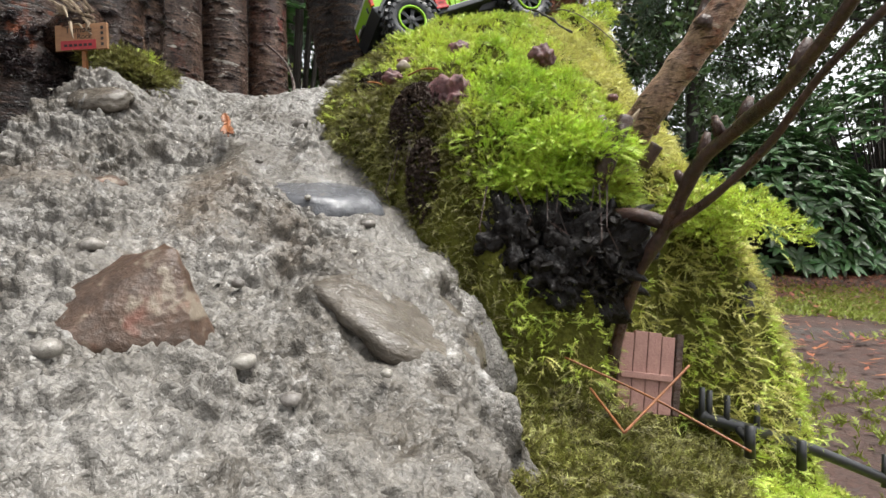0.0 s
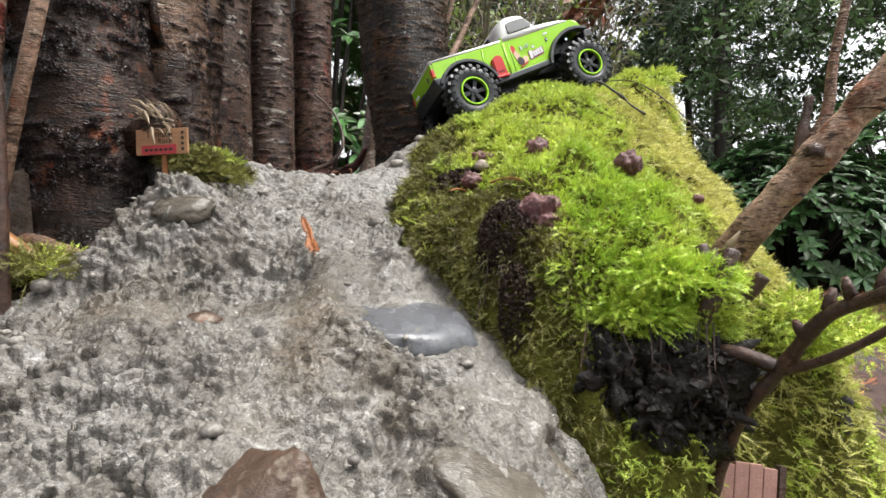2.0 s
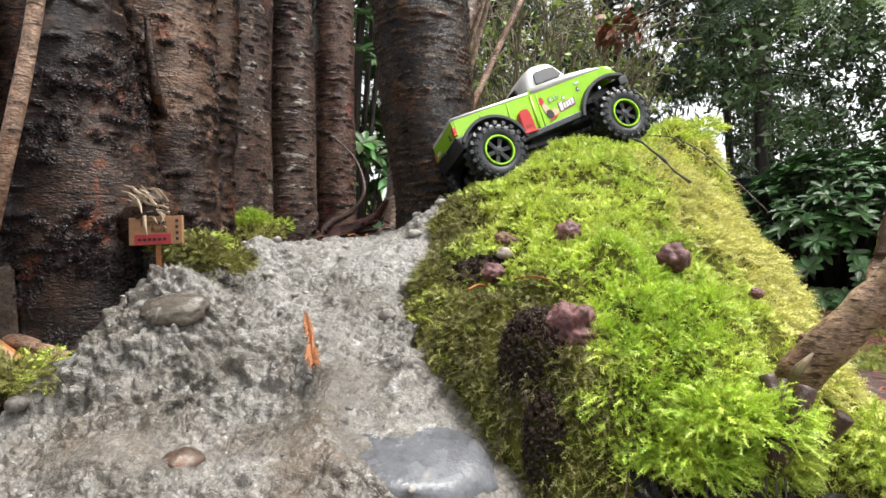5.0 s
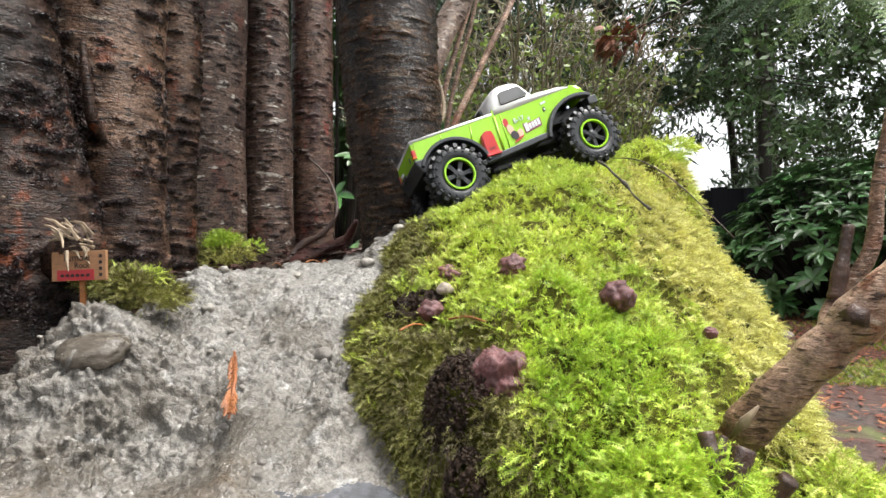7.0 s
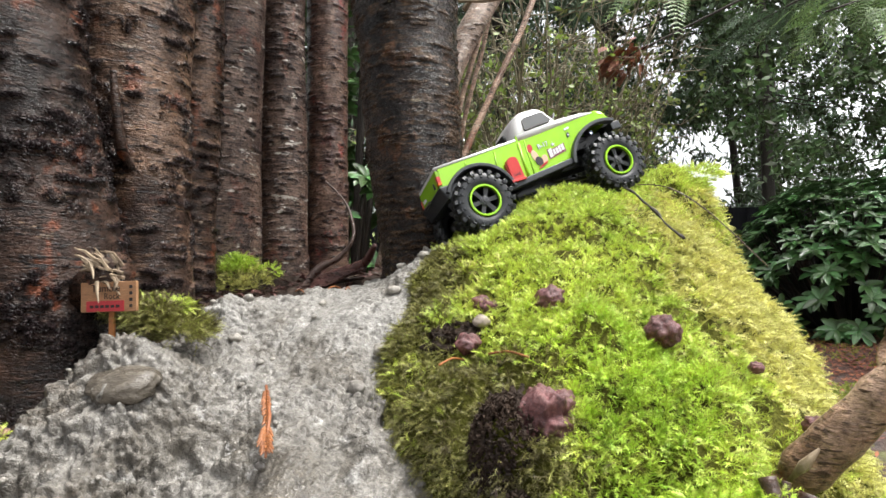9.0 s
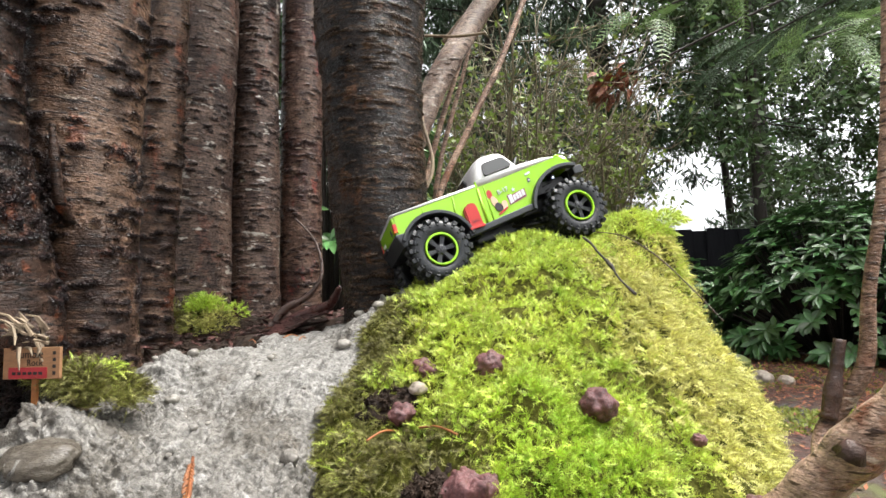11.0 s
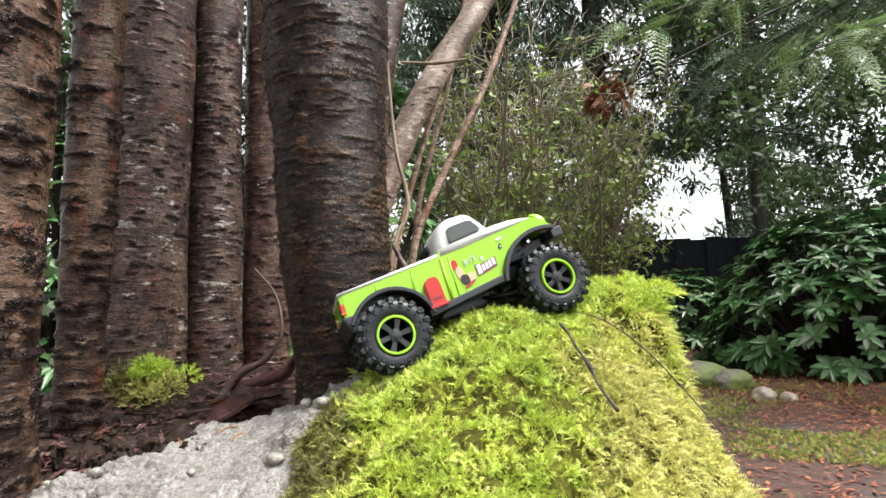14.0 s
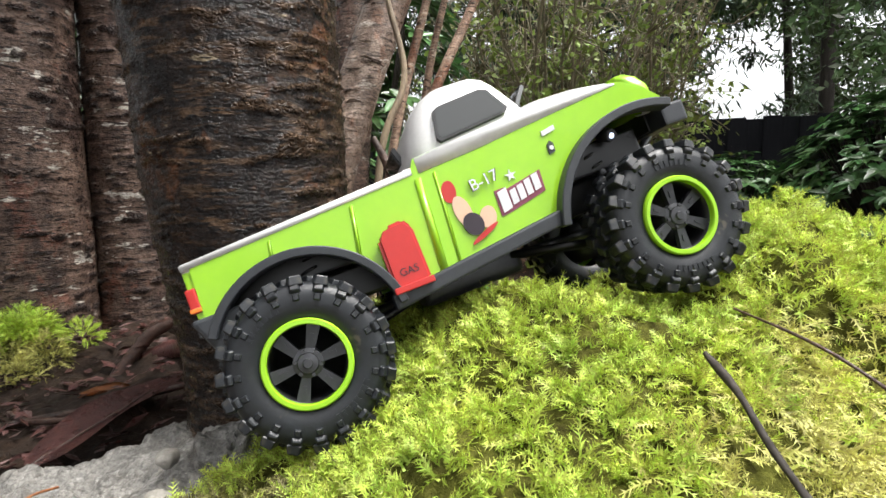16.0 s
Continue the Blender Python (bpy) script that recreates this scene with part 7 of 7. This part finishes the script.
dead_leaf([(-0.150, 0.655, 0.392), (-0.142, 0.690, 0.401), (-0.125, 0.730, 0.414)], 0.016, "large wet purple-brown leaf curled on the soil")
dead_leaf([(-0.185, 0.690, 0.388), (-0.165, 0.720, 0.396), (-0.130, 0.745, 0.404)], 0.012, "wet dark brown leaf on the soil")
dead_leaf([(-0.225, 0.735, 0.388), (-0.195, 0.745, 0.394), (-0.165, 0.745, 0.394)], 0.008, "orange-brown dead leaf on the soil", "needle")
dead_leaf([(-0.190, 0.655, 0.382), (-0.170, 0.668, 0.386), (-0.150, 0.672, 0.384)], 0.007, "small wet brown leaf on the soil")
for i, rows in enumerate(([(-0.220, 0.85, 0.534, 0.0012), (-0.188, 0.84, 0.5025, 0.0016), (-0.170, 0.82, 0.459, 0.0022), (-0.185, 0.81, 0.43, 0.0035), (-0.209, 0.80, 0.4156, 0.005), (-0.227, 0.78, 0.381, 0.006)],
                          [(-0.225, 0.80, 0.385, 0.007), (-0.200, 0.80, 0.402, 0.008), (-0.170, 0.79, 0.412, 0.007), (-0.140, 0.77, 0.420, 0.006), (-0.120, 0.75, 0.440, 0.003)],
                          [(-0.240, 0.70, 0.384, 0.0022), (-0.19, 0.715, 0.392, 0.0024), (-0.13, 0.74, 0.404, 0.0018)],
                          [(-0.250, 0.725, 0.384, 0.0016), (-0.20, 0.70, 0.392, 0.0018), (-0.15, 0.70, 0.400, 0.0012)])):
    branch("root_stick", rows, M["bark_twig"] if i != 1 else M["deadleaf"], "wet dark root stick among the trunks", "root", 8, 30, 0.2, 50 + i)["group"] = "root sticks"
branch("straw", [(-0.2091, 0.55, 0.4107, 0.0008), (-0.213, 0.55, 0.401, 0.0009), (-0.217, 0.55, 0.385, 0.0008)], M["deadwood"], "pale straw standing in the soil", "straw", 5, 10)
branch("dead_stick", [(-0.0505, 0.860, 0.5577, 0.0022), (-0.036, 0.860, 0.530, 0.0045), (-0.0179, 0.855, 0.4975, 0.0060), (-0.01, 0.85, 0.45, 0.006), (-0.01, 0.85, 0.36, 0.007)], M["bark_twig"], "dark dead stick standing behind the rock", "branch", 9, 30, 0.2, 55)
branch("trunk_twig", [(-0.2141, 0.470, 0.5411, 0.0022), (-0.213, 0.472, 0.520, 0.0030), (-0.2146, 0.480, 0.4898, 0.0040), (-0.222, 0.500, 0.478, 0.0050)], M["bark_dark"], "dark broken twig on a trunk", "branch", 8, 24, 0.25, 56)
for i, rows in enumerate(([(-0.1038, 1.0, 0.9737, 0.0020), (-0.092, 0.99, 0.84, 0.0024), (-0.0782, 0.98, 0.711, 0.0028), (-0.0586, 0.97, 0.6247, 0.0030), (-0.0771, 0.95, 0.5513, 0.0034), (-0.09, 0.94, 0.38, 0.004)],
                          [(-0.1265, 0.98, 0.7575, 0.0014), (-0.10, 0.98, 0.728, 0.0018), (-0.078, 0.98, 0.705, 0.0022)],
                          [(-0.0868, 1.05, 0.8687, 0.0020), (-0.03, 1.05, 0.862, 0.0026), (0.017, 1.05, 0.8632, 0.0020)],
                          [(-0.0831, 1.10, 0.36, 0.0065), (-0.0831, 1.10, 0.5684, 0.0062), (-0.0284, 1.15, 0.7337, 0.0058), (0.0338, 1.20, 0.8887, 0.0056), (0.1027, 1.30, 1.1306, 0.0052), (0.18, 1.4, 1.4, 0.006)],
                          [(-0.10, 1.12, 0.40, 0.006), (-0.085, 1.15, 0.65, 0.005), (-0.04, 1.2, 0.87, 0.004), (0.0, 1.25, 1.1, 0.0035), (0.04, 1.3, 1.4, 0.003)],
                          [(-0.115, 1.05, 0.40, 0.006), (-0.105, 1.06, 0.55, 0.005), (-0.07, 1.09, 0.72, 0.005), (-0.02, 1.14, 0.92, 0.0045), (0.06, 1.2, 1.25, 0.005)],
                          [(-0.09, 1.25, 0.95, 0.005), (-0.03, 1.24, 1.01, 0.006), (0.05, 1.22, 1.08, 0.007), (0.10, 1.2, 1.14, 0.006)])):
    branch("bare_sapling", rows, M["bark_limb"] if i in (3, 4, 5) else M["deadwood"], "thin bare brown stem behind the trunks" if i in (3, 4, 5) else "thin pale bare twig behind the trunks", "branch", 9, 40, 0.1, 60 + i)["group"] = "bare stems behind the trunks"
# stems and roots on the shaded side
branch("young_sapling", [(-0.252, 0.355, 0.60, 0.0040), (-0.2438, 0.36, 0.487, 0.0045), (-0.2308, 0.36, 0.41, 0.0046), (-0.2285, 0.36, 0.305, 0.0050), (-0.228, 0.36, 0.22, 0.005)], M["bark_twig"], "thin red-brown stem before a trunk", "branch", 9, 40, 0.1, 71)["group"] = "stems before the trunks"
branch("young_sapling", [(-0.19, 0.37, 0.58, 0.0034), (-0.2044, 0.37, 0.4888, 0.0040), (-0.230, 0.37, 0.3862, 0.0045), (-0.2488, 0.37, 0.3035, 0.0055), (-0.252, 0.37, 0.22, 0.006)], M["bark_limb"], "thin grey-brown stem before a trunk", "branch", 9, 40, 0.1, 72)["group"] = "stems before the trunks"
branch("young_sapling", [(-0.278, 0.385, 0.20, 0.012), (-0.280, 0.388, 0.34, 0.0105), (-0.277, 0.392, 0.42, 0.0120), (-0.272, 0.395, 0.50, 0.0135), (-0.262, 0.40, 0.8, 0.014)], M["bark_red"], "slim light brown stem before the dark trunk", "branch", 14, 50, 0.06, 73)["group"] = "stems before the trunks"
branch("root", [(-0.30, 0.385, 0.345, 0.006), (-0.2758, 0.390, 0.336, 0.0065), (-0.2429, 0.400, 0.312, 0.0060), (-0.225, 0.405, 0.300, 0.005)], M["needle"], "wet orange-brown root at the rock's edge", "root", 10, 24, 0.15, 74)
branch("root", [(-0.285, 0.400, 0.330, 0.004), (-0.25, 0.405, 0.325, 0.0048), (-0.2181, 0.410, 0.314, 0.0040)], M["bark_limb"], "pale wet root lying at the rock's edge", "root", 10, 24, 0.15, 75)
branch("glossy_branch", [(-0.182, 0.255, 0.335, 0.013), (-0.163, 0.25, 0.312, 0.015), (-0.157, 0.25, 0.290, 0.013), (-0.162, 0.25, 0.265, 0.012), (-0.17, 0.25, 0.20, 0.012)], M["deadleaf"], "wet glossy purple-brown branch end", "branch", 14, 40, 0.12, 76)

# cedar spray on the rock
spray = tagged(new("cedar_spray"), "dead orange cedar spray lying on the rock", "leaf")
a0, a1 = Vector((-0.086, 0.442, 0.336)), Vector((-0.061, 0.395, 0.309))
a0.z, a1.z = on_rock(a0.x, a0.y) + 0.007, on_rock(a1.x, a1.y) + 0.007
sr = np.random.default_rng(4)
part("stalk", tube([tuple(a0), tuple(a0.lerp(a1, 0.5) + Vector((0.002, 0, 0.002))), tuple(a1)], [0.0008, 0.0011, 0.0006], 6), M["needle"], spray, smooth=True)
side = (a1 - a0).cross(Vector((0, 0, 1))).normalized()
for i in range(40):
    s = 0.12 + 0.86 * (i // 2) / 20
    p = a0.lerp(a1, s) + Vector((0, 0, 0.0012))
    w = (0.0025 + (0.0075 if s > 0.5 else 0.004) * math.sin(math.pi * min(1, max(0, (s - (0.5 if s > 0.5 else 0.05)) / 0.55)))) * 0.72 * sr.uniform(0.7, 1.15)
    e = p + side * (w * 0.5 if i % 2 else -w * 0.5) + (a1 - a0).normalized() * w * 0.9 + Vector((0, 0, sr.uniform(-0.001, 0.001)))
    part("scale_twig", tube([tuple(p), tuple(p.lerp(e, 0.55) + Vector((0, 0, 0.0006))), tuple(e)], [0.0006, 0.0009, 0.0003], 5), M["needle"], spray)

# ---- the low bank: door, tube ----
door = tagged(new("toy_door"), "weathered pink-grey toy plank door leaning in the moss", "toy door")
door.matrix_basis = pose(0.1785, 0.400, 0.1795, -8, 8, 8) @ Matrix.Diagonal((0.76, 0.76, 0.76, 1))
for i in range(4):
    part("plank", box(-0.021 + i * 0.0105, -0.0110 + i * 0.0105, -0.002, 0.002, -0.030, 0.030 - 0.002 * abs(i - 1.5), 0.0006), M["door_pink"], door)
part("ledge", box(-0.020, 0.020, -0.0040, -0.0018, -0.006, -0.001, 0.0006), M["door_pink"], door)
part("side_post", box(0.0212, 0.0265, -0.003, 0.003, -0.030, 0.030, 0.0008), M["bark_twig"], door, "dark red-brown post")

pipe = tagged(new("irrigation_tube"), "black plastic tube with short upright pegs", "tube")
pts = [(0.214, 0.418, 0.150), (0.223, 0.422, 0.146), (0.245, 0.428, 0.139), (0.302, 0.47, 0.114), (0.40, 0.50, 0.07)]
c = spline(pts, 30)
part("pipe", tube([tuple(p) for p in c], 0.0038, 14), M["tube"], pipe, smooth=True)
for i, s in enumerate((2, 6, 11, 16, 21, 26)):
    p = c[s]
    peg = part("peg", tube([tuple(p + np.array([0, -0.001, -0.006])), tuple(p + np.array([0.0005, -0.001, 0.017]))], [0.0019, 0.0017], 10), M["tube"], pipe, smooth=True)
for s in (13, 20):
    p = c[s]
    part("peg", tube([tuple(p + np.array([0.0, -0.018, -0.012])), tuple(p + np.array([0.0, -0.018, 0.006]))], [0.003, 0.0028], 10), M["tube"], pipe, smooth=True)
    part("peg", tube([tuple(p + np.array([0.0, -0.002, -0.001])), tuple(p + np.array([0.0, -0.018, -0.004]))], [0.0022, 0.0022], 10), M["tube"], pipe, smooth=True)
